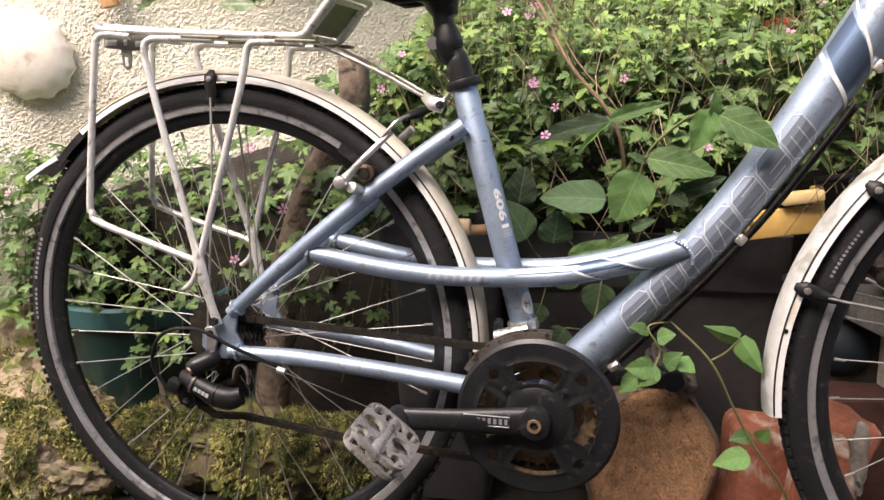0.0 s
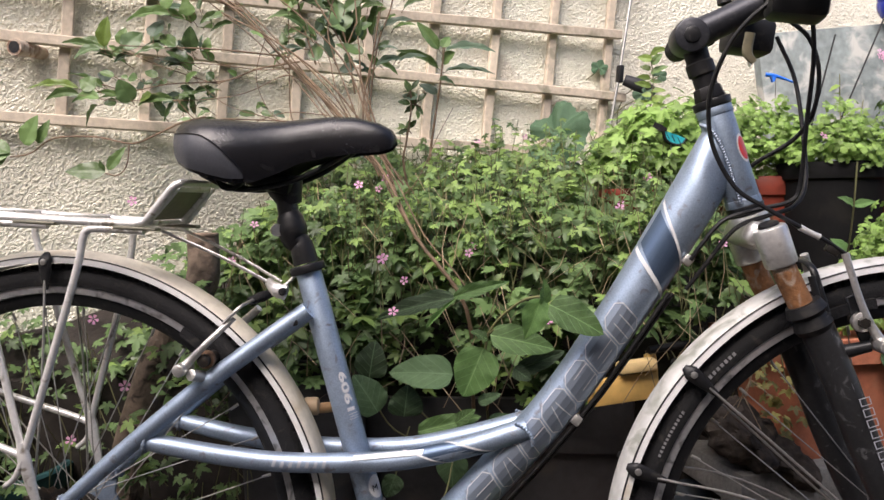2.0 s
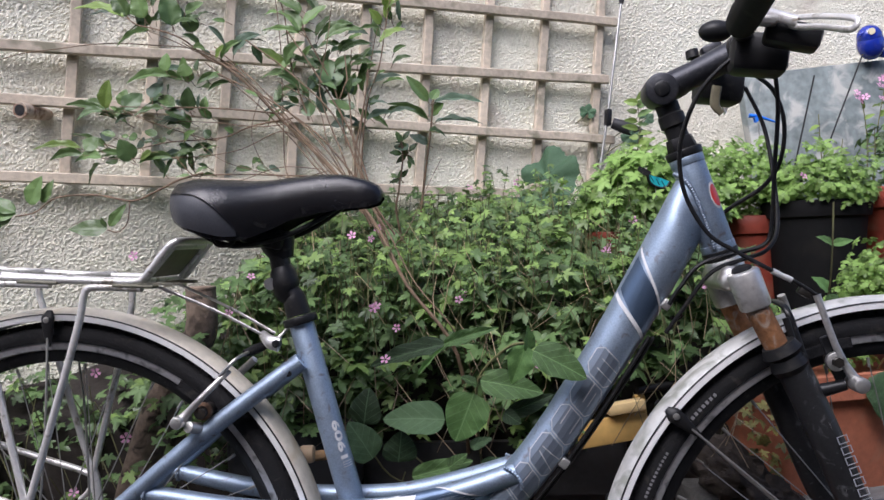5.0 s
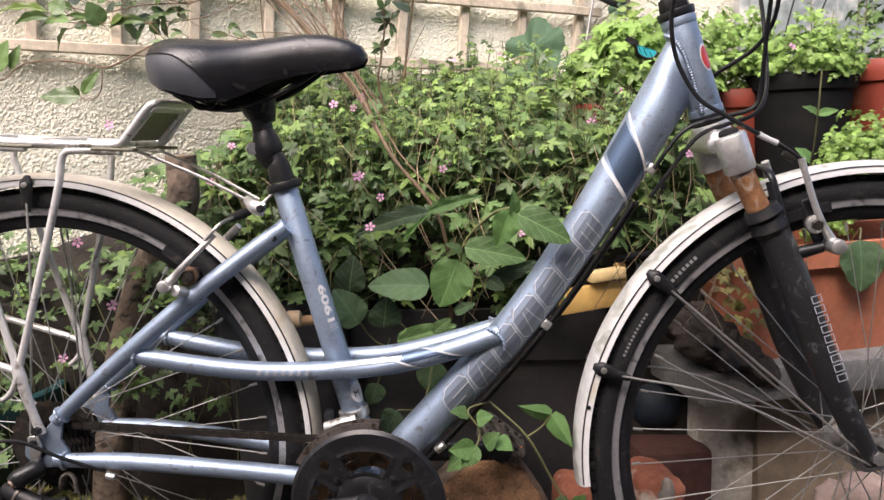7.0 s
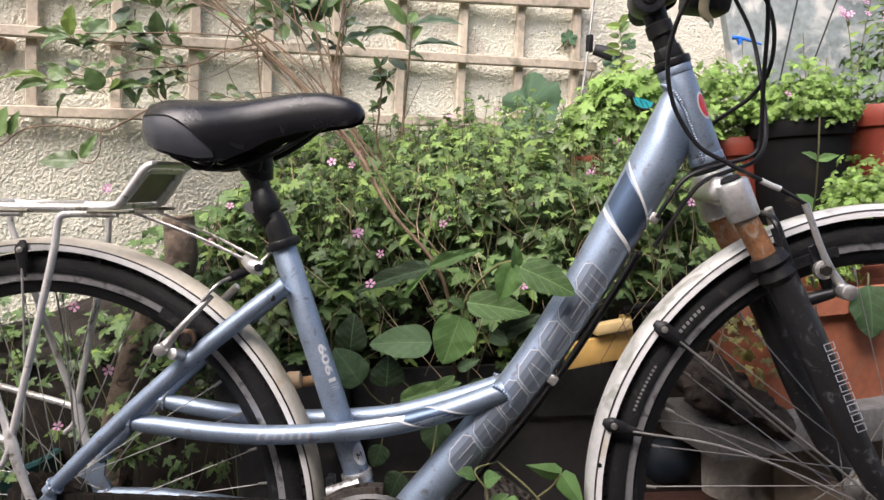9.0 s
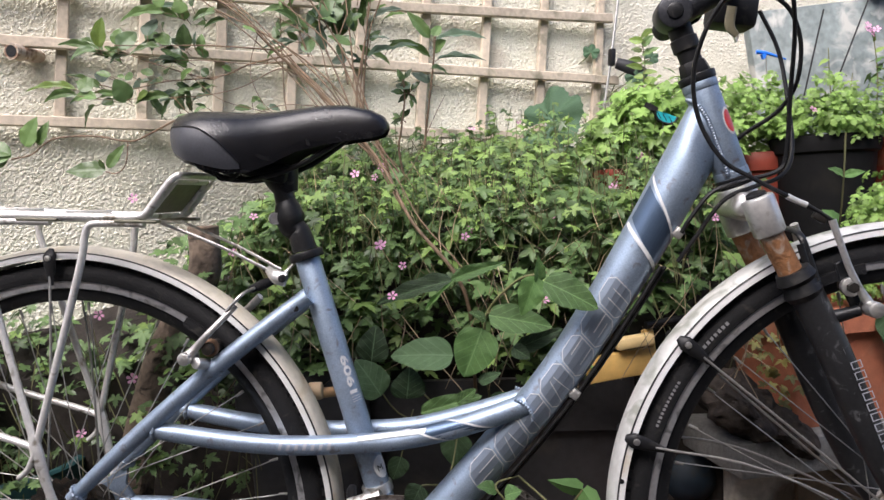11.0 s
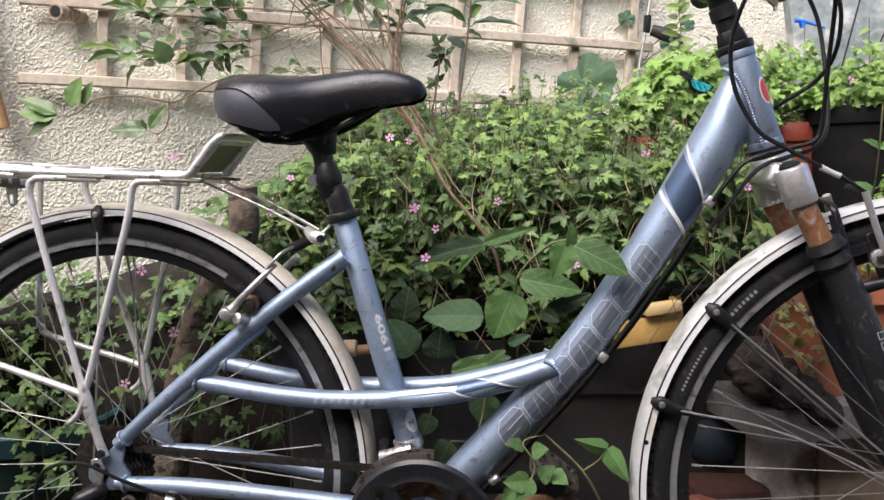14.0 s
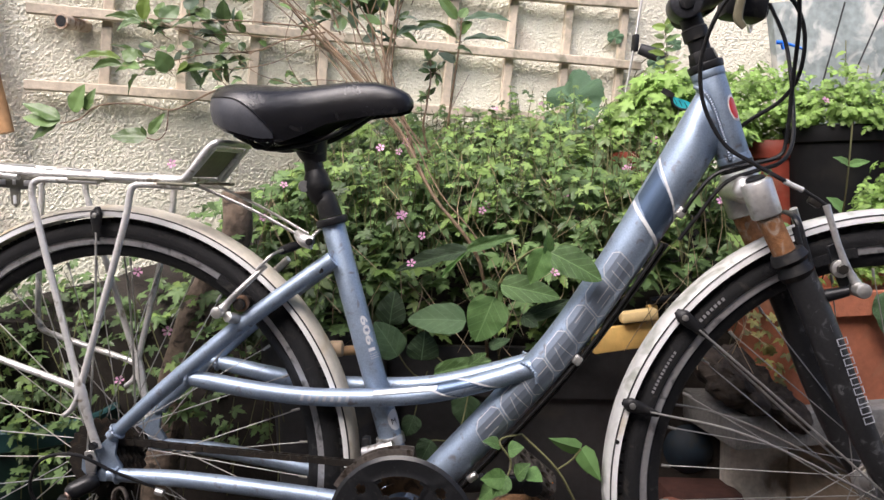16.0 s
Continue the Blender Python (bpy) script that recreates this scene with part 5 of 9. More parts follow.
for s in (-1, 1):
    y = s * 0.098
    a = tube([(BBX, s * 0.090, BBZ), (BBX + s * 0.040, s * 0.097, BBZ - 0.001), (BBX + s * 0.100, s * 0.104, BBZ - 0.003), (BBX + s * 0.170, s * 0.110, BBZ - 0.005)], [0.019, 0.0175, 0.015, 0.0145], 18, 5, flat=(1.0, 0.55))
    arm = part("crank_arm", a, BLACK_METAL, bike, "black forged crank arm")
    part("crank_end", cyl((BBX + s * 0.170, s * 0.100, BBZ - 0.005), (BBX + s * 0.170, s * 0.119, BBZ - 0.005), 0.0155, seg=20, bevel=0.002), BLACK_METAL, arm)
    part("crank_boss", cyl((BBX, s * 0.080, BBZ), (BBX, s * 0.104, BBZ), 0.020, seg=24, bevel=0.003), BLACK_METAL, arm)
    part("crank_bolt", ring([(0.0085, 0), (0.0085, s * 0.003), (0.0055, s * 0.003), (0.0055, 0)], 20), TAN_STEEL, arm, "dull brass ring of the crank bolt", at=pose(BBX, s * 0.104, BBZ))
    if s < 0:
        fx0, fx1, fz0, fz1 = BBX - 0.086, BBX - 0.030, BBZ - 0.004, BBZ + 0.009
        part("print_frame", tube([(fx0, -0.1085, fz0), (fx1, -0.1070, fz0), (fx1, -0.1070, fz1), (fx0, -0.1085, fz1), (fx0, -0.1085, fz0)], 0.0006, 6), DECAL_GREY, arm, "thin grey frame of the maker's print")
        for k in range(8):
            part("print_bar", box((0.0036, 0.0008, 0.007), Matrix.Translation((fx0 + 0.0045 + 0.0068 * k, -0.1086 + 0.0002 * k, (fz0 + fz1) / 2)), 0.0), PRINT, arm)
    # pedal: an open cage, tilted about its axle
    tilt = 38.0
    base = Matrix.Translation((BBX + s * 0.170, s * 0.168, BBZ - 0.007)) @ pose(0, 0, 0, 0, tilt, 0)
    cage = PEDAL_ALLOY if s < 0 else DUSTY_CAGE
    ped = part("pedal", cyl((0, -s * 0.055, 0), (0, s * 0.040, 0), 0.0075, seg=14), STEEL, bike, "silver alloy platform pedal with open cage", at=base)
    for z in (-0.0135, 0.0075):
        part("cage_plate", pedal_plate(z, 0.006), cage, ped, "scratched alloy pedal cage")
    for x in (-0.030, 0.030):
        for y2 in (-0.034, 0.036):
            part("cage_post", cyl((x, y2, -0.0105), (x, y2, 0.0105), 0.0036, seg=8), cage, ped)
    part("pedal_body", cyl((0, -0.042, 0), (0, 0.042, 0), 0.0090, seg=16, bevel=0.002), cage, ped)
    if s > 0:
        part("reflector", box((0.004, 0.045, 0.014), Matrix.Translation((0.036, 0, 0)), 0.002), mat("orange_reflector", (0.8, 0.22, 0.03), 0.2, 0, 0.1), ped, "orange pedal reflector")

# chain as single links
def chain_links(path, bm, y):
    pts = [Vector((x, y, z)) for x, z in path]
    seg = [(b - a).length for a, b in zip(pts, pts[1:])]
    total, d, k = sum(seg), 0.0, 0
    while d < total - 0.012:
        def pt(q):
            for a, b, L in zip(pts, pts[1:], seg):
                if q <= L:
                    return a.lerp(b, q / L)
                q -= L
            return pts[-1]
        a, b = pt(d), pt(d + 0.0127)
        w = 0.0036 if k % 2 else 0.0026
        t = (b - a).normalized()
        ang = math.atan2(t.z, t.x)
        m = Matrix.Translation((a + b) / 2) @ Matrix.Rotation(-ang, 4, "Y")
        for s in (-1, 1):
            box((0.0165, 0.0011, 0.0085), m @ Matrix.Translation((0, s * w, 0)), 0.0, bm)
        cyl(a + Vector((0, -0.0045, 0)), a + Vector((0, 0.0045, 0)), 0.0036, seg=8, bm=bm)
        d += 0.0127
        k += 1


cb = bmesh.new()
R_RING, R_COG = 0.0768, 0.036
upper = [(0.004, 0.345 + R_COG), (0.425, BBZ + R_RING)]
arc = [(BBX + R_RING * math.cos(radians(a)), BBZ + R_RING * math.sin(radians(a))) for a in range(100, -101, -12)]
lower = [(BBX - 0.020, BBZ - R_RING), (0.18, 0.220), (0.030, 0.236), (-0.012, 0.232), (-0.036, 0.246), (-0.030, 0.266), (-0.004, 0.276), (0.020, 0.290), (0.030, 0.318), (0.034, 0.345)]
chain_links(upper + arc + lower, cb, -0.056)
part("chain", cb, GREASE, bike, "oily brown roller chain", smooth=False)

# rear derailleur
der = part("rear_derailleur", tube([(-0.046, -0.080, 0.297), (-0.022, -0.088, 0.291), (0.008, -0.092, 0.279), (0.030, -0.091, 0.275), (0.046, -0.086, 0.279)], [0.009, 0.0128, 0.0150, 0.0158, 0.0125], 20, 6, flat=(1.0, 0.8)), BLACK, bike, "black rear derailleur with worn steel links")
part("joint_ring", tube([(-0.0245, -0.0885, 0.2920), (-0.0215, -0.0885, 0.2905)], 0.0148, 22, flat=(1.0, 0.82)), WORN_STEEL, der)
part("joint_ring", tube([(0.0115, -0.0920, 0.2778), (0.0128, -0.0920, 0.2775)], 0.0166, 22, flat=(1.0, 0.82)), BLACK_METAL, der)
part("mount_knuckle", tube([(-0.0235, -0.096, 0.3125), (-0.019, -0.090, 0.3165), (-0.002, -0.076, 0.3240), (0.002, -0.070, 0.3255)], [0.0085, 0.0125, 0.0130, 0.0110], 20, 3), BLACK_METAL, der)
part("mount_bolt", cyl((-0.0225, -0.0945, 0.3130), (-0.0250, -0.0985, 0.3115), 0.0062, 0.0058, 18, bevel=0.0008), mat("dull_pinkish_bolt", (0.42, 0.30, 0.25), 0.5, 0.5, 0.2, 200, 30), der, "dull pinkish mounting bolt")
part("bolt_socket", cyl((-0.0250, -0.0984, 0.3115), (-0.0254, -0.0990, 0.3112), 0.0026, seg=6), BLACK, der)
part("hanger", plate([(-0.013, 0.366), (0.001, 0.370), (0.007, 0.354), (0.002, 0.338), (0.000, 0.326), (-0.010, 0.326), (-0.012, 0.345)], -0.072, -0.067, bevel=0.001), ALLOY, der, "scuffed silver gear hanger")
part("hanger_bolt", cyl((-0.004, -0.075, 0.359), (-0.004, -0.070, 0.359), 0.0048, seg=12, bevel=0.0008), BLACK_METAL, der)
part("cage_lever", plate([(-0.080, 0.296), (-0.073, 0.294), (-0.068, 0.272), (-0.057, 0.252), (-0.063, 0.249), (-0.075, 0.268)], -0.092, -0.089, bevel=0.0008), WORN_STEEL, der, "worn steel cage lever")
for y0 in (-0.068, -0.053):
    part("jockey_cage", plate([(-0.062, 0.288), (-0.046, 0.290), (-0.038, 0.272), (-0.036, 0.252), (-0.048, 0.243), (-0.062, 0.250), (-0.068, 0.268)], y0, y0 + 0.0022, bevel=0.0006), BLACK_METAL, der)
for x, z in ((-0.050, 0.279), (-0.050, 0.256)):
    part("jockey_wheel", cyl((x, -0.064, z), (x, -0.056, z), 0.0135, seg=22), BLACK, der)
    part("jockey_bolt", cyl((x, -0.073, z), (x, -0.066, z), 0.0042, seg=10, bevel=0.0008), WORN_STEEL, der)
part("pinch_block", box((0.020, 0.016, 0.018), pose(-0.056, -0.084, 0.284, 0, 22, 0), 0.004), BLACK, der)
part("cage_arch", tube([(0.030, -0.074, 0.296), (0.031, -0.072, 0.310), (0.040, -0.070, 0.316), (0.049, -0.072, 0.308), (0.051, -0.074, 0.292)], 0.0026, 10, 4, flat=(1.0, 1.6)), WORN_STEEL, der, "arched worn steel guide")
for k in range(4):
    part("print_bar", box((0.0045, 0.001, 0.0050), Matrix.Translation((-0.0135 + 0.0058 * k, -0.1026 - 0.0005 * k, 0.2890 - 0.0024 * k)) @ pose(0, 0, 0, 0, 22, 0)), DECAL_GREY, der)
part("shift_cable", tube([(0.090, -0.066, 0.318), (0.040, -0.085, 0.345), (-0.010, -0.098, 0.372), (-0.060, -0.100, 0.362), (-0.082, -0.095, 0.320), (-0.068, -0.090, 0.285), (-0.050, -0.088, 0.272)], 0.0025, 8, 6), BLACK, bike, "black gear cable loop")
part("cable_stop", cyl((0.094, -0.073, 0.316), (0.106, -0.073, 0.313), 0.005, seg=10, bevel=0.001), ALLOY, bike)

# front derailleur
fd = part("front_derailleur", tube([(0.386, -0.044, 0.374), (0.412, -0.048, 0.380), (0.430, -0.048, 0.386)], [0.009, 0.0125, 0.0115], 14, 4, flat=(1.0, 0.8)), ALLOY, bike, "silver front derailleur on the seat tube")
part("derailleur_band", cyl((0.4165, 0, 0.374), (0.4135, 0, 0.387), 0.0205, seg=24, bevel=0.001), ALLOY, fd)
part("derailleur_cage", ring([(0.1005, -0.074), (0.1085, -0.074), (0.1085, -0.072), (0.1005, -0.072)], 22, 82, 150), WORN_STEEL, fd, "curved steel chain cage", at=at_bb)
part("derailleur_cage", ring([(0.090, -0.060), (0.1085, -0.060), (0.1085, -0.058), (0.090, -0.058)], 22, 82, 150), WORN_STEEL, fd, at=at_bb)
part("derailleur_link", box((0.010, 0.018, 0.022), Matrix.Translation((0.388, -0.034, 0.384)), 0.003), BLACK_METAL, fd)

# V-brakes
WORN_WASHER = mat("rusty_brown_washer", (0.20, 0.12, 0.075), 0.6, 0.5, 0.25, 200, 40)
def v_brake(low, top, pad, name):
    low, top, pad = Vector(low), Vector(top), Vector(pad)
    mid = low.lerp(top, 0.5) + Vector((0, -0.006, 0))
    b = part(name, tube([low, low.lerp(top, 0.18), mid, top], [0.0072, 0.0052, 0.0042, 0.0038], 12, 4, flat=(1.0, 0.7)), ALLOY, bike, "silver linear-pull brake arm")
    part("pivot", cyl(low + Vector((0, -0.010, 0)), low + Vector((0, 0.024, 0)), 0.0082, seg=16, bevel=0.002), ALLOY, b)
    d = (top - low).normalized()
    part("pad_bolt", cyl(pad + Vector((0, -0.030, 0)), pad + Vector((0, 0.006, 0)), 0.008, seg=12, bevel=0.001), GREASE, b)
    part("pad_washer", cyl(pad + Vector((0, -0.022, 0)), pad + Vector((0, -0.014, 0)), 0.0115, seg=16, bevel=0.001), WORN_WASHER, b)
    side = Vector((-d.z, 0, d.x))
    return b, side


rb, _ = v_brake((0.190, -0.064, 0.570), (0.252, -0.046, 0.633), (0.216, -0.030, 0.580), "rear_brake_arm")
part("brake_pad", ring([(0.311, -0.025), (0.323, -0.025), (0.323, -0.016), (0.311, -0.016)], 10, 43, 57), RUBBER, rb, "black brake pad on the rim", at=Matrix.Translation(HUB_R))
part("rear_brake_arm", tube([(0.190, 0.064, 0.570), (0.215, 0.062, 0.602), (0.252, 0.046, 0.633)], [0.0095, 0.006, 0.0052], 12, 4, flat=(1, 0.7)), ALLOY, bike)
part("brake_link_rod", tube([(0.240, -0.052, 0.626), (0.262, -0.046, 0.648), (0.268, 0.0, 0.652), (0.262, 0.046, 0.648)], 0.0022, 8, 4), STEEL, bike, "steel brake link")
part("cable_noodle_boot", tube([(0.262, -0.020, 0.650), (0.275, -0.006, 0.655), (0.290, 0.004, 0.660)], [0.005, 0.007, 0.004], 12, 4), RUBBER, bike, "black ribbed cable boot")
part("brake_cable", tube([(0.290, 0.004, 0.660), (0.304, 0.012, 0.672), (0.318, 0.030, 0.690)], 0.0024, 8, 4), STEEL, bike)
fb = part("front_brake_arm", tube([(1.009, -0.064, 0.6191), (0.9974, -0.062, 0.6391), (0.9871, -0.060, 0.6632), (0.9767, -0.058, 0.6959), (0.9698, -0.056, 0.7190)], [0.0062, 0.0046, 0.0042, 0.0040, 0.0046], 12, 4, flat=(1.0, 0.6)), ALLOY, bike, "silver linear-pull brake arm")
part("pivot", cyl((1.009, -0.082, 0.6170), (1.009, -0.045, 0.6170), 0.0092, seg=18, bevel=0.002), ALLOY, fb)
part("pivot_boss", tube([st(0.966, -0.056, 0.604), (1.000, -0.056, 0.6140)], [0.0085, 0.0065], 14), BLACK_METAL, fb)
part("pad_plate", plate([(0.974, 0.668), (0.983, 0.672), (0.997, 0.640), (1.004, 0.620), (0.992, 0.616), (0.984, 0.634)], -0.052, -0.048, bevel=0.001), BLACK_METAL, fb, "black inner link plate of the brake")
part("pad_bolt", cyl((0.9885, -0.070, 0.6415), (0.9885, -0.034, 0.6415), 0.0062, seg=6), GREASE, fb)
part("pad_washer", cyl((0.9885, -0.062, 0.6415), (0.9885, -0.054, 0.6415), 0.0112, seg=18, bevel=0.001), ALLOY, fb)
part("brake_pad", ring([(0.311, -0.025), (0.323, -0.025), (0.323, -0.016), (0.311, -0.016)], 10, 100, 116), RUBBER, fb, at=Matrix.Translation(STEERED @ HUB_F) @ STEERED.to_3x3().to_4x4())
part("front_brake_arm", tube([st(1.000, 0.066, 0.618), st(0.984, 0.064, 0.680), st(0.970, 0.052, 0.712)], [0.0105, 0.0065, 0.0055], 12, 4, flat=(1.0, 0.7)), ALLOY, bike)
part("brake_noodle", tube([(0.9210, -0.053, 0.7480), (0.9320, -0.054, 0.7420), (0.9425, -0.055, 0.7370)], [0.0036, 0.0033, 0.0036], 10, 4), RACK_ALLOY, bike, "silver brake noodle")
part("brake_wire", tube([(0.9415, -0.055, 0.7375), (0.9562, -0.055, 0.7280), (0.9710, -0.056, 0.7175)], 0.0026, 8, 3), BLACK, bike, "dark brake wire in its boot")
part("wire_clamp", box((0.016, 0.010, 0.009), Matrix.Translation((0.957, -0.052, 0.7220)) @ pose(0, 0, 0, 0, 32, 0), 0.002), GREASE, bike, "greasy wire clamp")

# cables
def cable(pts, label="black outer cable", r=0.0027):
    return part("cable", tube(pts, r, 8, 8), BLACK, bike, label)


cable([(0.905, -0.100, 1.004), (0.872, -0.095, 0.992), (0.838, -0.080, 0.958), (0.820, -0.062, 0.912), (0.818, -0.052, 0.872), (0.828, -0.046, 0.832), (0.852, -0.046, 0.792), (0.8817, -0.050, 0.7715), (0.9017, -0.053, 0.7592), (0.9223, -0.054, 0.7475)], "black brake cable looping past the head tube")
cable([(0.925, -0.060, 0.995), (0.932, -0.050, 0.940), (0.930, -0.040, 0.870), (0.928, -0.030, 0.800), (0.918, -0.030, 0.778), (0.880, -0.034, 0.768), (0.842, -0.036, 0.756), (0.818, -0.034, 0.728), (0.806, -0.030, 0.708)], "black gear cable running to the down tube")
cable([(0.905, -0.040, 0.985), (0.930, -0.040, 0.962), (0.943, -0.036, 0.925), (0.940, -0.030, 0.880), (0.925, -0.010, 0.850), (0.890, 0.010, 0.825), (0.862, 0.024, 0.800)])
cable([(0.925, 0.060, 0.985), (0.945, 0.050, 0.930), (0.950, 0.030, 0.860), (0.944, 0.000, 0.800), (0.925, -0.020, 0.772), (0.890, -0.030, 0.760), (0.855, -0.032, 0.745), (0.822, -0.026, 0.700), (0.803, -0.020, 0.672)])
for k, off in enumerate((0.0, 0.007)):
    part("under_tube_cable", tube([on_down_tube(u, -0.032 - off) + Vector((0.004 * (1 + k), -0.002, -0.004)) for u in (0.06, 0.15, 0.25, 0.35, 0.45, 0.50)], 0.0027, 8, 4), BLACK, bike, "black cable under the down tube")
for u in (0.310, 0.545):
    p = on_down_tube(u, -0.031)
    part("cable_guide", box((0.013, 0.012, 0.012), Matrix.Translation(p + Vector((0.002, -0.002, -0.003))) @ pose(0, 0, 0, 0, -53, 0), 0.0025), ALLOY, bike, "small silver cable guide")
part("cable_adjuster", cyl((0.529, -0.020, 0.335), (0.540, -0.020, 0.344), 0.0055, seg=10, bevel=0.001), ALLOY, bike, "silver cable adjuster")
part("kick_stand", tube([(0.30, 0.050, 0.295), (0.26, 0.090, 0.16), (0.22, 0.150, 0.008)], 0.008, 12), BLACK_METAL, bike, "black side stand")


# stripes and print on the near curved stay
STAY = smooth_line([(0.128, -0.050, 0.4745), (0.165, -0.046, 0.4680), (0.238, -0.041, 0.4560), (0.312, -0.036, 0.4490), (0.399, -0.031, 0.4500), (0.470, -0.028, 0.4560), (0.545, -0.024, 0.4740), (0.615, -0.018, 0.4960)], 5)


def on_stay(u, v):
    """Over x = u, round the near curved stay by v metres from its camera side, upwards."""
    i = max(0, min(len(STAY) - 2, sum(1 for p in STAY if p.x < u) - 1))
    t = (u - STAY[i].x) / (STAY[i + 1].x - STAY[i].x)
    p, d = STAY[i].lerp(STAY[i + 1], t), (STAY[i + 1] - STAY[i]).normalized()
    r = 0.0128 if u < 0.50 else 0.0128 + (u - 0.50) * 0.016
    side = Vector((0, -1, 0)) - d * -d.y
    side.normalize()
    up = side.cross(d) if side.cross(d).z > 0 else d.cross(side)
    a = v / r
    return p + r * (math.cos(a) * side + math.sin(a) * up)


band_on(on_stay, lambda v: 0.520 - 1.6 * v, 0.048, -0.015, 0.018, bike, PAINT_DARK, "dark_band", "dark blue band on the curved stay")
for u0 in (0.493, 0.548):
    band_on(lifted(on_stay, 0.0006), lambda v, u0=u0: u0 - 1.7 * v, 0.0042, -0.016, 0.018, bike, DECAL_WHITE, "white_stripe", "white slanted stripe on the curved stay")
band_on(lifted(on_stay, 0.0005), lambda v: 0.440 + 0.4 * v, 0.090, 0.006, 0.013, bike, DECAL_WHITE, "white_flash", "white flash along the curved stay")
for k in range(7):
    band_on(lifted(on_stay, 0.0005), lambda v, k=k: 0.300 + 0.0105 * k + 0.25 * v, 0.0042, -0.0025, 0.0045 if k % 3 else 0.007, bike, DECAL_FAINT, "print_bar")

# ---- pots, tubs, stones and timber round the bicycle ----
TERRACOTTA = mat("terracotta", (0.47, 0.165, 0.088), 0.8, 0, 0.15, 80, 8, bump=0.2, bump_scale=160, dirt=(0.42, 0.20, 0.12), dirt_amount=0.12, dirt_scale=12)
TERRA_PLASTIC = mat("brick_red_plant_pot", (0.235, 0.040, 0.022), 0.6, 0, 0.12, 80, 8, dirt=(0.25, 0.085, 0.05), dirt_amount=0.10, dirt_scale=14)
POT_BLACK = mat("black_pot_plastic", (0.0085, 0.0085, 0.0090), 0.75, 0, 0.2, 90, 9, dirt=(0.014, 0.013, 0.012), dirt_amount=0.05, dirt_scale=14, spec=0.12)
TUB_GREY = mat("dark_grey_plastic", (0.042, 0.041, 0.042), 0.55, 0, 0.2, 90, 8, dirt=(0.065, 0.060, 0.052), dirt_amount=0.16, dirt_scale=10)
TUB_GREEN = mat("dark_green_plastic", (0.006, 0.024, 0.020), 0.45, 0, 0.2, 90, 8, dirt=(0.05, 0.07, 0.05), dirt_amount=0.15, dirt_scale=10)
TUB_RIM = mat("teal_tub_rim_plastic", (0.022, 0.078, 0.080), 0.5, 0, 0.15, 90, 8)
CONCRETE = mat("grey_concrete", (0.22, 0.217, 0.206), 0.9, 0, 0.2, 120, 7, bump=0.5, bump_scale=160, dirt=(0.14, 0.14, 0.12), dirt_amount=0.22, dirt_scale=9)
PALE_BLOCK = mat("pale_mortar_block", (0.60, 0.56, 0.48), 0.9, 0, 0.2, 90, 7, bump=0.6, bump_scale=120, dirt=(0.2, 0.17, 0.13), dirt_amount=0.25, dirt_scale=10)
BRICK = mat("old_red_brick", (0.33, 0.115, 0.065), 0.9, 0, 0.25, 90, 9, bump=0.7, bump_scale=110, dirt=(0.55, 0.48, 0.40), dirt_amount=0.16, dirt_scale=22)
STONE = mat("mossy_tan_stone", (0.34, 0.27, 0.19), 0.95, 0, 0.3, 70, 12, bump=1.0, bump_scale=140, dirt=(0.12, 0.135, 0.03), dirt_amount=0.38, dirt_scale=24)
MOSSY = mat("moss_covered_log", (0.10, 0.075, 0.045), 0.95, 0, 0.35, 80, 14, bump=1.0, bump_scale=150, dirt=(0.125, 0.135, 0.032), dirt_amount=0.46, dirt_scale=30)
OCHRE = mat("ochre_yellow_wood", (0.66, 0.42, 0.13), 0.6, 0, 0.14, 60, 9, bump=0.15, bump_scale=120)
SLAB = mat("grey_green_painted_slab", (0.165, 0.195, 0.190), 0.5, 0, 0.34, 50, 7, bump=0.2, bump_scale=60, dirt=(0.40, 0.40, 0.37), dirt_amount=0.20, dirt_scale=16)
BLUE_GLAZE = mat("cobalt_blue_glaze", (0.012, 0.03, 0.30), 0.15, 0, 0.15, 40, 9, coat=0.8)


def turned(profile, seg=48):
    """A profile of (radius, z), closed, turned about the z axis."""
    bm = bmesh.new()
    loops = [[bm.verts.new((r * math.cos(2 * math.pi * k / seg), r * math.sin(2 * math.pi * k / seg), z)) for r, z in profile] for k in range(seg)]
    m = len(profile)
    for i in range(seg):
        a, b = loops[i], loops[(i + 1) % seg]
        for k in range(m):
            bm.faces.new((a[k], b[k], b[(k + 1) % m], a[(k + 1) % m]))
    bmesh.ops.recalc_face_normals(bm, faces=bm.faces)
    return bm


def round_pot(name, at, r_top, r_base, height, material, label, rim=0.018, lip=0.008, group=""):
    """A tapering pot: wall with thickness, thick rim band, soil inside."""
    root = thing(name, label, "plant pot", Matrix.Translation(at), group)
    prof = [(r_base, 0.0), (r_base + 0.004, 0.004), (r_top - 0.002, height - rim), (r_top - 0.006, height - rim), (r_top - 0.010, height - 0.01), (r_base - 0.006, 0.008), (0.004, 0.008), (0.004, 0.0)]
    q = part("pot_body", turned(prof, 56), material, root)
    prof = [(r_top - 0.004, height - rim - 0.004), (r_top + lip * 0.6, height - rim), (r_top + lip, height - rim * 0.6), (r_top + lip, height - 0.004), (r_top + lip - 0.003, height), (r_top - 0.002, height), (r_top - 0.008, height - rim)]
    part("pot_rim", turned(prof, 56), material, root)
    part("potting_soil", turned([(r_top - 0.009, height - 0.020), (r_top * 0.5, height - 0.014), (0.001, height - 0.010), (0.001, height - 0.06), (r_top - 0.016, height - 0.06)], 32), SOIL, root, "dark potting soil")
    return root


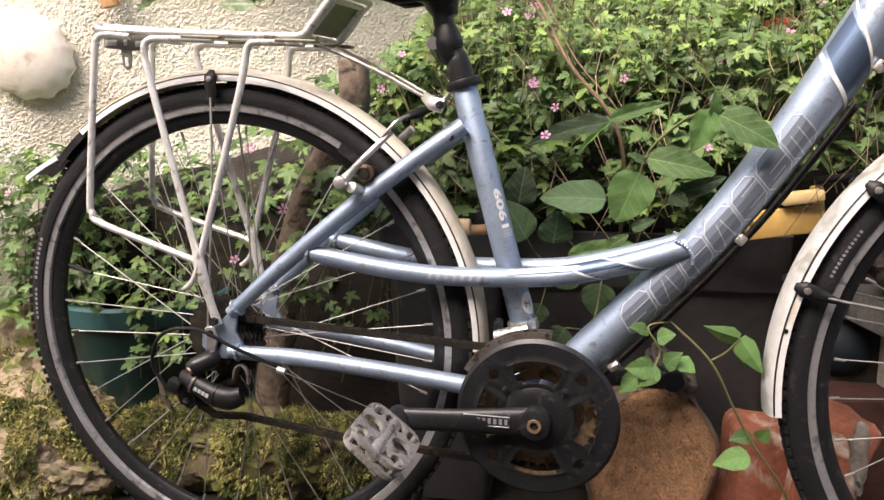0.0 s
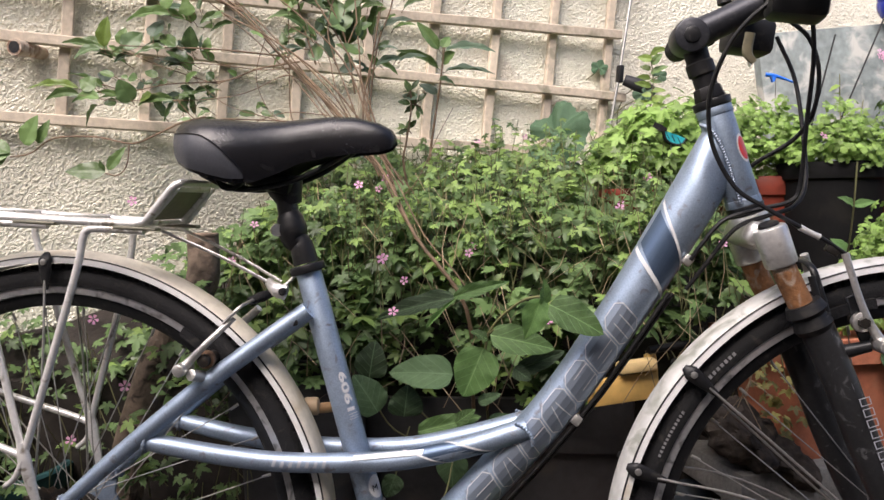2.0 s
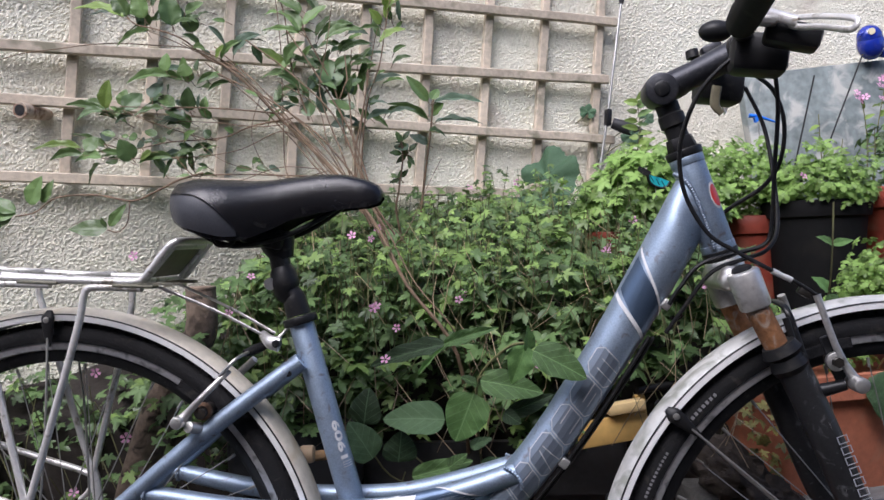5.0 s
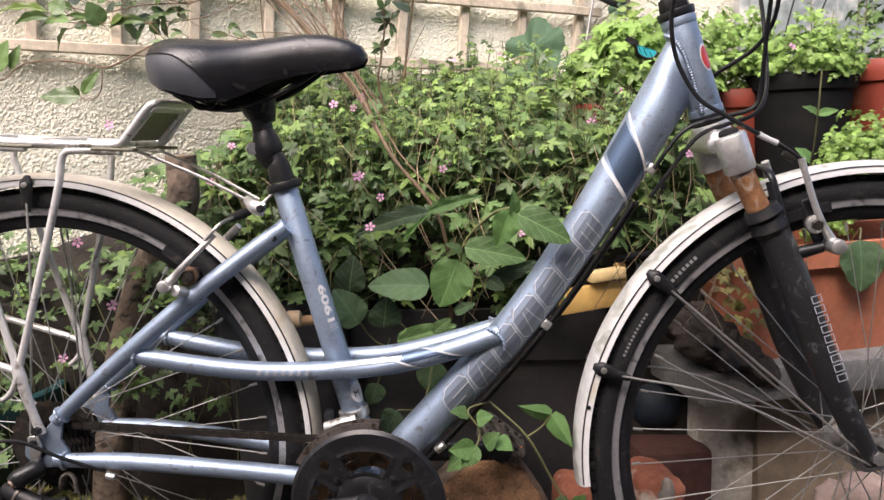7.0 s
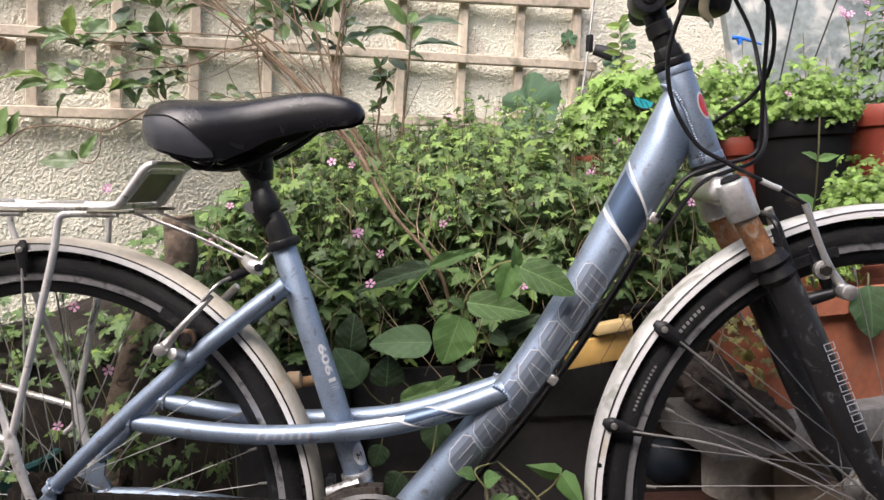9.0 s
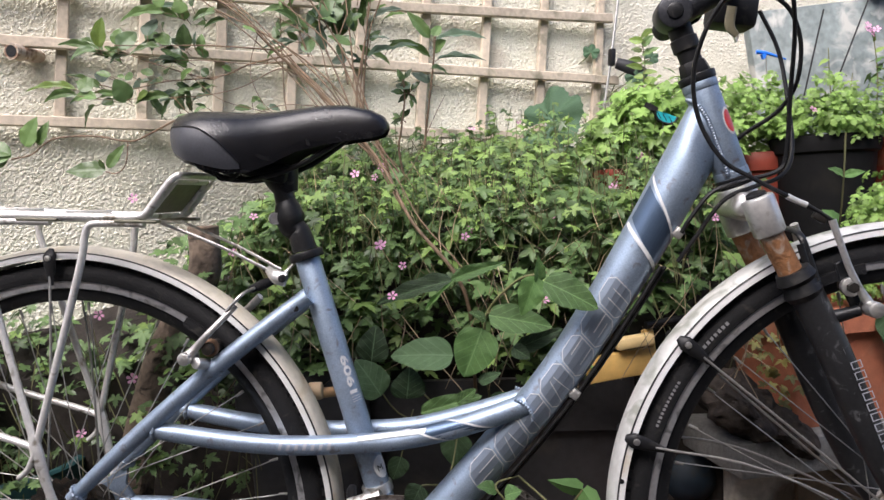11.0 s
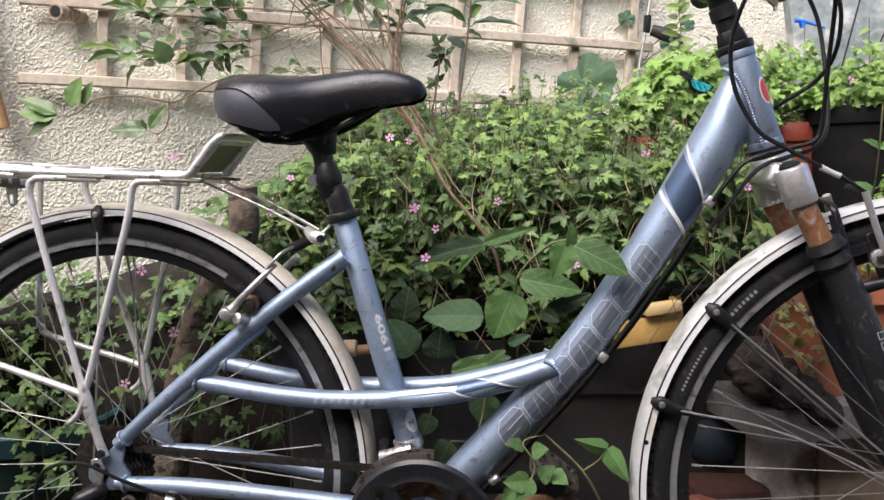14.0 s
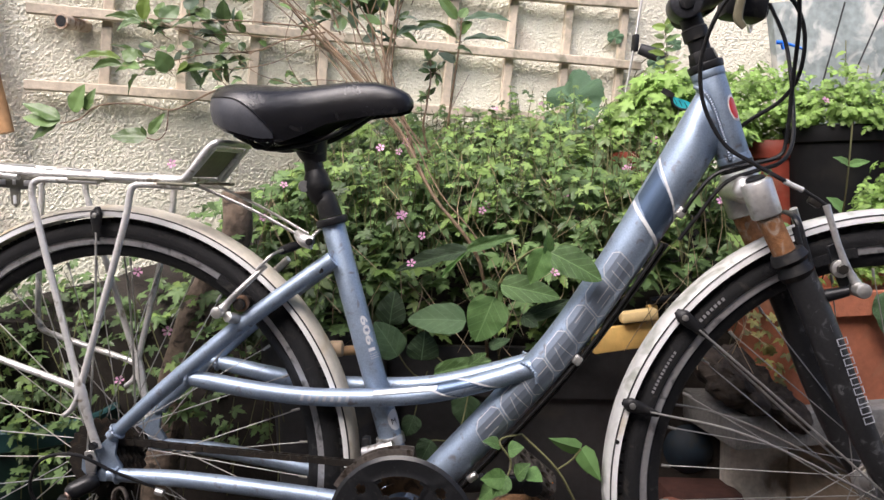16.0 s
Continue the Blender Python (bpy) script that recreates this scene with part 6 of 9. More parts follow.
def trough(name, at, length, depth, height, material, label, taper=0.03, rim=0.03, category="planter"):
    root = thing(name, label, category, at)

    def shell_box(x, y, z0, z1, grow0, grow1, thick):
        bm = bmesh.new()
        def loop(gx_, z):
            pts = []
            cx_, cy_ = x / 2 + gx_, y / 2 + gx_
            r = 0.018
            for sx, sy, a0 in ((1, 1, 0), (-1, 1, 90), (-1, -1, 180), (1, -1, 270)):
                for k in range(4):
                    a = radians(a0 + 30 * k)
                    pts.append(bm.verts.new((sx * (cx_ - r) + r * math.cos(a), sy * (cy_ - r) + r * math.sin(a), z)))
            return pts
        rings_ = [loop(grow0, z0), loop(grow1, z1), loop(grow1 - thick, z1), loop(grow0 - thick, z0 + thick)]
        for a, b in zip(rings_, rings_[1:]):
            for k in range(16):
                bm.faces.new((a[k], a[(k + 1) % 16], b[(k + 1) % 16], b[k]))
        bm.faces.new(rings_[0][::-1])
        bm.faces.new(rings_[-1])
        bmesh.ops.recalc_face_normals(bm, faces=bm.faces)
        return bm
    part("trough_body", shell_box(length, depth, 0, height, -taper, 0.0, 0.010), material, root)
    part("trough_rim", shell_box(length, depth, height - rim, height + 0.003, 0.008, 0.010, 0.016), material, root)
    part("potting_soil", box((length - 0.03, depth - 0.03, 0.05), pose(0, 0, height - 0.045), 0.004), SOIL, root, "dark potting soil")
    return root


def rock(name, at, size, material, label, category, seed, rough=0.25, detail=4, moss=0):
    """A lumpy stone or log: coarse lumps and fine pits; moss tufts on its upper side where asked for."""
    bm = bmesh.new()
    bmesh.ops.create_icosphere(bm, subdivisions=detail, radius=1.0)
    off = Vector((seed * 3.1, seed * 1.7, seed * 0.9))
    mean = (size[0] * size[1] * size[2]) ** (1 / 3)
    for v in bm.verts:
        p = Vector((v.co.x * size[0], v.co.y * size[1], v.co.z * size[2]))
        n = mean * rough * noise.fractal(p * 9 + off, 0.9, 2.0, 5) + 0.010 * abs(noise.noise(p * 42 + off)) + 0.005 * noise.noise(p * 120 + off)
        v.co = p + v.co.normalized() * n
    low = min(v.co.z for v in bm.verts)
    for v in bm.verts:
        v.co.z -= low
    bm.normal_update()
    tufts, shade = [], []
    if moss:
        dice = random.Random(seed)
        faces = [f for f in bm.faces if f.normal.z > -0.35 and f.normal.y < 0.5 and noise.noise(f.calc_center_median() * 16 + off) > -0.12]
        for k in range(moss):
            f = dice.choice(faces)
            c = f.calc_center_median() + Vector((dice.gauss(0, 0.003), dice.gauss(0, 0.003), 0))
            droop = (f.normal * 0.75 + Vector((dice.gauss(0, 0.30), dice.gauss(-0.1, 0.30), -0.55 + dice.gauss(0, 0.3)))).normalized()
            (tufts if noise.noise(c * 26 + off) + dice.gauss(0, 0.16) > -0.06 else shade).append((tuple(c), tuple(droop), dice.uniform(0, 6.28), dice.uniform(0.005, 0.013)))
    ob = tagged(part(name, bm, material, None, at=at), label, category)
    if tufts:
        tagged(scatter("moss", tufts, MOSS_TUFT, MOSS, ob), "soft yellow-green moss cushion", kind="stuff")
        tagged(scatter("moss", shade, MOSS_TUFT, MOSS_DEEP, ob), "darker green moss strands", kind="stuff")
    return ob


def scatter(name, spots, template, material, parent=None):
    """Many leaves as one mesh: spots are rows of place, normal, turn and size."""
    pts, tris = template
    verts, faces = [], []
    for place, normal, turn, size in spots:
        q = Vector(normal).to_track_quat("Z", "Y").to_matrix()
        m = np.array(q) @ np.array(Matrix.Rotation(turn, 3, "Z"))
        w = (pts * size) @ m.T + np.array(place)
        b = len(verts)
        verts.extend(map(tuple, w))
        faces.extend((i + b, j + b, k + b) for i, j, k in tris)
    me = bpy.data.meshes.new(name)
    me.from_pydata(verts, [], faces)
    me.materials.append(material)
    for p in me.polygons:
        p.use_smooth = True
    ob = new(name, me)
    if parent:
        ob.parent = parent
    return ob


MOSS = mat("yellow_green_moss", (0.345, 0.320, 0.115), 0.9, 0, 0.3, 200, 14, per_island=0.9)
MOSS_DEEP = mat("deep_green_moss", (0.120, 0.140, 0.040), 0.9, 0, 0.3, 200, 14, per_island=0.9)
MOSS_TUFT = (np.array([(-0.13, 0.0, -0.1), (0.13, 0.0, -0.1), (0.10, 0.15, 1.0), (0.0, -0.13, -0.1), (0.0, 0.13, -0.1), (-0.2, -0.10, 0.8)]), [(0, 1, 2), (3, 4, 5)])


round_pot("black_plant_pot", (1.194, 0.562, 0.615), 0.092, 0.070, 0.228, POT_BLACK, "black plastic plant pot full of lime-green geranium", 0.030, 0.006)
round_pot("terracotta_plant_pot", (1.400, 0.640, 0.605), 0.115, 0.085, 0.262, TERRA_PLASTIC, "brick-red plant pot with leafy flowering stems", 0.04, 0.006, "red plant pots")
round_pot("terracotta_plant_pot", (1.085, 0.650, 0.605), 0.096, 0.070, 0.215, TERRA_PLASTIC, "brick-red plant pot behind the black one", 0.035, 0.006, "red plant pots")
round_pot("terracotta_plant_pot", (0.830, 0.500, 0.685), 0.070, 0.050, 0.112, TERRA_PLASTIC, "small brick-red pot sunk among lime-green leaves", 0.020, 0.005, "red plant pots")
trough("terracotta_trough", pose(1.283, 0.415, 0.375, 0, 0, 20), 0.660, 0.200, 0.185, TERRACOTTA, "long terracotta window-box planter on a concrete slab", 0.02, 0.035)
for k, (x, y, l, yaw) in enumerate(((1.075, 0.365, 0.400, 17), (1.472, 0.486, 0.400, 16))):
    b = box((l, 0.300, 0.055), bevel=0.006)
    for v in b.verts:
        v.co += 0.003 * noise.noise_vector(v.co * 9 + Vector((k, 0, 0)))
    tagged(part("concrete_slab", b, CONCRETE, None, at=pose(x, y, 0.348, 0, 0, yaw)), "rough grey concrete slab laid on blocks", "slab", "slabs under the planter")
b = box((0.120, 0.20, 0.330), bevel=0.010)
bmesh.ops.subdivide_edges(b, edges=b.edges[:], cuts=3, use_grid_fill=True)
for v in b.verts:
    v.co += 0.008 * noise.noise_vector(v.co * 14)
tagged(part("concrete_block", b, PALE_BLOCK, None, at=pose(0.990, 0.395, 0.158, 0, 0, 9)), "pale mortar-smeared building block under the slab", "block")
b = box((0.30, 0.03, 0.320), bevel=0.004)
tagged(part("board", b, mat("damp_plywood", (0.26, 0.20, 0.14), 0.8, 0, 0.3, 40, 8, bump=0.3, bump_scale=60, dirt=(0.20, 0.17, 0.12), dirt_amount=0.2, dirt_scale=14), None, at=pose(1.195, 0.320, 0.158, -4, 0, 8)), "damp brown board leaning under the slab", "board")
rock("weathered_log", pose(0.936, 0.215, 0.372, 0, 32, -12), (0.086, 0.052, 0.032), mat("dark_split_wood", (0.046, 0.035, 0.027), 0.9, 0, 0.45, 90, 22, bump=1.0, bump_scale=80, dirt=(0.025, 0.019, 0.015), dirt_amount=0.3, dirt_scale=40), "dark weathered chunk of wood on the slab", "log", 2, 0.6, 5)
tagged(part("blue_ball", ball((0, 0, 0), 0.050, (1, 1, 1.0), u=36, v=22), mat("dull_navy_plastic", (0.007, 0.017, 0.028), 0.65, 0, 0.25, 60, 14, dirt=(0.016, 0.020, 0.022), dirt_amount=0.25, dirt_scale=30), None, at=pose(0.884, 0.350, 0.266)), "dull navy-blue round float lying under the slab", "float")
b = box((0.125, 0.12, 0.218), bevel=0.01)
tagged(part("support_block", b, mat("dark_red_block", (0.075, 0.030, 0.022), 0.9, 0, 0.25, 60, 9, bump=0.5, bump_scale=90), None, at=pose(0.895, 0.300, 0.108, 0, 0, 12)), "dark red block under the blue float", "block")
rock("stone_chip", pose(0.864, 0.100, 0.130, 6, -5, 10), (0.011, 0.008, 0.056), mat("grey_chip_stone", (0.26, 0.235, 0.205), 0.9, 0, 0.3, 120, 20, bump=0.6, bump_scale=140), "upright knobbly grey stone chip among the bricks", "stone", 4, 0.3, 3)

# bricks and stones near the ground
for k, (x, y, z, yaw, tilt) in enumerate(((0.770, 0.200, 0.095, 24, -12), (0.825, 0.140, 0.120, 8, 12))):
    b = box((0.150, 0.105, 0.190) if k == 0 else (0.075, 0.10, 0.240), bevel=0.022, segments=3)
    bmesh.ops.subdivide_edges(b, edges=[e for e in b.edges if e.calc_length() > 0.03], cuts=4, use_grid_fill=True)
    for v in b.verts:
        v.co += 0.010 * noise.noise_vector(v.co * 16 + Vector((k * 3, 0, 0))) + 0.003 * noise.noise_vector(v.co * 70)
    tagged(part("brick", b, BRICK, None, at=pose(x, y, z, 0, tilt if k else 6, yaw)), "worn old red brick standing on the soil" if k else "broken old red brick with pale mortar", "brick", "old bricks")
rock("field_stone", pose(1.180, 0.170, 0.0), (0.095, 0.06, 0.098), mat("pale_pinkish_stone", (0.36, 0.27, 0.23), 0.9, 0, 0.2, 70, 8, bump=0.6, bump_scale=90), "pale rounded field stone beside the front wheel", "stone", 5, 0.25)
# sawn log lying with its cut end outwards, below the crank
LOG_TURN = pose(0.588, 0.165, 0.122, -16, 0, 6) @ Matrix.Diagonal((0.95, 1, 1.18, 1))
face_bm, bark_bm = bmesh.new(), bmesh.new()
N, RINGS = 72, 18


def log_edge(a):
    return 0.098 * (1 + 0.05 * math.sin(2 * a + 0.4) + 0.02 * math.sin(5 * a) + 0.03 * noise.noise(Vector((math.cos(a) * 2.5, math.sin(a) * 2.5, 7))))


loops = []
for i in range(1, RINGS + 1):
    f = i / RINGS
    loops.append([])
    for k in range(N):
        a = 2 * math.pi * k / N
        r = log_edge(a) * f
        crack = 0.003 * noise.noise(Vector(((r * math.cos(a) + r * math.sin(a)) * 22, (r * math.cos(a) - r * math.sin(a)) * 110, 3))) + 0.002 * noise.noise(Vector((r * math.cos(a) * 90, r * math.sin(a) * 90, 1)))
        loops[-1].append(face_bm.verts.new((r * math.cos(a), -0.045 + crack + 0.014 * max(0.0, f - 0.86) / 0.14, r * math.sin(a))))
mid = face_bm.verts.new((0, -0.044, 0))
for k in range(N):
    j = (k + 1) % N
    face_bm.faces.new((mid, loops[0][j], loops[0][k]))
    for a, b in zip(loops, loops[1:]):
        face_bm.faces.new((a[k], a[j], b[j], b[k]))
rows = []
for i in range(14):
    y = -0.036 + 0.016 * i
    rows.append([])
    for k in range(N):
        a = 2 * math.pi * k / N
        ridge = 0.006 * abs(noise.noise(Vector((math.cos(a) * 9, math.sin(a) * 9, y * 12)))) + (0.004 if i else -0.004)
        r = log_edge(a) * 1.01 + ridge
        rows[-1].append(bark_bm.verts.new((r * math.cos(a), y + 0.004 * noise.noise(Vector((k * 0.8, 2, 0))), r * math.sin(a))))
for a, b in zip(rows, rows[1:]):
    for k in range(N):
        bark_bm.faces.new((a[k], a[(k + 1) % N], b[(k + 1) % N], b[k]))
for m_ in (face_bm, bark_bm):
    bmesh.ops.recalc_face_normals(m_, faces=m_.faces)
log_end = thing("sawn_log", "sawn log lying with its brown cut end outwards", "log", LOG_TURN)
part("cut_face", face_bm, mat("rough_sawn_end_grain", (0.37, 0.205, 0.105), 0.9, 0, 0.30, 260, 60, bump=1.0, bump_scale=240, dirt=(0.10, 0.055, 0.030), dirt_amount=0.02, dirt_scale=130), log_end, "rough brown end grain")
part("bark", bark_bm, BARK, log_end, "dark rough bark")
crate = thing("ochre_crate", "corner of an ochre-yellow painted wooden crate over the planter", "crate", pose(0.765, 0.185, 0.470, 0, -6, 14))
part("side_board", box((0.110, 0.012, 0.040), pose(0.000, 0.006, 0.024), 0.003), OCHRE, crate)
part("top_rail", box((0.060, 0.022, 0.018), pose(0.022, -0.002, 0.058), 0.005), mat("pale_worn_ochre_wood", (0.70, 0.52, 0.25), 0.6, 0, 0.14, 60, 9, bump=0.15, bump_scale=120), crate, "paler worn top rail")
part("corner_post", box((0.016, 0.016, 0.075), pose(0.050, 0.012, 0.032), 0.003), OCHRE, crate)
tagged(part("black_rail", tube([(0.800, 0.195, 0.552), (0.86, 0.215, 0.558), (0.95, 0.240, 0.560)], 0.006, 10, 3), BLACK, None), "thin black rail resting on the ochre crate", "rail")
peg = thing("hand_tool", "pale turned wooden tool handle with a rounded end", "tool handle", pose(0.345, 0.090, 0.470))
part("handle_shaft", tube([(-0.035, -0.035, 0.021), (0.0, -0.02, 0.020), (0.025, 0.03, 0.016)], 0.0075, 12, 3), mat("varnished_pale_wood", (0.46, 0.27, 0.12), 0.45, 0, 0.15, 60, 20), peg)
part("handle_knob", cyl((-0.030, -0.040, 0.026), (-0.010, -0.038, 0.026), 0.0125, seg=16, bevel=0.003), mat("bare_pale_wood", (0.55, 0.40, 0.25), 0.6, 0, 0.12, 60, 20), peg, "paler knob at the end")
trough("dark_planter", pose(0.570, 0.370, 0.0, 0, 0, 2), 0.420, 0.200, 0.455, TUB_GREY, "dark grey plastic planter tub under broad leaves", 0.02, 0.085)
trough("grey_storage_tub", pose(0.255, 0.250, 0.0, 0, 0, 6), 0.190, 0.150, 0.500, TUB_GREY, "dark grey plastic tub behind the rear wheel", 0.022, 0.10, "tub")
tubg = thing("green_tub", "dark green plastic tub with a teal rim", "tub", pose(-0.335, 0.260, 0.0))
part("tub_wall", turned([(0.120, 0.0), (0.150, 0.300), (0.144, 0.300), (0.114, 0.006), (0.004, 0.006), (0.004, 0.0)], 56), TUB_GREEN, tubg)
part("tub_rim", turned([(0.150, 0.285), (0.160, 0.290), (0.162, 0.322), (0.157, 0.326), (0.148, 0.326), (0.144, 0.290)], 56), TUB_RIM, tubg, "teal rim of the tub")
rock("mossy_boulder", pose(-0.440, 0.170, -0.03, 0, 6, 20), (0.150, 0.11, 0.115), STONE, "tan boulder patched with yellow-green moss", "stone", 1, 0.35, 5, 5200)
rock("mossy_boulder", pose(-0.545, 0.085, -0.05, 0, 0, 14), (0.125, 0.055, 0.115), mat("pinkish_tan_stone", (0.36, 0.25, 0.18), 0.9, 0, 0.28, 60, 10, bump=0.9, bump_scale=120, dirt=(0.12, 0.10, 0.05), dirt_amount=0.22, dirt_scale=20), "broken pinkish tan boulder with a little moss", "stone", 12, 0.4, 5, 250)
rock("mossy_boulder", pose(-0.600, 0.240, -0.02, 0, 0, -20), (0.120, 0.10, 0.150), STONE, "tan boulder with bare broken face and moss", "stone", 7, 0.35, 5, 1200)
rock("mossy_log", pose(-0.150, 0.170, -0.035, 0, 4, -6), (0.235, 0.085, 0.085), MOSSY, "fallen log wrapped in yellow-green moss", "log", 3, 0.35, 5, 17000)
rock("mossy_log", pose(0.080, 0.200, -0.03, 0, -2, 8), (0.130, 0.070, 0.070), MOSSY, "short mossy log end in the shade", "log", 9, 0.35, 5, 5000)
rock("mossy_boulder", pose(-0.455, 0.055, -0.06, 0, 4, 8), (0.175, 0.060, 0.100), STONE, "low tan boulder thick with yellow-green moss", "stone", 15, 0.35, 5, 13000)
# upright stump behind the rear wheel
bm = tube([(-0.075, 0.200, 0.0), (-0.040, 0.185, 0.22), (0.000, 0.170, 0.39), (0.045, 0.160, 0.510), (0.100, 0.152, 0.615), (0.132, 0.150, 0.660), (0.134, 0.150, 0.728)], [0.032, 0.030, 0.027, 0.025, 0.023], 28, 6)
for v in bm.verts:
    a = math.atan2(v.co.y - 0.11, v.co.x - 0.1)
    v.co += 0.005 * noise.noise(Vector((math.cos(a) * 9, math.sin(a) * 9, v.co.z * 3))) * Vector((math.cos(a), math.sin(a), 0))
stake = thing("wooden_stake", "thick weathered brown stake leaning behind the rear wheel", "stake")
part("shaft", bm, mat("brown_split_stake", (0.170, 0.128, 0.096), 0.9, 0, 0.45, 70, 20, bump=1.0, bump_scale=90, dirt=(0.03, 0.022, 0.016), dirt_amount=0.2, dirt_scale=40), stake)
part("cut_top", cyl((0.1340, 0.150, 0.725), (0.1340, 0.150, 0.731), 0.0235, seg=24, bevel=0.002), BARK, stake, "weathered cut top of the stake")

# pale slab with the blue bird on it
b = box((0.70, 0.035, 0.52), bevel=0.004)
tagged(part("leaning_slab", b, SLAB, None, at=pose(1.553, 1.085, 0.955, -6, -5, 10)), "grey-green painted slab with pale flaked patches", "slab")
b = box((0.55, 0.10, 0.73), bevel=0.01)
tagged(part("slab_plinth", b, CONCRETE, None, at=pose(1.60, 1.110, 0.352, 0, 0, 10)), "rough concrete plinth under the painted slab", "plinth")
bm = bmesh.new()
ball((0, 0, 0.040), 0.034, (0.98, 0.9, 1.15), bm, 28, 18)
ball((-0.003, -0.003, 0.058), 0.0305, (1, 0.95, 0.98), bm, 26, 16)
tube([(0.024, 0, 0.016), (0.040, 0, 0.008), (0.048, 0, 0.004)], [0.012, 0.008, 0.005], 12, 3, bm)
tube([(-0.026, -0.014, 0.068), (-0.038, -0.018, 0.062)], [0.006, 0.001], 8, 0, bm)
patch = len(bm.faces)
cyl((-0.012, -0.0295, 0.066), (-0.013, -0.0330, 0.066), 0.0085, 0.0080, 18, bm)
bird = part("bird_ornament", bm, BLUE_GLAZE, None, at=pose(1.516, 1.064, 1.210, 0, -5, 8))
bird.data.materials.append(mat("cream_glaze", (0.72, 0.66, 0.45), 0.25, 0, 0.08, 60, 9, coat=0.4))
for p in bird.data.polygons[patch:]:
    p.material_index = 1
tagged(bird, "cobalt-blue glazed ceramic bird with a cream eye on the slab", "ornament")
tagged(part("grey_post", box((0.05, 0.05, 1.25), bevel=0.006), WOOD_GREY, None, at=pose(1.585, 0.760, 0.62, 0, 3, 12)), "grey weathered wooden post among the pots", "post")
for (x0, y0, z0), (x1, y1, z1) in (((1.215, 0.75, 0.78), (1.365, 0.75, 1.160)), ((1.185, 0.75, 0.78), (1.265, 0.75, 1.120))):
    tagged(part("garden_cane", tube([(x0, y0, z0), (x1, y1, z1)], 0.0018, 8), BLACK, None), "thin dark garden cane leaning out of a pot", "cane", "garden canes")
# small coloured garden picks
PICK_BLUE = mat("bright_blue_plastic", (0.02, 0.16, 0.70), 0.35, 0, 0.1, 60, 9)
PICK_TEAL = mat("turquoise_plastic", (0.02, 0.36, 0.42), 0.35, 0, 0.15, 60, 9)
dragonfly = thing("dragonfly_pick", "bright blue plastic dragonfly on a thin wire", "garden pick", pose(1.155, 0.780, 0.80))
part("body", tube([(-0.020, 0, 0.245), (0.0, 0, 0.242), (0.042, 0, 0.226)], [0.0048, 0.0040, 0.0018], 10, 4), PICK_BLUE, dragonfly)
for s in (-1, 1):
    part("wing", plate([(-0.010, 0.240), (-0.007, 0.230), (-0.003, 0.229), (0.000, 0.240)], s * 0.006 - 0.001, s * 0.006 + 0.001), PICK_BLUE, dragonfly)
part("wire", tube([(0.0, 0, 0.0), (0.001, 0, 0.240)], 0.0012, 6), STEEL, dragonfly)
butterfly = thing("butterfly_pick", "turquoise and black plastic butterfly among lime-green leaves", "garden pick", pose(0.880, 0.470, 0.80))
part("body", tube([(-0.022, 0, 0.104), (0.0, 0, 0.094), (0.022, 0, 0.086)], 0.0028, 8, 3), BLACK, butterfly)
for s, k in ((-1, 1.0), (1, 0.85)):
    part("wing", plate([(-0.014, 0.100), (-0.008, 0.084), (0.006, 0.076), (0.018, 0.077), (0.024, 0.086), (0.006, 0.094)], s * 0.006 - 0.0008, s * 0.006 + 0.0008), PICK_TEAL, butterfly)
    edge = [(-0.014, 0.100), (-0.009, 0.084), (0.006, 0.0755), (0.019, 0.0765), (0.0255, 0.086)]
    part("wing_edge", tube([(x, s * 0.006, z) for x, z in edge], 0.0021, 8, 3), BLACK, butterfly)
    for x, z in ((-0.006, 0.091), (0.004, 0.086), (0.014, 0.082)):
        part("wing_vein", tube([(x - 0.004, s * 0.0072, z + 0.006), (x + 0.002, s * 0.0072, z - 0.006)], 0.0007, 6), BLACK, butterfly)
part("fore_wing", plate([(-0.020, 0.112), (-0.030, 0.116), (-0.034, 0.108), (-0.022, 0.100), (-0.010, 0.099), (-0.008, 0.104)], -0.009, -0.0075), BLACK, butterfly, "black fore wing")
part("wire", tube([(0.002, 0, -0.06), (0.0, 0, 0.092)], 0.0012, 6), STEEL, butterfly)

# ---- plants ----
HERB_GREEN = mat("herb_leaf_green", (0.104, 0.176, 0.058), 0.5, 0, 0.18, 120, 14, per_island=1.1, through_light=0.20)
# paler tone: partly leaf variety, partly light on the tops put into the colour
HERB_LIGHT = mat("pale_lit_herb_leaf_green", (0.205, 0.315, 0.084), 0.48, 0, 0.17, 120, 14, per_island=0.9, through_light=0.28)
LIME = mat("lime_geranium_leaf", (0.225, 0.362, 0.088), 0.5, 0, 0.18, 120, 14, per_island=0.9, through_light=0.32)
BROAD = mat("broad_green_leaf", (0.072, 0.142, 0.040), 0.42, 0, 0.22, 40, 9, bump=0.7, bump_scale=45, per_object=0.5, through_light=0.15, veins=0.9, spec=0.45)
BROAD_DARK = mat("dull_dark_green_leaf", (0.050, 0.094, 0.040), 0.55, 0, 0.24, 40, 9, bump=0.7, bump_scale=45, per_object=0.5, through_light=0.10, veins=0.7, spec=0.4)
BROAD_LIGHT = mat("pale_green_leaf", (0.112, 0.222, 0.066), 0.52, 0, 0.2, 40, 9, bump=0.5, bump_scale=45, per_object=0.7, through_light=0.2, veins=0.35, spec=0.4)
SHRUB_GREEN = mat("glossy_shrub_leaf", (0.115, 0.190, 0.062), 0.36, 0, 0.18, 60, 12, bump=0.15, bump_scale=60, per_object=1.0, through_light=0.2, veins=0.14)
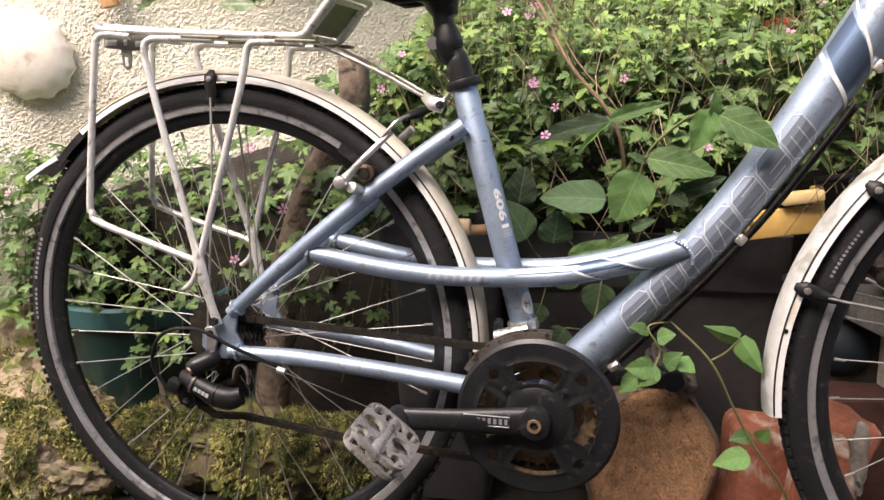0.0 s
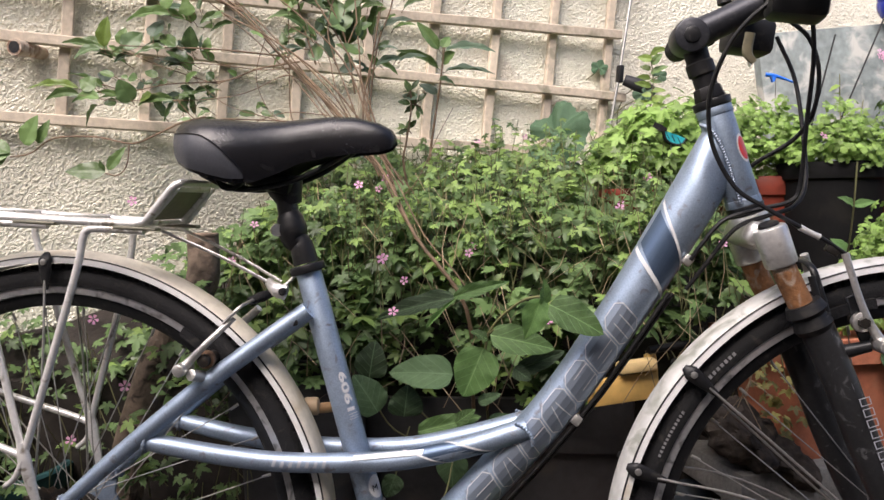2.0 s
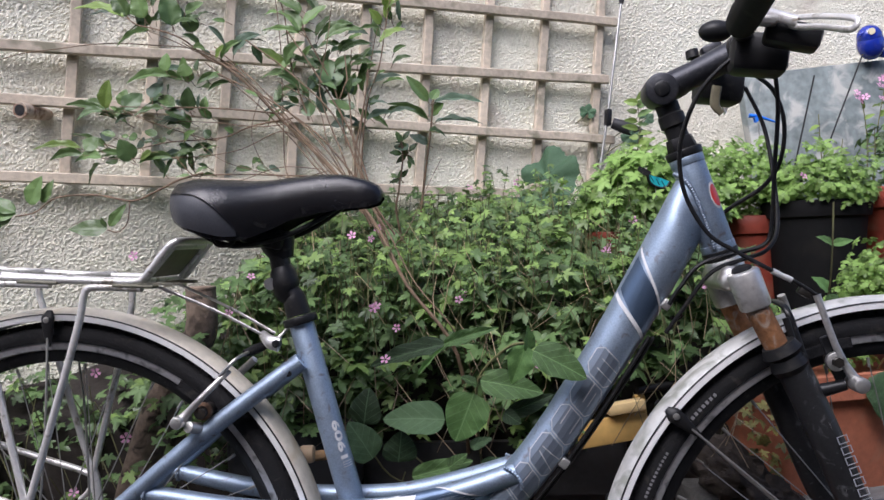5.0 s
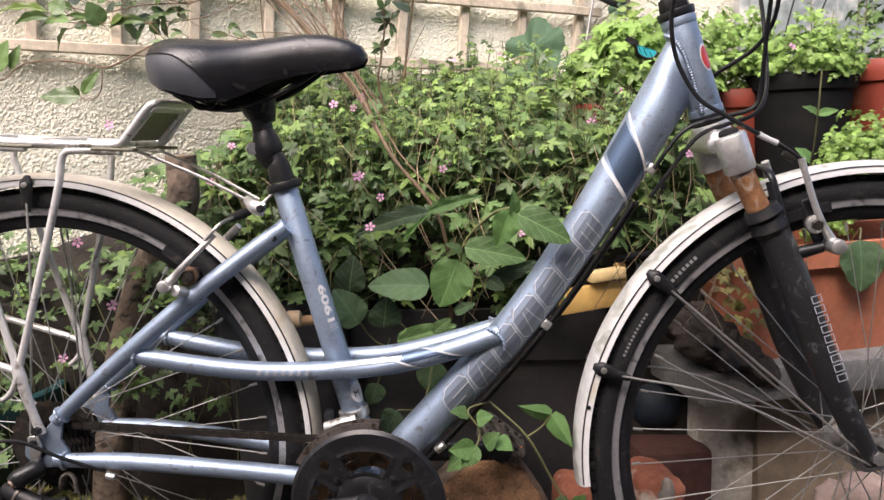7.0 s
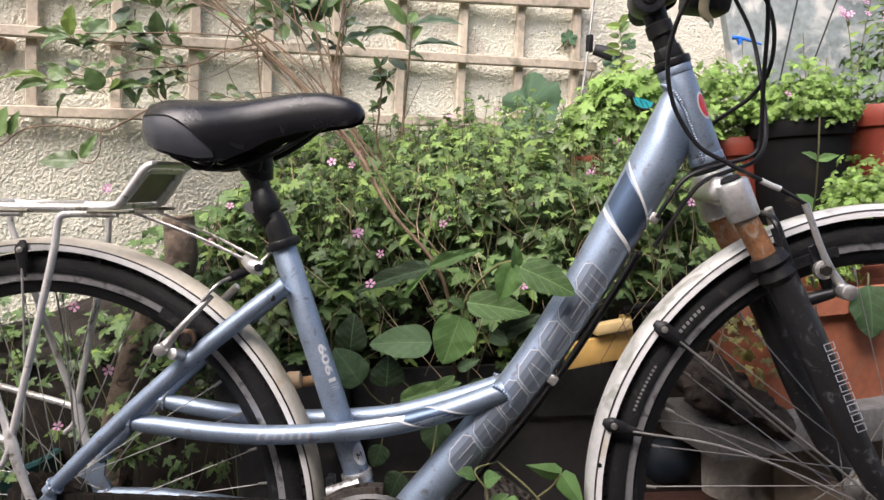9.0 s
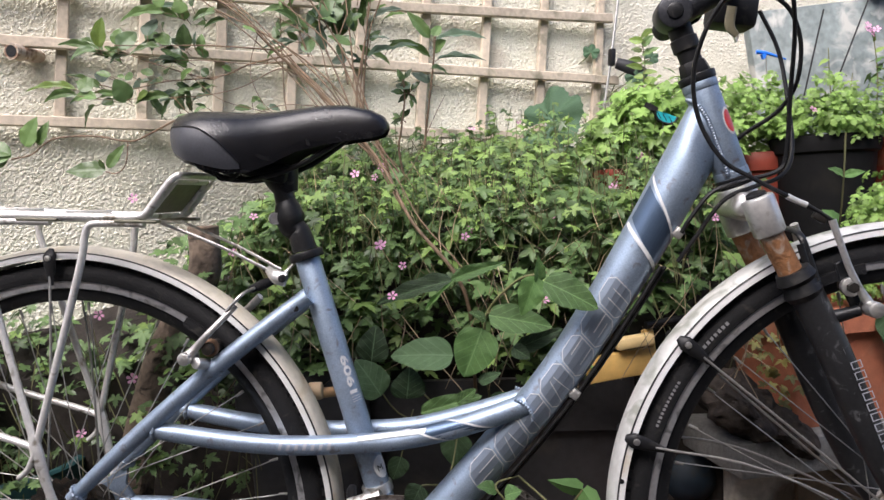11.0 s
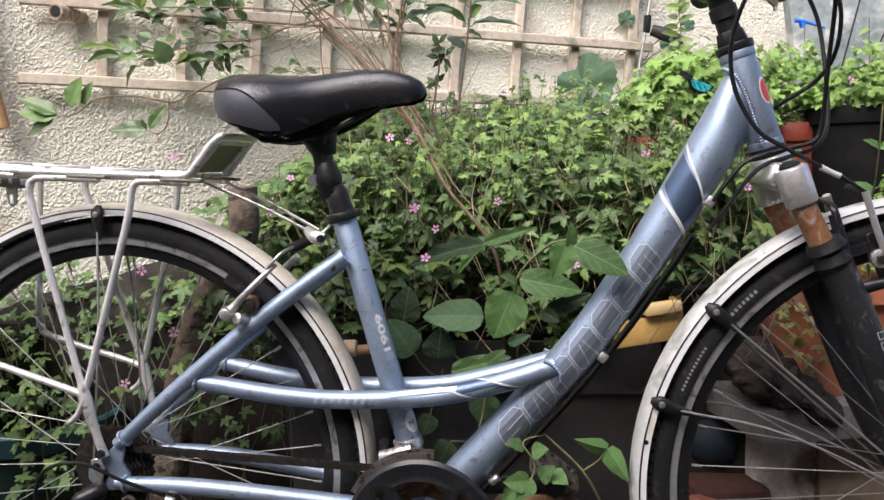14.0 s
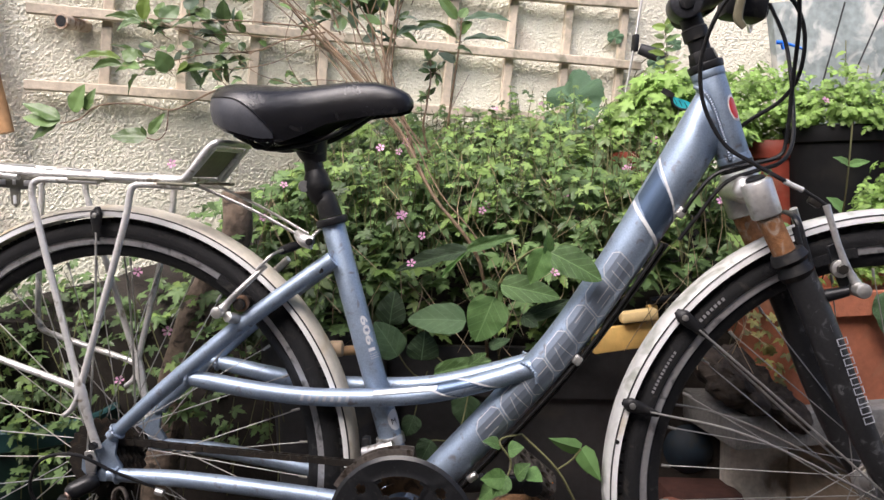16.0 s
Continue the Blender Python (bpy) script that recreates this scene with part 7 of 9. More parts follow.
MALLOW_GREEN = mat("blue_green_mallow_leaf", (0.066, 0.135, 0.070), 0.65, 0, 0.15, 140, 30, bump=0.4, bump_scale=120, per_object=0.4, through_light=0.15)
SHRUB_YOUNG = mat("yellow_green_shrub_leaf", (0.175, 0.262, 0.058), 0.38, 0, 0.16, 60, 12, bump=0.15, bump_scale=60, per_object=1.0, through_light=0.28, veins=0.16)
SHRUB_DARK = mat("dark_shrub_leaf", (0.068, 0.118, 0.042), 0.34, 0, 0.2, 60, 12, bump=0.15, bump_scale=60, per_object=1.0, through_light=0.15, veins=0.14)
STRAW = mat("dry_straw_stem", (0.36, 0.27, 0.17), 0.7, 0, 0.25, 80, 10, per_island=0.9)
STEM = mat("thin_green_brown_stem", (0.16, 0.16, 0.07), 0.6, 0, 0.2, 80, 10, per_island=0.6)
CANE = mat("brown_shrub_bark", (0.178, 0.120, 0.074), 0.75, 0, 0.32, 90, 24, bump=0.3, bump_scale=200)
PINK = mat("pink_petal", (0.74, 0.38, 0.58), 0.6, 0, 0.12, 90, 20, per_object=0.4, through_light=0.25)
RED_LEAF = mat("reddish_autumn_leaf", (0.30, 0.27, 0.085), 0.55, 0, 0.25, 100, 20, per_island=0.9, through_light=0.25)


def ferny_leaf():
    """A palmate leaf of five cut, toothed leaflets, of unit size in the xy plane, stalk at the origin."""
    side = [(0.03, 0.020), (0.22, 0.075), (0.33, 0.29), (0.43, 0.20), (0.52, 0.37), (0.64, 0.21), (0.75, 0.27), (0.86, 0.11), (1.0, 0.012)]
    pts, tris = [], []
    for turn, size in ((0.0, 1.0), (66.0, 0.86), (-66.0, 0.86), (132.0, 0.46), (-132.0, 0.46)):
        c, s = math.cos(radians(turn)), math.sin(radians(turn))
        b = len(pts)
        for i, (u, w) in enumerate(side):
            for k in (-1, 1):
                x, y = (u + (0.10 if i in (2, 4, 6) else 0.0)) * size, k * w * size
                pts.append((x * c - y * s, x * s + y * c, -0.22 * (u * size) ** 2 + 0.30 * w * w + 0.05 * math.sin(turn * 0.1 + 5 * u)))
        for i in range(len(side) - 1):
            q = b + 2 * i
            tris += [(q, q + 1, q + 3), (q, q + 3, q + 2)]
    return np.array(pts), tris


def jagged_leaf():
    """A solid palmate leaf: five pointed lobes with teeth, sinuses half way in, pleated along the lobes."""
    pts, tris = [(0.0, 0.0, 0.0)], []
    for mid, top in ((-128, 0.50), (-66, 0.84), (0, 1.0), (66, 0.84), (128, 0.50)):
        for da, f in ((-31, 0.40), (-22, 0.66), (-18, 0.58), (-12, 0.86), (-8, 0.76), (0, 1.0), (8, 0.76), (12, 0.86), (18, 0.58), (22, 0.66)):
            a, r = radians(mid + da), top * f if abs(da) < 31 else 0.36
            pts.append((r * math.cos(a), r * math.sin(a), -0.25 * r * r + 0.10 * r * (abs(da) / 22.0) + 0.04 * math.sin(3 * a + 4 * r)))
    pts.append((0.30 * math.cos(radians(158)), 0.30 * math.sin(radians(158)), 0.0))
    tris = [(0, k, k + 1) for k in range(1, len(pts) - 1)]
    return np.array(pts), tris


HERB_LEAF = jagged_leaf()
FERN_LEAF = ferny_leaf()
rnd = random.Random(11)


def bank_spot(x, v):
    y = float(np.interp(v, [0, 0.3, 0.55, 0.75, 1], [0.155, 0.180, 0.245, 0.40, 0.66]))
    z = float(np.interp(v, [0, 0.3, 0.55, 0.75, 1], [0.500, 0.625, 0.740, 0.805, 0.885]))
    if x < 0.22:
        k = (0.22 - x) / 0.5
        z -= 0.20 * min(1.0, k) + 0.05 * min(1.0, k) * v
        y = min(y, wall_y(x) - 0.06)
    if x > 0.9:
        z -= 0.10 * min(1.0, (x - 0.9) / 0.15)
    return y + 0.02 * noise.noise(Vector((x * 7, z * 7, 3))), z + 0.025 * noise.noise(Vector((x * 6, y * 6, 8)))


def leaf_normal(spread=0.55):
    return Vector((rnd.gauss(0.0, spread * 0.75), rnd.gauss(-0.62, spread * 0.7), abs(rnd.gauss(0.95, 0.25)) + 0.15)).normalized()


dark, light = [], []
for k in range(3900):
    x = rnd.uniform(0.10, 1.06)
    v = rnd.random() ** 0.85
    if x > 0.93 and v > 0.5:
        continue
    y, z = bank_spot(x, v)
    if (x > 0.88 and z < 0.63) or (x > 0.715 and z < 0.585):
        continue
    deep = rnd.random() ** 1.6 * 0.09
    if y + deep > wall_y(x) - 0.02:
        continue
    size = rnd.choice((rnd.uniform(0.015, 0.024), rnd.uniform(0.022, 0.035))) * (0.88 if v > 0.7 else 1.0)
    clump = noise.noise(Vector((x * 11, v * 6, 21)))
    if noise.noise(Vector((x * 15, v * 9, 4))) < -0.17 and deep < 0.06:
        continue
    # outer and higher leaves go pale as if lit; deep ones stay darker
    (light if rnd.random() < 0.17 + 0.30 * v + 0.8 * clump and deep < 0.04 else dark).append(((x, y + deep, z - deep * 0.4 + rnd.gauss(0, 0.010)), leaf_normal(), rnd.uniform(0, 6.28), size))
for k in range(2200):
    x, v = rnd.uniform(0.12, 1.04), rnd.uniform(0.35, 1.0)
    y, z = bank_spot(x, v)
    y += rnd.uniform(0.03, 0.15)
    if y < wall_y(x) - 0.02 and not (x > 0.88 and z < 0.66):
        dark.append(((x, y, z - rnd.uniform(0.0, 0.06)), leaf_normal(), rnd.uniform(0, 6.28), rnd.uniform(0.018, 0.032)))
for k in range(1500):
    x = rnd.uniform(-0.36, 0.22)
    z = rnd.uniform(0.26, 0.68) - 0.10 * max(0.0, -x) / 0.36
    y = 0.21 + 0.12 * max(0.0, z - 0.36) / 0.3 + rnd.random() ** 1.2 * 0.12
    thin = noise.noise(Vector((x * 9, z * 9, 2)))
    if (z > 0.50 and x < 0.06 and rnd.random() < 0.6) or (z < 0.48 and rnd.random() < 0.62):
        continue
    if y > wall_y(x) - 0.03 or thin < (-0.15 if z < 0.42 else -0.45) or (z < 0.34 and rnd.random() < 0.5):
        continue
    (light if rnd.random() < 0.10 else dark).append(((x, y, z), leaf_normal(), rnd.uniform(0, 6.28), rnd.uniform(0.015, 0.029)))
for k in range(760):
    x, z = rnd.uniform(-0.75, -0.34), rnd.uniform(0.22, 0.58)
    y = rnd.uniform(0.10, 0.24)
    if y < wall_y(x) - 0.03 and noise.noise(Vector((x * 10, z * 10, 5))) > -0.2:
        (light if rnd.random() < 0.3 else dark).append(((x, y, z), leaf_normal(), rnd.uniform(0, 6.28), rnd.uniform(0.015, 0.026)))
for k in range(300):
    x, z = rnd.uniform(-0.58, -0.30), rnd.uniform(0.32, 0.60)
    y = rnd.uniform(0.20, max(0.22, wall_y(x) - 0.04))
    (light if rnd.random() < 0.3 else dark).append(((x, y, z), leaf_normal(), rnd.uniform(0, 6.28), rnd.uniform(0.014, 0.026)))
for k in range(260):
    x = rnd.uniform(0.02, 0.30)
    z = rnd.uniform(0.60, 0.80 - (0.30 - x) * 0.35)
    y = rnd.uniform(0.20, 0.33)
    if y < wall_y(x) - 0.03:
        (light if rnd.random() < 0.3 else dark).append(((x, y, z), leaf_normal(), rnd.uniform(0, 6.28), rnd.uniform(0.014, 0.026)))
for k in range(60):
    t = rnd.random()
    x, z = 0.03 + 0.11 * t + rnd.gauss(0, 0.028), 0.34 + 0.31 * t + rnd.gauss(0, 0.02)
    (light if rnd.random() < 0.25 else dark).append(((x, rnd.uniform(0.080, 0.108), z), leaf_normal(), rnd.uniform(0, 6.28), rnd.uniform(0.014, 0.028)))
for x, y, z, n in ((-0.275, 0.10, 0.335, 5), (-0.226, 0.10, 0.305, 6), (-0.255, 0.10, 0.255, 7), (-0.186, 0.10, 0.275, 9), (-0.150, 0.10, 0.292, 7), (-0.205, 0.10, 0.340, 9), (-0.245, 0.10, 0.365, 8), (-0.160, 0.11, 0.350, 10), (-0.120, 0.11, 0.320, 9), (-0.290, 0.11, 0.385, 6)):
    for k in range(n):
        (light if rnd.random() < 0.3 else dark).append(((x + rnd.gauss(0, 0.017), y + rnd.gauss(0, 0.012), z + rnd.gauss(0, 0.012)), leaf_normal(), rnd.uniform(0, 6.28), rnd.uniform(0.013, 0.024)))
SPRIGS = [(Vector((x, 0.13, 0.20)), Vector((x + 0.02, 0.10, 0.33))) for x in (-0.27, -0.23, -0.18, -0.14)]
for k in range(150):
    x, v = rnd.uniform(0.30, 0.98), rnd.uniform(0.45, 1.0)
    y, z = bank_spot(x, v)
    lean = Vector((rnd.gauss(0, 0.35), rnd.gauss(-0.25, 0.2), 1.0)).normalized()
    rise = rnd.uniform(0.025, 0.075)
    low, tip = Vector((x, y, z - 0.05)), Vector((x, y, z)) + lean * rise
    if tip.y > wall_y(tip.x) - 0.03:
        continue
    SPRIGS.append((low, tip))
    for j in range(5):
        q = low.lerp(tip, 0.55 + 0.11 * j) + Vector((rnd.gauss(0, 0.008), rnd.gauss(0, 0.006), rnd.gauss(0, 0.003)))
        (light if rnd.random() < 0.6 else dark).append((tuple(q), leaf_normal(), rnd.uniform(0, 6.28), rnd.uniform(0.009, 0.019)))
# the small red pot stands clear of the herbs
dark, light = ([r for r in rows_ if not (0.715 < r[0][0] < 0.795 and 0.18 < r[0][1] < 0.44 and 0.762 < r[0][2] < 0.812)] for rows_ in (dark, light))
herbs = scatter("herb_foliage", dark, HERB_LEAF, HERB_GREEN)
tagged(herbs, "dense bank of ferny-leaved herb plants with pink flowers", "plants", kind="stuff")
tagged(scatter("young_foliage", light, HERB_LEAF, HERB_LIGHT, herbs), "paler ferny leaves, partly standing in for lit leaf tops")
# stalks
def stalk_mesh(name, pairs, material, r, label):
    verts, faces = [], []
    for low, top in pairs:
        b = len(verts)
        mid = top.lerp(low, 0.5) + Vector((rnd.gauss(0, 0.006), rnd.gauss(0, 0.006), 0))
        for p, f in ((low, 1.0), (mid, 0.85), (top, 0.6)):
            for a in (0, 2.1, 4.2):
                verts.append((p.x + r * f * math.cos(a), p.y + r * f * math.sin(a), p.z))
        for s in (0, 3):
            for i in range(3):
                faces.append((b + s + i, b + s + (i + 1) % 3, b + s + 3 + (i + 1) % 3, b + s + 3 + i))
    me = bpy.data.meshes.new(name)
    me.from_pydata(verts, [], faces)
    me.materials.append(material)
    ob = new(name, me)
    ob.parent = herbs
    tagged(ob, label)


GREEN_STALKS, DRY_STALKS = list(SPRIGS), []
for k in range(420):
    if k < 330:
        x, v = rnd.uniform(0.12, 1.0), rnd.uniform(0.35, 1.0)
        y, z = bank_spot(x, v)
    else:
        x, z = rnd.uniform(-0.6, 0.2), rnd.uniform(0.30, 0.60)
        y = rnd.uniform(0.16, 0.26)
    top = Vector((x, y - 0.01, z + rnd.uniform(-0.01, 0.035)))
    GREEN_STALKS.append((top + Vector((rnd.gauss(0, 0.03), rnd.uniform(0.0, 0.05), -rnd.uniform(0.07, 0.16))), top))
for k in range(240):
    x, v = rnd.uniform(0.14, 0.98), rnd.uniform(0.1, 1.0)
    y, z = bank_spot(x, v)
    top = Vector((x, y - 0.022, z + rnd.uniform(0.0, 0.03)))
    DRY_STALKS.append((top + Vector((rnd.gauss(0, 0.055), rnd.uniform(-0.025, 0.03), -rnd.uniform(0.04, 0.13))), top))
stalk_mesh("stalks", GREEN_STALKS, STEM, 0.0012, "thin green-brown herb stalks")
stalk_mesh("dry_stalks", DRY_STALKS, STRAW, 0.0009, "dry straw-coloured herb stalks")

# pink flowers
fv, ff = [], []
for k in range(5):
    a = 2 * math.pi * k / 5
    c, s = math.cos(a), math.sin(a)
    b = len(fv)
    for r, w, z in ((0.12, 0.0, 0.0), (0.55, 0.26, 0.10), (0.92, 0.30, 0.16), (1.0, 0.0, 0.15), (0.92, -0.30, 0.16), (0.55, -0.26, 0.10)):
        fv.append((r * c - w * s, r * s + w * c, z))
    ff.append(tuple(range(b, b + 6)))
flower_me = bpy.data.meshes.new("flower")
flower_me.from_pydata(fv, [], ff)
flower_me.materials.append(PINK)
FLOWERS = [(0.167, 0.200, 0.687), (0.401, 0.220, 0.690), (0.436, 0.200, 0.657), (0.431, 0.125, 0.620), (0.536, 0.250, 0.705), (0.187, 0.250, 0.741), (0.383, 0.350, 0.815), (0.667, 0.280, 0.717), (0.788, 0.450, 0.770), (0.649, 0.180, 0.601),
           (0.740, 0.300, 0.703), (0.031, 0.120, 0.508), (-0.055, 0.190, 0.596), (-0.056, 0.120, 0.425), (-0.471, 0.120, 0.523), (-0.518, 0.120, 0.483), (0.347, 0.300, 0.804), (0.380, 0.300, 0.797), (0.409, 0.160, 0.692)]
FLOWERS += [(0.532, 0.220, 0.697), (0.518, 0.700, 0.904), (0.773, 0.350, 0.763), (0.829, 0.430, 0.816), (0.899, 0.190, 0.712), (-0.042, 0.300, 0.781), (1.293, 0.519, 1.024), (1.135, 0.470, 0.885), (1.380, 0.560, 1.060), (0.62, 0.76, 0.915)]
for p in FLOWERS:
    ob = new("flower", flower_me)
    ob.parent = herbs
    n = Vector((rnd.gauss(0.05, 0.3), -1.0, rnd.gauss(0.55, 0.3)))
    ob.matrix_basis = Matrix.Translation(Vector(p) + Vector((0, -0.022, 0))) @ n.to_track_quat("Z", "Y").to_matrix().to_4x4() @ Matrix.Rotation(rnd.uniform(0, 6.28), 4, "Z") @ Matrix.Diagonal((*[rnd.uniform(0.0065, 0.0092)] * 3, 1))


def blade_leaf(name, shape, fold, droop, material, waves=0.0, bend=0.0):
    """A leaf of unit length along x with a midrib fold; shape: greatest half-width, where the belly sits, fullness."""
    half, belly, full = shape
    n, cols = 18, 9
    verts, faces = [], []
    for i in range(n + 1):
        t = i / n
        w = max(0.004, half * math.sin(math.pi * t ** belly) ** full)
        for k in range(cols):
            u = -1 + 2 * k / (cols - 1)
            quilt = 0.020 * math.sin((t - 0.55 * abs(u) * w) * 34) * abs(u) * (1 - abs(u)) * 2
            z = -droop * t * t + fold * abs(u) * w - 0.35 * fold * u * u * w + waves * math.sin(t * 16 + u * 2) * u * u * w + quilt
            verts.append((t, u * w + bend * 4 * t * (1 - t), z))
    for i in range(n):
        for k in range(cols - 1):
            b = cols * i + k
            faces.append((b, b + 1, b + cols + 1, b + cols))
    me = bpy.data.meshes.new(name)
    me.from_pydata(verts, [], faces)
    me.materials.append(material)
    for p in me.polygons:
        p.use_smooth = True
    return me


def place_leaf(mesh, parent, base, tip, width, roll=0.0, facing=Vector((0, -0.75, 0.65)), label=""):
    base, tip = Vector(base), Vector(tip)
    x = tip - base
    L = x.length
    x.normalize()
    n = (facing - x * facing.dot(x)).normalized()
    y = n.cross(x)
    m = Matrix((x, y, n)).transposed().to_4x4()
    ob = new("leaf", mesh)
    ob.parent = parent
    ob.matrix_parent_inverse = parent.matrix_basis.inverted()
    ob.matrix_basis = Matrix.Translation(base) @ m @ Matrix.Rotation(roll, 4, "X") @ Matrix.Diagonal((L, width, L, 1))
    if label:
        tagged(ob, label)
    return ob


OVATE = (0.50, 0.66, 0.9)
HEART = (0.50, 0.66, 0.64)
LANCE = (0.50, 0.82, 0.9)
broad_a = blade_leaf("broad_leaf", HEART, 0.20, 0.16, BROAD, 0.05)
broad_b = blade_leaf("broad_leaf", OVATE, 0.26, 0.22, BROAD_LIGHT, 0.06)
broad_c = blade_leaf("broad_leaf", HEART, 0.22, 0.20, BROAD_DARK, 0.06)
lance_a = blade_leaf("lance_leaf", LANCE, 0.16, 0.16, SHRUB_GREEN, 0.04)
lance_b = blade_leaf("lance_leaf", OVATE, 0.15, 0.10, SHRUB_GREEN, 0.05)
lance_c = blade_leaf("lance_leaf", LANCE, 0.18, 0.30, SHRUB_YOUNG, 0.06)
lance_d = blade_leaf("lance_leaf", LANCE, 0.20, 0.20, SHRUB_DARK, 0.05)
lance_e = blade_leaf("lance_leaf", OVATE, 0.22, 0.14, SHRUB_YOUNG, 0.05)


def stalk(pts, r, parent, material, name="stem", label="", smooth=5, seg=8):
    ob = part(name, tube(pts, r, seg, smooth), material, parent, label)
    ob.matrix_parent_inverse = parent.matrix_basis.inverted()
    return ob


# broad-leaved climber in front of the dark planter
vine = thing("broad_leaved_climber", "climbing plant with broad heart-shaped green leaves by the frame", "climbing plant", pose(0.56, 0.20, 0.44))
BIG = [((0.516, 0.100, 0.532), (0.427, 0.088, 0.541), 0.048, "d"), ((0.559, 0.095, 0.571), (0.532, 0.083, 0.503), 0.059, "g"), ((0.569, 0.090, 0.590), (0.656, 0.078, 0.576), 0.039, "g"), ((0.607, 0.110, 0.539), (0.670, 0.098, 0.564), 0.024, "d"), ((0.636, -0.036, 0.656), (0.619, -0.048, 0.609), 0.034, "p"), ((0.645, -0.042, 0.650), (0.710, -0.054, 0.620), 0.040, "g"), ((0.638, -0.034, 0.648), (0.643, -0.046, 0.679), 0.017, "p"), ((0.517, 0.100, 0.641), (0.593, 0.088, 0.668), 0.019, "p"), ((0.518, 0.130, 0.637), (0.400, 0.118, 0.617), 0.028, "d")]
BIG += [((0.480, 0.090, 0.599), (0.519, 0.078, 0.645), 0.007, "p"), ((0.390, 0.130, 0.519), (0.400, 0.118, 0.572), 0.046, "d"), ((0.404, 0.120, 0.470), (0.376, 0.108, 0.527), 0.049, "d"), ((0.442, 0.120, 0.465), (0.451, 0.108, 0.510), 0.049, "d"), ((0.465, 0.100, 0.449), (0.552, 0.088, 0.475), 0.030, "g"), ((0.520, 0.090, 0.465), (0.545, 0.078, 0.488), 0.019, "g"), ((0.551, 0.100, 0.493), (0.580, 0.088, 0.508), 0.016, "d"), ((0.565, 0.110, 0.465), (0.601, 0.098, 0.476), 0.014, "d"), ((0.601, 0.100, 0.542), (0.623, 0.088, 0.529), 0.021, "d"), ((0.565, 0.090, 0.584), (0.545, 0.078, 0.599), 0.017, "g")]
for base, tip, w, tone in BIG:
    facing = Vector((rnd.gauss(0, 0.18), -0.90 + rnd.gauss(0, 0.1), 0.42 + rnd.gauss(0, 0.18)))
    place_leaf({"g": broad_a, "d": broad_c, "p": broad_b}[tone], vine, base, tip, w * 1.06, rnd.gauss(0, 0.15), facing, "pale green broad leaf" if tone == "p" else "")
stalk([(0.56, 0.20, 0.44), (0.560, 0.130, 0.520), (0.566, 0.105, 0.590), (0.610, 0.060, 0.640), (0.648, -0.034, 0.660)], 0.0019, vine, STEM)
stalk([(0.560, 0.130, 0.520), (0.535, 0.125, 0.550), (0.518, 0.130, 0.545)], 0.0014, vine, STEM)
stalk([(0.54, 0.20, 0.42), (0.470, 0.170, 0.450), (0.441, 0.150, 0.506)], 0.0014, vine, STEM)
stalk([(0.50, 0.20, 0.40), (0.420, 0.170, 0.430), (0.374, 0.150, 0.520)], 0.0014, vine, STEM)
stalk([(0.566, 0.105, 0.590), (0.575, 0.09, 0.598)], 0.0013, vine, STEM)
for base, tip, w, mesh in (((0.467, 0.060, 0.357), (0.449, 0.050, 0.326), 0.036, broad_c), ((0.508, 0.190, 0.392), (0.502, 0.178, 0.338), 0.056, broad_c), ((0.418, 0.185, 0.356), (0.406, 0.175, 0.322), 0.034, broad_c), ((0.470, 0.200, 0.405), (0.440, 0.190, 0.385), 0.040, broad_c), ((0.560, 0.205, 0.418), (0.585, 0.195, 0.385), 0.042, broad_c)):
    place_leaf(mesh, vine, base, tip, w, rnd.gauss(0, 0.2), Vector((rnd.gauss(0, 0.2), -0.85, 0.5)))
stalk([(0.510, 0.195, 0.400), (0.500, 0.100, 0.352), (0.467, 0.060, 0.357)], 0.0013, vine, STEM)
stalk([(0.440, 0.190, 0.430), (0.428, 0.188, 0.395), (0.418, 0.185, 0.356)], 0.0012, vine, STEM)

# small vine by the crank
creeper = thing("small_creeper", "thin creeper with small pointed leaves beside the crank", "climbing plant", pose(0.78, 0.03, 0.0))
for base, tip, w in (((0.577, -0.040, 0.388), (0.556, -0.050, 0.400), 0.024), ((0.587, -0.040, 0.381), (0.606, -0.050, 0.392), 0.024), ((0.585, -0.045, 0.346), (0.552, -0.055, 0.344), 0.029), ((0.588, -0.045, 0.348), (0.566, -0.055, 0.323), 0.029),
                     ((0.598, -0.045, 0.347), (0.613, -0.055, 0.370), 0.025), ((0.611, -0.040, 0.354), (0.634, -0.050, 0.348), 0.027),
                     ((0.713, 0.020, 0.238), (0.685, 0.010, 0.239), 0.024), ((0.720, 0.020, 0.235), (0.731, 0.010, 0.252), 0.021), ((0.709, 0.000, 0.219), (0.664, -0.010, 0.212), 0.032), ((0.573, 0.000, 0.318), (0.541, -0.010, 0.300), 0.032)):
    place_leaf(broad_b, creeper, base, tip, w, rnd.gauss(0, 0.3), Vector((rnd.gauss(0, 0.25), -0.7, 0.7)))
stalk([(0.604, 0.000, 0.392), (0.653, -0.010, 0.347), (0.684, 0.000, 0.286), (0.709, 0.010, 0.238), (0.764, 0.020, 0.145), (0.78, 0.03, 0.0)], 0.0017, creeper, STEM)
stalk([(0.655, -0.010, 0.348), (0.672, -0.014, 0.362), (0.685, -0.020, 0.3815)], 0.0013, creeper, STEM)
stalk([(0.604, 0.0, 0.392), (0.576, -0.040, 0.395), (0.591, -0.040, 0.367), (0.585, -0.045, 0.343)], 0.0013, creeper, STEM)

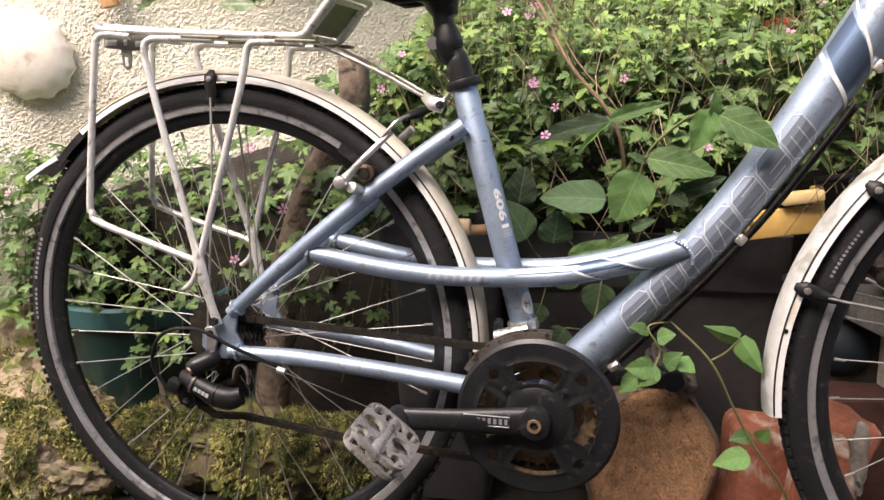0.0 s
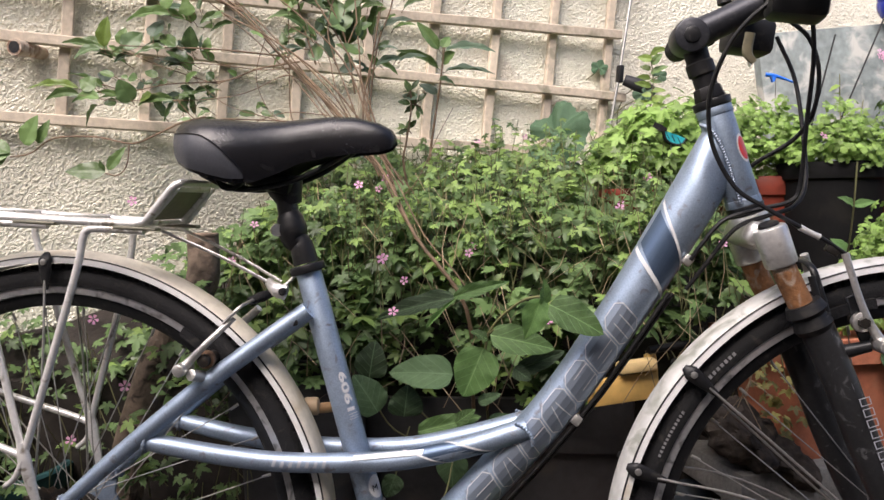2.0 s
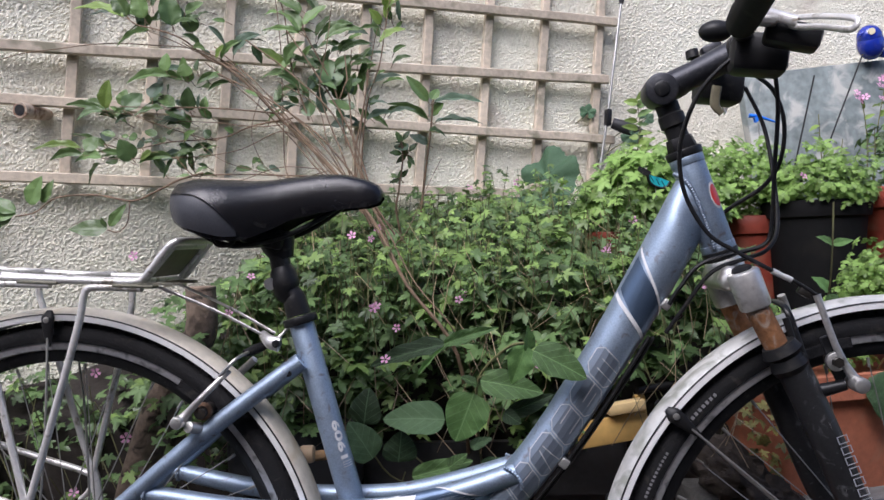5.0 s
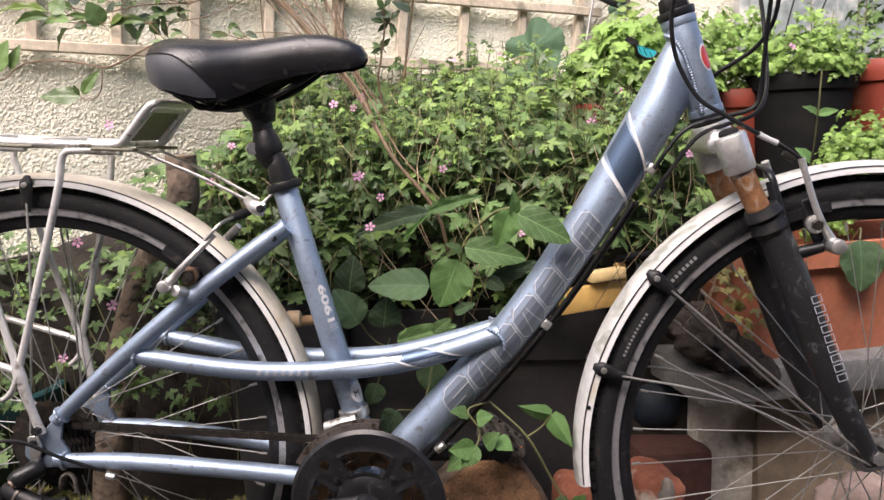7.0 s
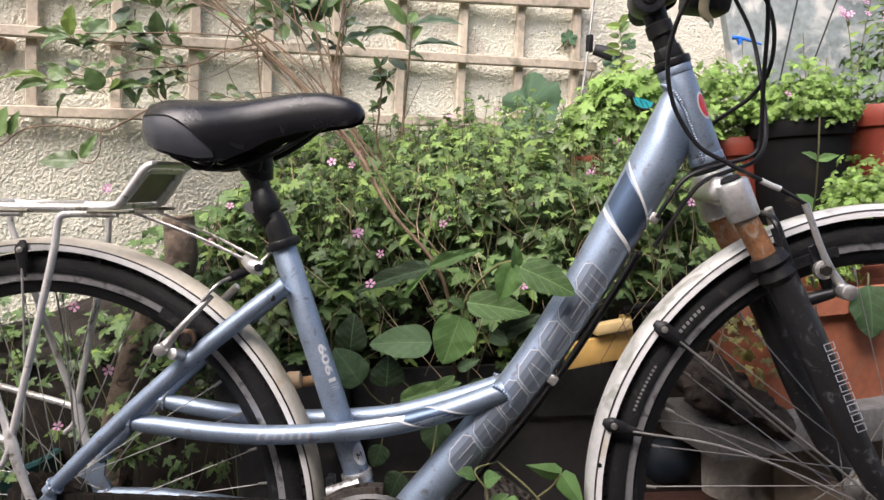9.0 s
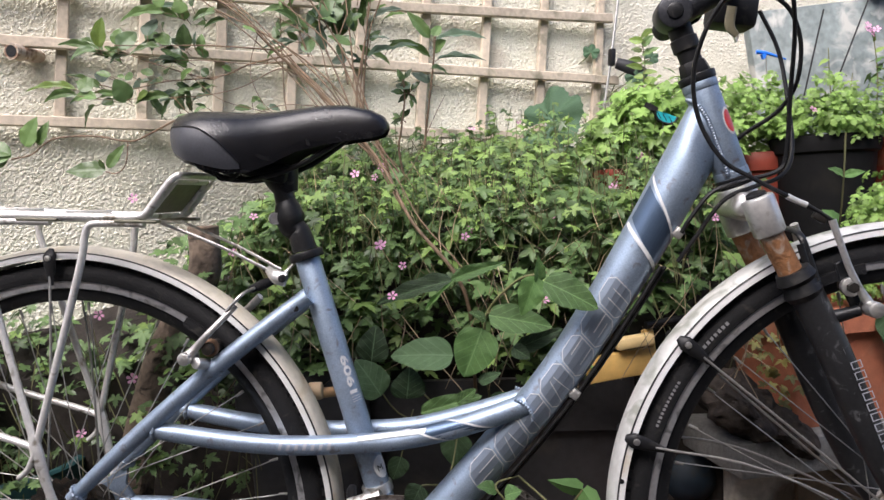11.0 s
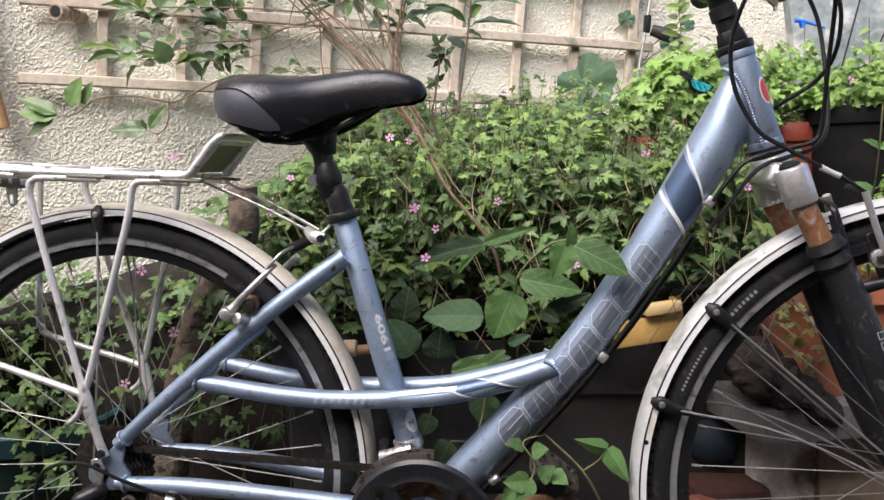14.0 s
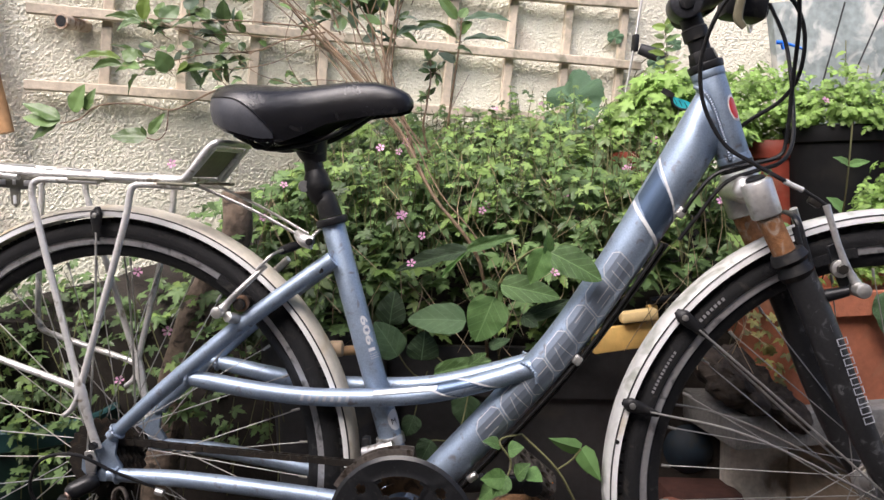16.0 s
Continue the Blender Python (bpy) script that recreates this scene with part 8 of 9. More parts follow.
# one three-lobed leaf hanging with its lobes folded down
hang, hang_f = [], []
heart = Vector((0.6850, -0.020, 0.3815))
for tip, wide, fold in ((Vector((0.640, -0.032, 0.3985)), 0.011, 0.008), (Vector((0.7115, -0.040, 0.3440)), 0.014, 0.010), (Vector((0.6950, -0.004, 0.3400)), 0.012, 0.008)):
    run = tip - heart
    across = run.cross(Vector((0, -1, 0.25))).normalized()
    for sgn in (-1, 1):
        b0 = len(hang)
        for q, half in ((0.0, 0.55), (0.22, 1.0), (0.48, 0.82), (0.76, 0.40), (1.0, 0.0)):
            mid = heart + run * q + Vector((0, -0.004 * math.sin(q * 3.1), 0))
            hang += [mid, mid + across * (sgn * wide * half) + Vector((0, fold * half, -0.25 * fold * half))]
        hang_f += [(b0 + 2 * k, b0 + 2 * k + 1, b0 + 2 * k + 3, b0 + 2 * k + 2) for k in range(4)]
me = bpy.data.meshes.new("lobed_leaf")
me.from_pydata([creeper.matrix_basis.inverted() @ v for v in hang], [], hang_f)
me.materials.append(BROAD_LIGHT)
leaf = new("leaf", me)
leaf.parent = creeper
tagged(leaf, "yellow-green lobed leaf hanging from the creeper")

# the shrub
shrub = thing("garden_shrub", "open shrub with brown canes and glossy pointed leaves", "shrub", pose(0.534, 0.260, 0.44))
CANES = [([(0.534, 0.26, 0.44), (0.530, 0.170, 0.615), (0.452, 0.195, 0.722), (0.396, 0.235, 0.822), (0.316, 0.270, 0.917), (0.220, 0.300, 1.013), (0.133, 0.320, 1.101), (0.032, 0.340, 1.163)], [0.0065, 0.0065, 0.006, 0.0055, 0.005, 0.0045, 0.0035, 0.002]),
          ([(0.534, 0.26, 0.44), (0.519, 0.250, 0.622), (0.432, 0.250, 0.740), (0.375, 0.260, 0.841), (0.299, 0.280, 0.918), (0.247, 0.310, 0.980), (0.166, 0.340, 1.065), (0.071, 0.370, 1.145)], [0.005, 0.005, 0.0045, 0.004, 0.0035, 0.003, 0.0025, 0.0015]),
          ([(0.220, 0.300, 1.013), (0.139, 0.330, 1.103), (0.059, 0.350, 1.150), (-0.030, 0.360, 1.167), (-0.127, 0.360, 1.176), (-0.214, 0.360, 1.172), (-0.294, 0.350, 1.163), (-0.37, 0.34, 1.14)], [0.0035, 0.0022])]
CANES += [([(0.362, 0.265, 0.870), (0.333, 0.280, 0.946), (0.306, 0.290, 1.014), (0.294, 0.300, 1.064), (0.309, 0.300, 1.131), (0.32, 0.30, 1.20)], [0.004, 0.002]),
          ([(0.372, 0.262, 0.855), (0.313, 0.280, 0.956), (0.289, 0.300, 1.026), (0.217, 0.310, 1.078)], [0.0035, 0.0018]),
          ([(0.350, 0.270, 0.860), (0.354, 0.300, 0.905), (0.360, 0.320, 0.989), (0.374, 0.340, 1.090), (0.387, 0.350, 1.162), (0.403, 0.360, 1.209)], [0.0035, 0.0015])]
CANES += [([(0.300, 0.280, 0.880), (0.225, 0.330, 0.909), (0.215, 0.340, 1.004), (0.212, 0.350, 1.136), (0.201, 0.360, 1.240), (0.185, 0.360, 1.292)], [0.0035, 0.0018]),
          ([(0.252, 0.30, 0.975), (0.220, 0.300, 0.988), (0.147, 0.310, 0.962), (0.072, 0.320, 0.954), (-0.011, 0.320, 0.955), (-0.083, 0.320, 0.956), (-0.130, 0.310, 0.961)], [0.003, 0.0014]),
          ([(0.310, 0.278, 0.915), (0.252, 0.290, 0.905), (0.180, 0.300, 0.921), (0.106, 0.310, 0.947), (0.036, 0.330, 1.006), (-0.010, 0.340, 1.038)], [0.0028, 0.0013])]
CANES += [([(0.230, 0.30, 1.00), (0.177, 0.310, 1.000), (0.092, 0.320, 1.013), (0.016, 0.330, 1.021), (-0.047, 0.330, 1.032), (-0.099, 0.330, 1.043)], [0.0028, 0.0013]),
          ([(0.139, 0.330, 1.103), (0.063, 0.340, 1.143), (-0.004, 0.350, 1.177), (-0.057, 0.360, 1.202), (-0.089, 0.360, 1.229), (-0.12, 0.36, 1.27)], [0.0028, 0.0013]),
          ([(0.299, 0.280, 0.918), (0.226, 0.280, 0.924), (0.154, 0.290, 0.906), (0.085, 0.290, 0.897), (0.080, 0.300, 0.900)], [0.0025, 0.0013])]
CANES += [([(0.183, 0.320, 1.061), (0.163, 0.320, 0.992), (0.187, 0.310, 0.932), (0.220, 0.300, 0.906)], [0.0025, 0.0014]),
          ([(0.495, 0.27, 0.64), (0.478, 0.27, 0.703), (0.435, 0.27, 0.795), (0.384, 0.27, 0.851), (0.330, 0.28, 0.915)], [0.0026, 0.0018]),
          ([(0.410, 0.262, 0.772), (0.423, 0.27, 0.787), (0.444, 0.28, 0.812), (0.477, 0.30, 0.886), (0.50, 0.31, 0.93)], [0.0024, 0.0014])]
for n_cane, (pts, r) in enumerate(CANES):
    stalk(pts, [q * (0.46 if n_cane == 0 else 0.36) for q in r], shrub, CANE, "cane")
stalk([Vector(p) + Vector((0.014 - 0.002 * i, 0.012, 0.004)) for i, p in enumerate(CANES[0][0][:6])], [0.0014, 0.0010], shrub, CANE, "cane")
for k in range(4):
    side = Vector((rnd.gauss(0.002, 0.007), rnd.gauss(0, 0.012), rnd.gauss(0, 0.007)))
    stalk([Vector(p) + side * (0.3 + 0.3 * i) for i, p in enumerate(CANES[k % 2][0][3:7 + k % 2])], [0.0015, 0.0010], shrub, CANE, "cane")


def whorl(parent, c, count, a0, a1, length, meshes):
    """Leafy shoots that spread from one bearing to another: an end leaf and swept side leaves along a thin stem."""
    shoots = 1 if abs(a1 - a0) < 120 else (2 if abs(a1 - a0) < 220 else 3)
    for j in range(shoots):
        axis = a0 + (a1 - a0) * (j + 0.5) / shoots + rnd.gauss(0, 6)
        ax = Vector((math.cos(radians(axis)), rnd.gauss(-0.12, 0.2), math.sin(radians(axis)))).normalized()
        n = max(2, count // shoots)
        tip = Vector(c) + ax * length * 0.30
        foot = Vector(c) - ax * length * 0.35
        stalk([foot, Vector(c) + Vector((0, 0, 0.002)), tip], [0.0013, 0.0009], parent, CANE, "shoot", smooth=3, seg=5)
        for k in range(n):
            t = k / n
            turn = 0.0 if k == 0 else (1 if k % 2 else -1) * (28 + 34 * t + rnd.gauss(0, 8))
            a = radians(axis + turn)
            d = Vector((math.cos(a), rnd.gauss(-0.10, 0.25), math.sin(a) - 0.12)).normalized()
            L = length * rnd.uniform(0.72, 1.0) * (0.85 if k == 0 else 1.0)
            base = tip.lerp(foot, t * 0.9)
            place_leaf(rnd.choice(meshes), parent, base, base + d * L, L * rnd.uniform(0.44, 0.60), rnd.gauss(0, 0.30), Vector((rnd.gauss(0, 0.25), -0.80, 0.60)))


# single leaves on the thin shoots: foot x, z; tip x, z; width; tone (y young, g green, d dark, b bluish underside)
SPRAY_TOP = [(-0.065, 1.209, -0.166, 1.241, 0.021, "y"), (-0.062, 1.212, -0.086, 1.255, 0.027, "g"), (-0.029, 1.206, -0.042, 1.254, 0.029, "g"), (0.023, 1.189, 0.018, 1.249, 0.035, "d"),
             (0.044, 1.214, 0.078, 1.231, 0.019, "g"), (0.075, 1.191, 0.041, 1.188, 0.017, "g"), (-0.025, 1.188, -0.099, 1.168, 0.014, "g"), (0.095, 1.131, 0.114, 1.151, 0.016, "y"),
             (0.129, 1.134, 0.182, 1.165, 0.023, "b"), (0.067, 1.152, 0.050, 1.170, 0.013, "g"), (0.054, 1.150, 0.087, 1.140, 0.010, "g"), (0.092, 1.183, 0.121, 1.147, 0.008, "b"),
             (-0.013, 1.226, -0.001, 1.254, 0.015, "d"), (0.039, 1.234, 0.057, 1.252, 0.019, "g")]
SPRAY_MID = [(0.011, 1.108, 0.011, 1.140, 0.027, "g"), (0.042, 1.098, 0.042, 1.122, 0.026, "g"), (0.066, 1.107, 0.066, 1.129, 0.013, "d"), (0.017, 1.100, -0.072, 1.096, 0.018, "g"),
             (0.107, 1.095, 0.069, 1.081, 0.013, "g"), (-0.108, 1.049, -0.094, 1.096, 0.027, "y"), (-0.076, 1.046, -0.051, 1.079, 0.031, "d"), (-0.114, 1.041, -0.190, 1.063, 0.014, "g"),
             (-0.111, 1.046, -0.168, 1.071, 0.015, "g"), (-0.110, 1.044, -0.156, 1.029, 0.016, "d"), (-0.020, 1.063, -0.009, 1.097, 0.033, "b"), (0.028, 1.043, -0.014, 1.071, 0.021, "g"),
             (0.047, 1.038, 0.051, 1.076, 0.027, "d")]
SPRAY_LOW = [(0.044, 1.023, 0.009, 1.040, 0.023, "d"), (0.009, 1.040, -0.047, 1.032, 0.013, "g"), (0.029, 1.018, -0.027, 1.024, 0.011, "b"), (-0.157, 0.978, -0.238, 0.983, 0.016, "y"),
             (-0.122, 0.976, -0.155, 0.996, 0.027, "g"), (-0.090, 0.997, -0.116, 1.007, 0.012, "g"), (-0.061, 0.954, -0.076, 0.988, 0.032, "d"), (-0.148, 0.966, -0.214, 0.959, 0.016, "g"),
             (-0.111, 0.958, -0.168, 0.956, 0.019, "g"), (-0.007, 0.993, -0.035, 1.006, 0.014, "g"), (-0.043, 0.991, -0.068, 0.997, 0.015, "d"), (0.029, 1.005, 0.005, 0.999, 0.019, "d"),
             (0.091, 0.987, 0.077, 0.999, 0.016, "d"), (0.038, 0.978, 0.063, 0.999, 0.013, "g"), (-0.018, 0.965, -0.047, 0.954, 0.014, "y"), (0.057, 0.954, 0.030, 0.962, 0.011, "g")]
CROWN_TOP = [(0.256, 1.166, 0.217, 1.206, 0.020, "g"), (0.262, 1.177, 0.302, 1.213, 0.023, "g"), (0.259, 1.203, 0.219, 1.226, 0.019, "g"), (0.256, 1.161, 0.189, 1.173, 0.012, "g"),
             (0.217, 1.200, 0.187, 1.201, 0.009, "g"), (0.282, 1.154, 0.348, 1.178, 0.021, "g"), (0.302, 1.147, 0.368, 1.167, 0.021, "g"), (0.221, 1.110, 0.181, 1.144, 0.024, "y"),
             (0.227, 1.110, 0.264, 1.145, 0.019, "g"), (0.221, 1.099, 0.244, 1.132, 0.019, "g"), (0.322, 1.127, 0.383, 1.136, 0.014, "d"), (0.288, 1.113, 0.250, 1.136, 0.011, "d"),
             (0.241, 1.089, 0.179, 1.094, 0.016, "g"), (0.225, 1.055, 0.205, 1.074, 0.013, "d"), (0.341, 1.102, 0.383, 1.105, 0.013, "g"), (0.264, 1.068, 0.289, 1.089, 0.017, "b")]
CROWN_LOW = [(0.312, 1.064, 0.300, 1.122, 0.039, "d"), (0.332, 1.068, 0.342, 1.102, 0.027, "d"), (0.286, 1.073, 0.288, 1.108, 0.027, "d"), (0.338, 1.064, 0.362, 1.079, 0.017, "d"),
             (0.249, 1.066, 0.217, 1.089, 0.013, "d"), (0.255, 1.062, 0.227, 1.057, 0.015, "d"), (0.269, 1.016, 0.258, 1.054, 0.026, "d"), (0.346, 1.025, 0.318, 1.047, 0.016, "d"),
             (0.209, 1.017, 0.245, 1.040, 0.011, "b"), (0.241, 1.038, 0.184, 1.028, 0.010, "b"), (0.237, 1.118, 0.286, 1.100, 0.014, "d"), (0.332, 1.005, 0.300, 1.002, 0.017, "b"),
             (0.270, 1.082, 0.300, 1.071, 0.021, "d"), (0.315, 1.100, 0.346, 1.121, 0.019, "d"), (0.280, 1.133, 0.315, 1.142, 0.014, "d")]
YOUNG_SHOOT = [(0.395, 1.177, 0.379, 1.202, 0.017, "y"), (0.403, 1.188, 0.421, 1.223, 0.016, "y"), (0.407, 1.198, 0.403, 1.229, 0.011, "y"), (0.409, 1.196, 0.437, 1.213, 0.009, "y"),
               (0.394, 1.141, 0.441, 1.163, 0.015, "y"), (0.395, 1.169, 0.359, 1.164, 0.009, "g"), (0.373, 1.066, 0.430, 1.082, 0.014, "b"), (0.365, 1.035, 0.405, 1.038, 0.009, "b"),
               (0.363, 1.010, 0.410, 1.023, 0.014, "b"), (0.349, 1.002, 0.327, 1.016, 0.008, "b")]
SAPLING_LEAVES = [(0.459, 1.058, 0.422, 1.109, 0.021, "g"), (0.465, 1.062, 0.478, 1.088, 0.018, "g"), (0.463, 1.038, 0.487, 1.054, 0.024, "g"), (0.470, 1.057, 0.565, 1.059, 0.016, "b"),
                  (0.456, 1.027, 0.382, 1.061, 0.015, "g"), (0.472, 1.018, 0.564, 1.020, 0.013, "b"), (0.461, 1.001, 0.495, 0.992, 0.015, "d"), (0.455, 0.978, 0.422, 0.998, 0.017, "b"),
                  (0.417, 0.967, 0.386, 0.984, 0.021, "b")]
LEFT_LOW = [(0.019, 0.954, -0.050, 0.948, 0.015, "g"), (0.017, 0.953, -0.005, 0.918, 0.009, "d"), (0.024, 0.952, 0.067, 0.965, 0.012, "g"), (0.028, 0.936, 0.035, 0.979, 0.016, "d"), (0.024, 0.952, 0.038, 0.932, 0.014, "d"), (0.048, 0.916, 0.020, 0.921, 0.009, "g"),
            (0.133, 0.928, 0.161, 0.929, 0.012, "g"), (0.031, 0.976, 0.053, 0.968, 0.012, "d"), (0.059, 0.923, 0.082, 0.934, 0.009, "g"), (0.172, 0.931, 0.196, 0.923, 0.012, "g"), (0.167, 0.945, 0.182, 0.937, 0.010, "d")]
SHRUB_BLUE = mat("blue_green_leaf_underside", (0.090, 0.140, 0.092), 0.5, 0, 0.18, 60, 12, bump=0.15, bump_scale=60, per_object=0.8, through_light=0.22, veins=0.2)
ELLIPTIC = (0.50, 0.74, 0.74)
SHOOT_LEAVES = {}
for tone, material in (("y", SHRUB_YOUNG), ("g", SHRUB_GREEN), ("d", SHRUB_DARK), ("b", SHRUB_BLUE)):
    SHOOT_LEAVES[tone] = {s: blade_leaf("lance_leaf", ELLIPTIC, 0.24, 0.12, material, 0.05, 0.42 * s) for s in (-1, 0, 1)}


def shoot_leaf(parent, x0, z0, x1, z1, w, tone, depth):
    """A leaf between two points of a shoot's plane; long ones arch over and droop at the tip."""
    base, tip = Vector((x0, depth + rnd.gauss(0, 0.008), z0)), Vector((x1, depth + rnd.gauss(-0.006, 0.012), z1))
    run = tip - base
    arch = 0
    if run.length > 2.6 * w and abs(run.x) > abs(run.z) * 0.8:
        arch = -1 if run.x < 0 else 1
    place_leaf(SHOOT_LEAVES[tone][arch], parent, base, tip, w * 1.12, rnd.gauss(0, 0.22), Vector((rnd.gauss(0, 0.2), -0.88, 0.45 + rnd.gauss(0, 0.12))))
    stalk([base + run * 0.04, base - run.normalized() * 0.008 + Vector((0.003, 0.004, -0.004))], 0.0007, parent, CANE, "leaf_stalk", smooth=2, seg=5)


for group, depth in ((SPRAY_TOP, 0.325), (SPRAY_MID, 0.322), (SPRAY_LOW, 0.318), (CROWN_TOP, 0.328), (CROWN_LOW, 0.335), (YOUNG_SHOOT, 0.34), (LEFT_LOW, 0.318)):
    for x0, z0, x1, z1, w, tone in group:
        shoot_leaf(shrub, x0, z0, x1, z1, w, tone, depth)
        for _ in range(rnd.choice((1, 1, 2, 2)) if w > 0.010 else 0):
            dx_, dz_ = rnd.gauss(0.016, 0.018), rnd.gauss(-0.002, 0.014)
            f = rnd.uniform(0.45, 0.85)
            shoot_leaf(shrub, x0 + dx_, z0 + dz_, x0 + dx_ + (x1 - x0) * f, z0 + dz_ + (z1 - z0) * f + rnd.gauss(0, 0.010), w * rnd.uniform(0.55, 0.85), rnd.choice("ggdb"), depth + rnd.uniform(0.01, 0.05))
# canes that fan out from the bundle's upper half
for x1, z1, bow in ((0.165, 1.150, 0.03), (0.240, 1.160, 0.02), (0.335, 1.120, -0.015), (0.120, 1.090, 0.03), (0.190, 1.060, 0.015)):
    foot = Vector((0.400 + rnd.gauss(0, 0.012), 0.268, 0.800 + rnd.gauss(0, 0.02)))
    end = Vector((x1, 0.30 + rnd.gauss(0, 0.02), z1))
    mid = foot.lerp(end, 0.5) + Vector((bow * 0.8 + rnd.gauss(0, 0.006), 0, bow))
    stalk([foot, foot.lerp(mid, 0.5) + Vector((0, 0, bow * 0.3)), mid, mid.lerp(end, 0.5) + Vector((0, 0, bow * 0.3)), end], [0.0017, 0.0012], shrub, CANE, "cane")
    for j in range(2):
        p = mid.lerp(end, rnd.uniform(0.3, 1.0))
        a = radians(rnd.choice((rnd.gauss(150, 30), rnd.gauss(30, 30), rnd.gauss(-60, 20))))
        run = Vector((math.cos(a), rnd.gauss(-0.1, 0.3), math.sin(a))) * rnd.uniform(0.024, 0.046)
        place_leaf(rnd.choice((lance_a, lance_b, lance_d, lance_d)), shrub, p, p + run, run.length * rnd.uniform(0.38, 0.52), rnd.gauss(0, 0.3), Vector((rnd.gauss(0, 0.25), -0.74, 0.67)))
for pts, r in (([(0.225, 0.31, 1.020), (0.156, 0.32, 1.031), (0.078, 0.32, 1.040), (0.004, 0.32, 1.044), (-0.080, 0.32, 1.050)], 0.0016), ([(0.245, 0.30, 1.010), (0.165, 0.32, 1.003), (0.108, 0.32, 0.985), (0.010, 0.32, 0.982), (-0.062, 0.32, 0.972), (-0.113, 0.32, 0.984)], 0.0016),
               ([(0.300, 0.28, 0.905), (0.141, 0.32, 0.919), (0.079, 0.32, 0.920), (0.053, 0.32, 0.921), (0.024, 0.32, 0.952)], 0.0014), ([(0.108, 0.32, 0.985), (0.083, 0.32, 0.983), (-0.019, 0.32, 1.018), (-0.075, 0.32, 1.043)], 0.0013), ([(0.352, 0.30, 0.86), (0.350, 0.31, 0.940), (0.360, 0.31, 0.990), (0.371, 0.31, 1.040), (0.378, 0.31, 1.090)], 0.0020)):
    stalk(pts, [r, r * 0.6], shrub, CANE, "shoot")
# twigs that carry the sprays
for pts, r in (([(0.139, 0.330, 1.103), (0.085, 0.328, 1.128), (0.040, 0.326, 1.165), (-0.010, 0.325, 1.186), (-0.045, 0.325, 1.196), (-0.066, 0.325, 1.214), (-0.072, 0.325, 1.235)], 0.0017), ([(0.023, 0.325, 1.180), (0.021, 0.325, 1.196)], 0.0009), ([(-0.029, 0.325, 1.190), (-0.030, 0.325, 1.212)], 0.0009),
               ([(0.265, 0.330, 1.010), (0.240, 0.330, 1.090), (0.232, 0.330, 1.150), (0.226, 0.328, 1.205), (0.212, 0.328, 1.245)], 0.0018), ([(0.330, 0.335, 0.960), (0.318, 0.335, 1.040), (0.300, 0.332, 1.090), (0.265, 0.328, 1.160), (0.258, 0.328, 1.185)], 0.0016), ([(0.318, 0.335, 1.040), (0.338, 0.335, 1.090), (0.345, 0.332, 1.130)], 0.0013),
               ([(0.352, 0.340, 0.900), (0.360, 0.340, 0.985), (0.372, 0.340, 1.050), (0.392, 0.340, 1.100), (0.402, 0.340, 1.150), (0.412, 0.340, 1.200), (0.418, 0.340, 1.228)], 0.0016)):
    stalk(pts, [r, r * 0.6], shrub, CANE, "shoot")
# the shrub goes on above
for x, z, n, a0, a1, L in ((-0.060, 1.290, 5, 60, 200, 0.066), (0.060, 1.300, 4, 40, 150, 0.060), (0.240, 1.285, 5, 30, 150, 0.062), (0.320, 1.290, 4, 30, 150, 0.055), (0.150, 1.330, 5, 20, 180, 0.055)):
    whorl(shrub, (x, 0.325 + rnd.gauss(0, 0.012), z), n + 1, a0, a1, L * 1.1, (lance_a, lance_b, lance_d))
sapling = thing("shrub_sapling", "slender young shrub shoot with drooping pointed leaves", "shrub", pose(0.420, 0.50, 0.70))
stalk([(0.42, 0.50, 0.70), (0.436, 0.480, 0.827), (0.443, 0.480, 0.881), (0.453, 0.480, 0.946), (0.463, 0.480, 1.010), (0.469, 0.480, 1.063)], [0.003, 0.0016], sapling, CANE, "cane")
stalk([(0.42, 0.50, 0.70), (0.393, 0.470, 0.837), (0.398, 0.470, 0.890), (0.406, 0.475, 0.944), (0.405, 0.480, 0.985)], [0.0025, 0.0013], sapling, CANE, "cane")
for x, z, n, a0, a1, L in [(0.414, 0.957, 7, 0, 330, 0.032), (0.404, 0.981, 3, 20, 160, 0.027), (0.40, 0.91, 3, 0, 200, 0.024)]:
    whorl(sapling, (x, 0.48, z), n, a0, a1, L, (lance_a, lance_d))
for x0, z0, x1, z1, w, tone in SAPLING_LEAVES:
    shoot_leaf(sapling, x0, z0, x1, z1, w, tone, 0.48)

sprig_plant = thing("wall_sprig", "pale yellow-green sprig growing up between trellis and bicycle stem", "plant", pose(0.905, 0.85, 0.84))
stalk([(0.905, 0.85, 0.84), (0.900, 0.85, 0.96), (0.909, 0.85, 1.042), (0.904, 0.85, 1.10)], [0.0018, 0.0010], sprig_plant, STEM)
for k in range(16):
    z0 = 0.955 + 0.010 * k
    side = 1 if k % 2 else -1
    shoot_leaf(sprig_plant, 0.904, z0, 0.904 + side * rnd.uniform(0.020, 0.038), z0 + rnd.uniform(0.0, 0.022), rnd.uniform(0.014, 0.020), rnd.choice("yyg"), 0.85)

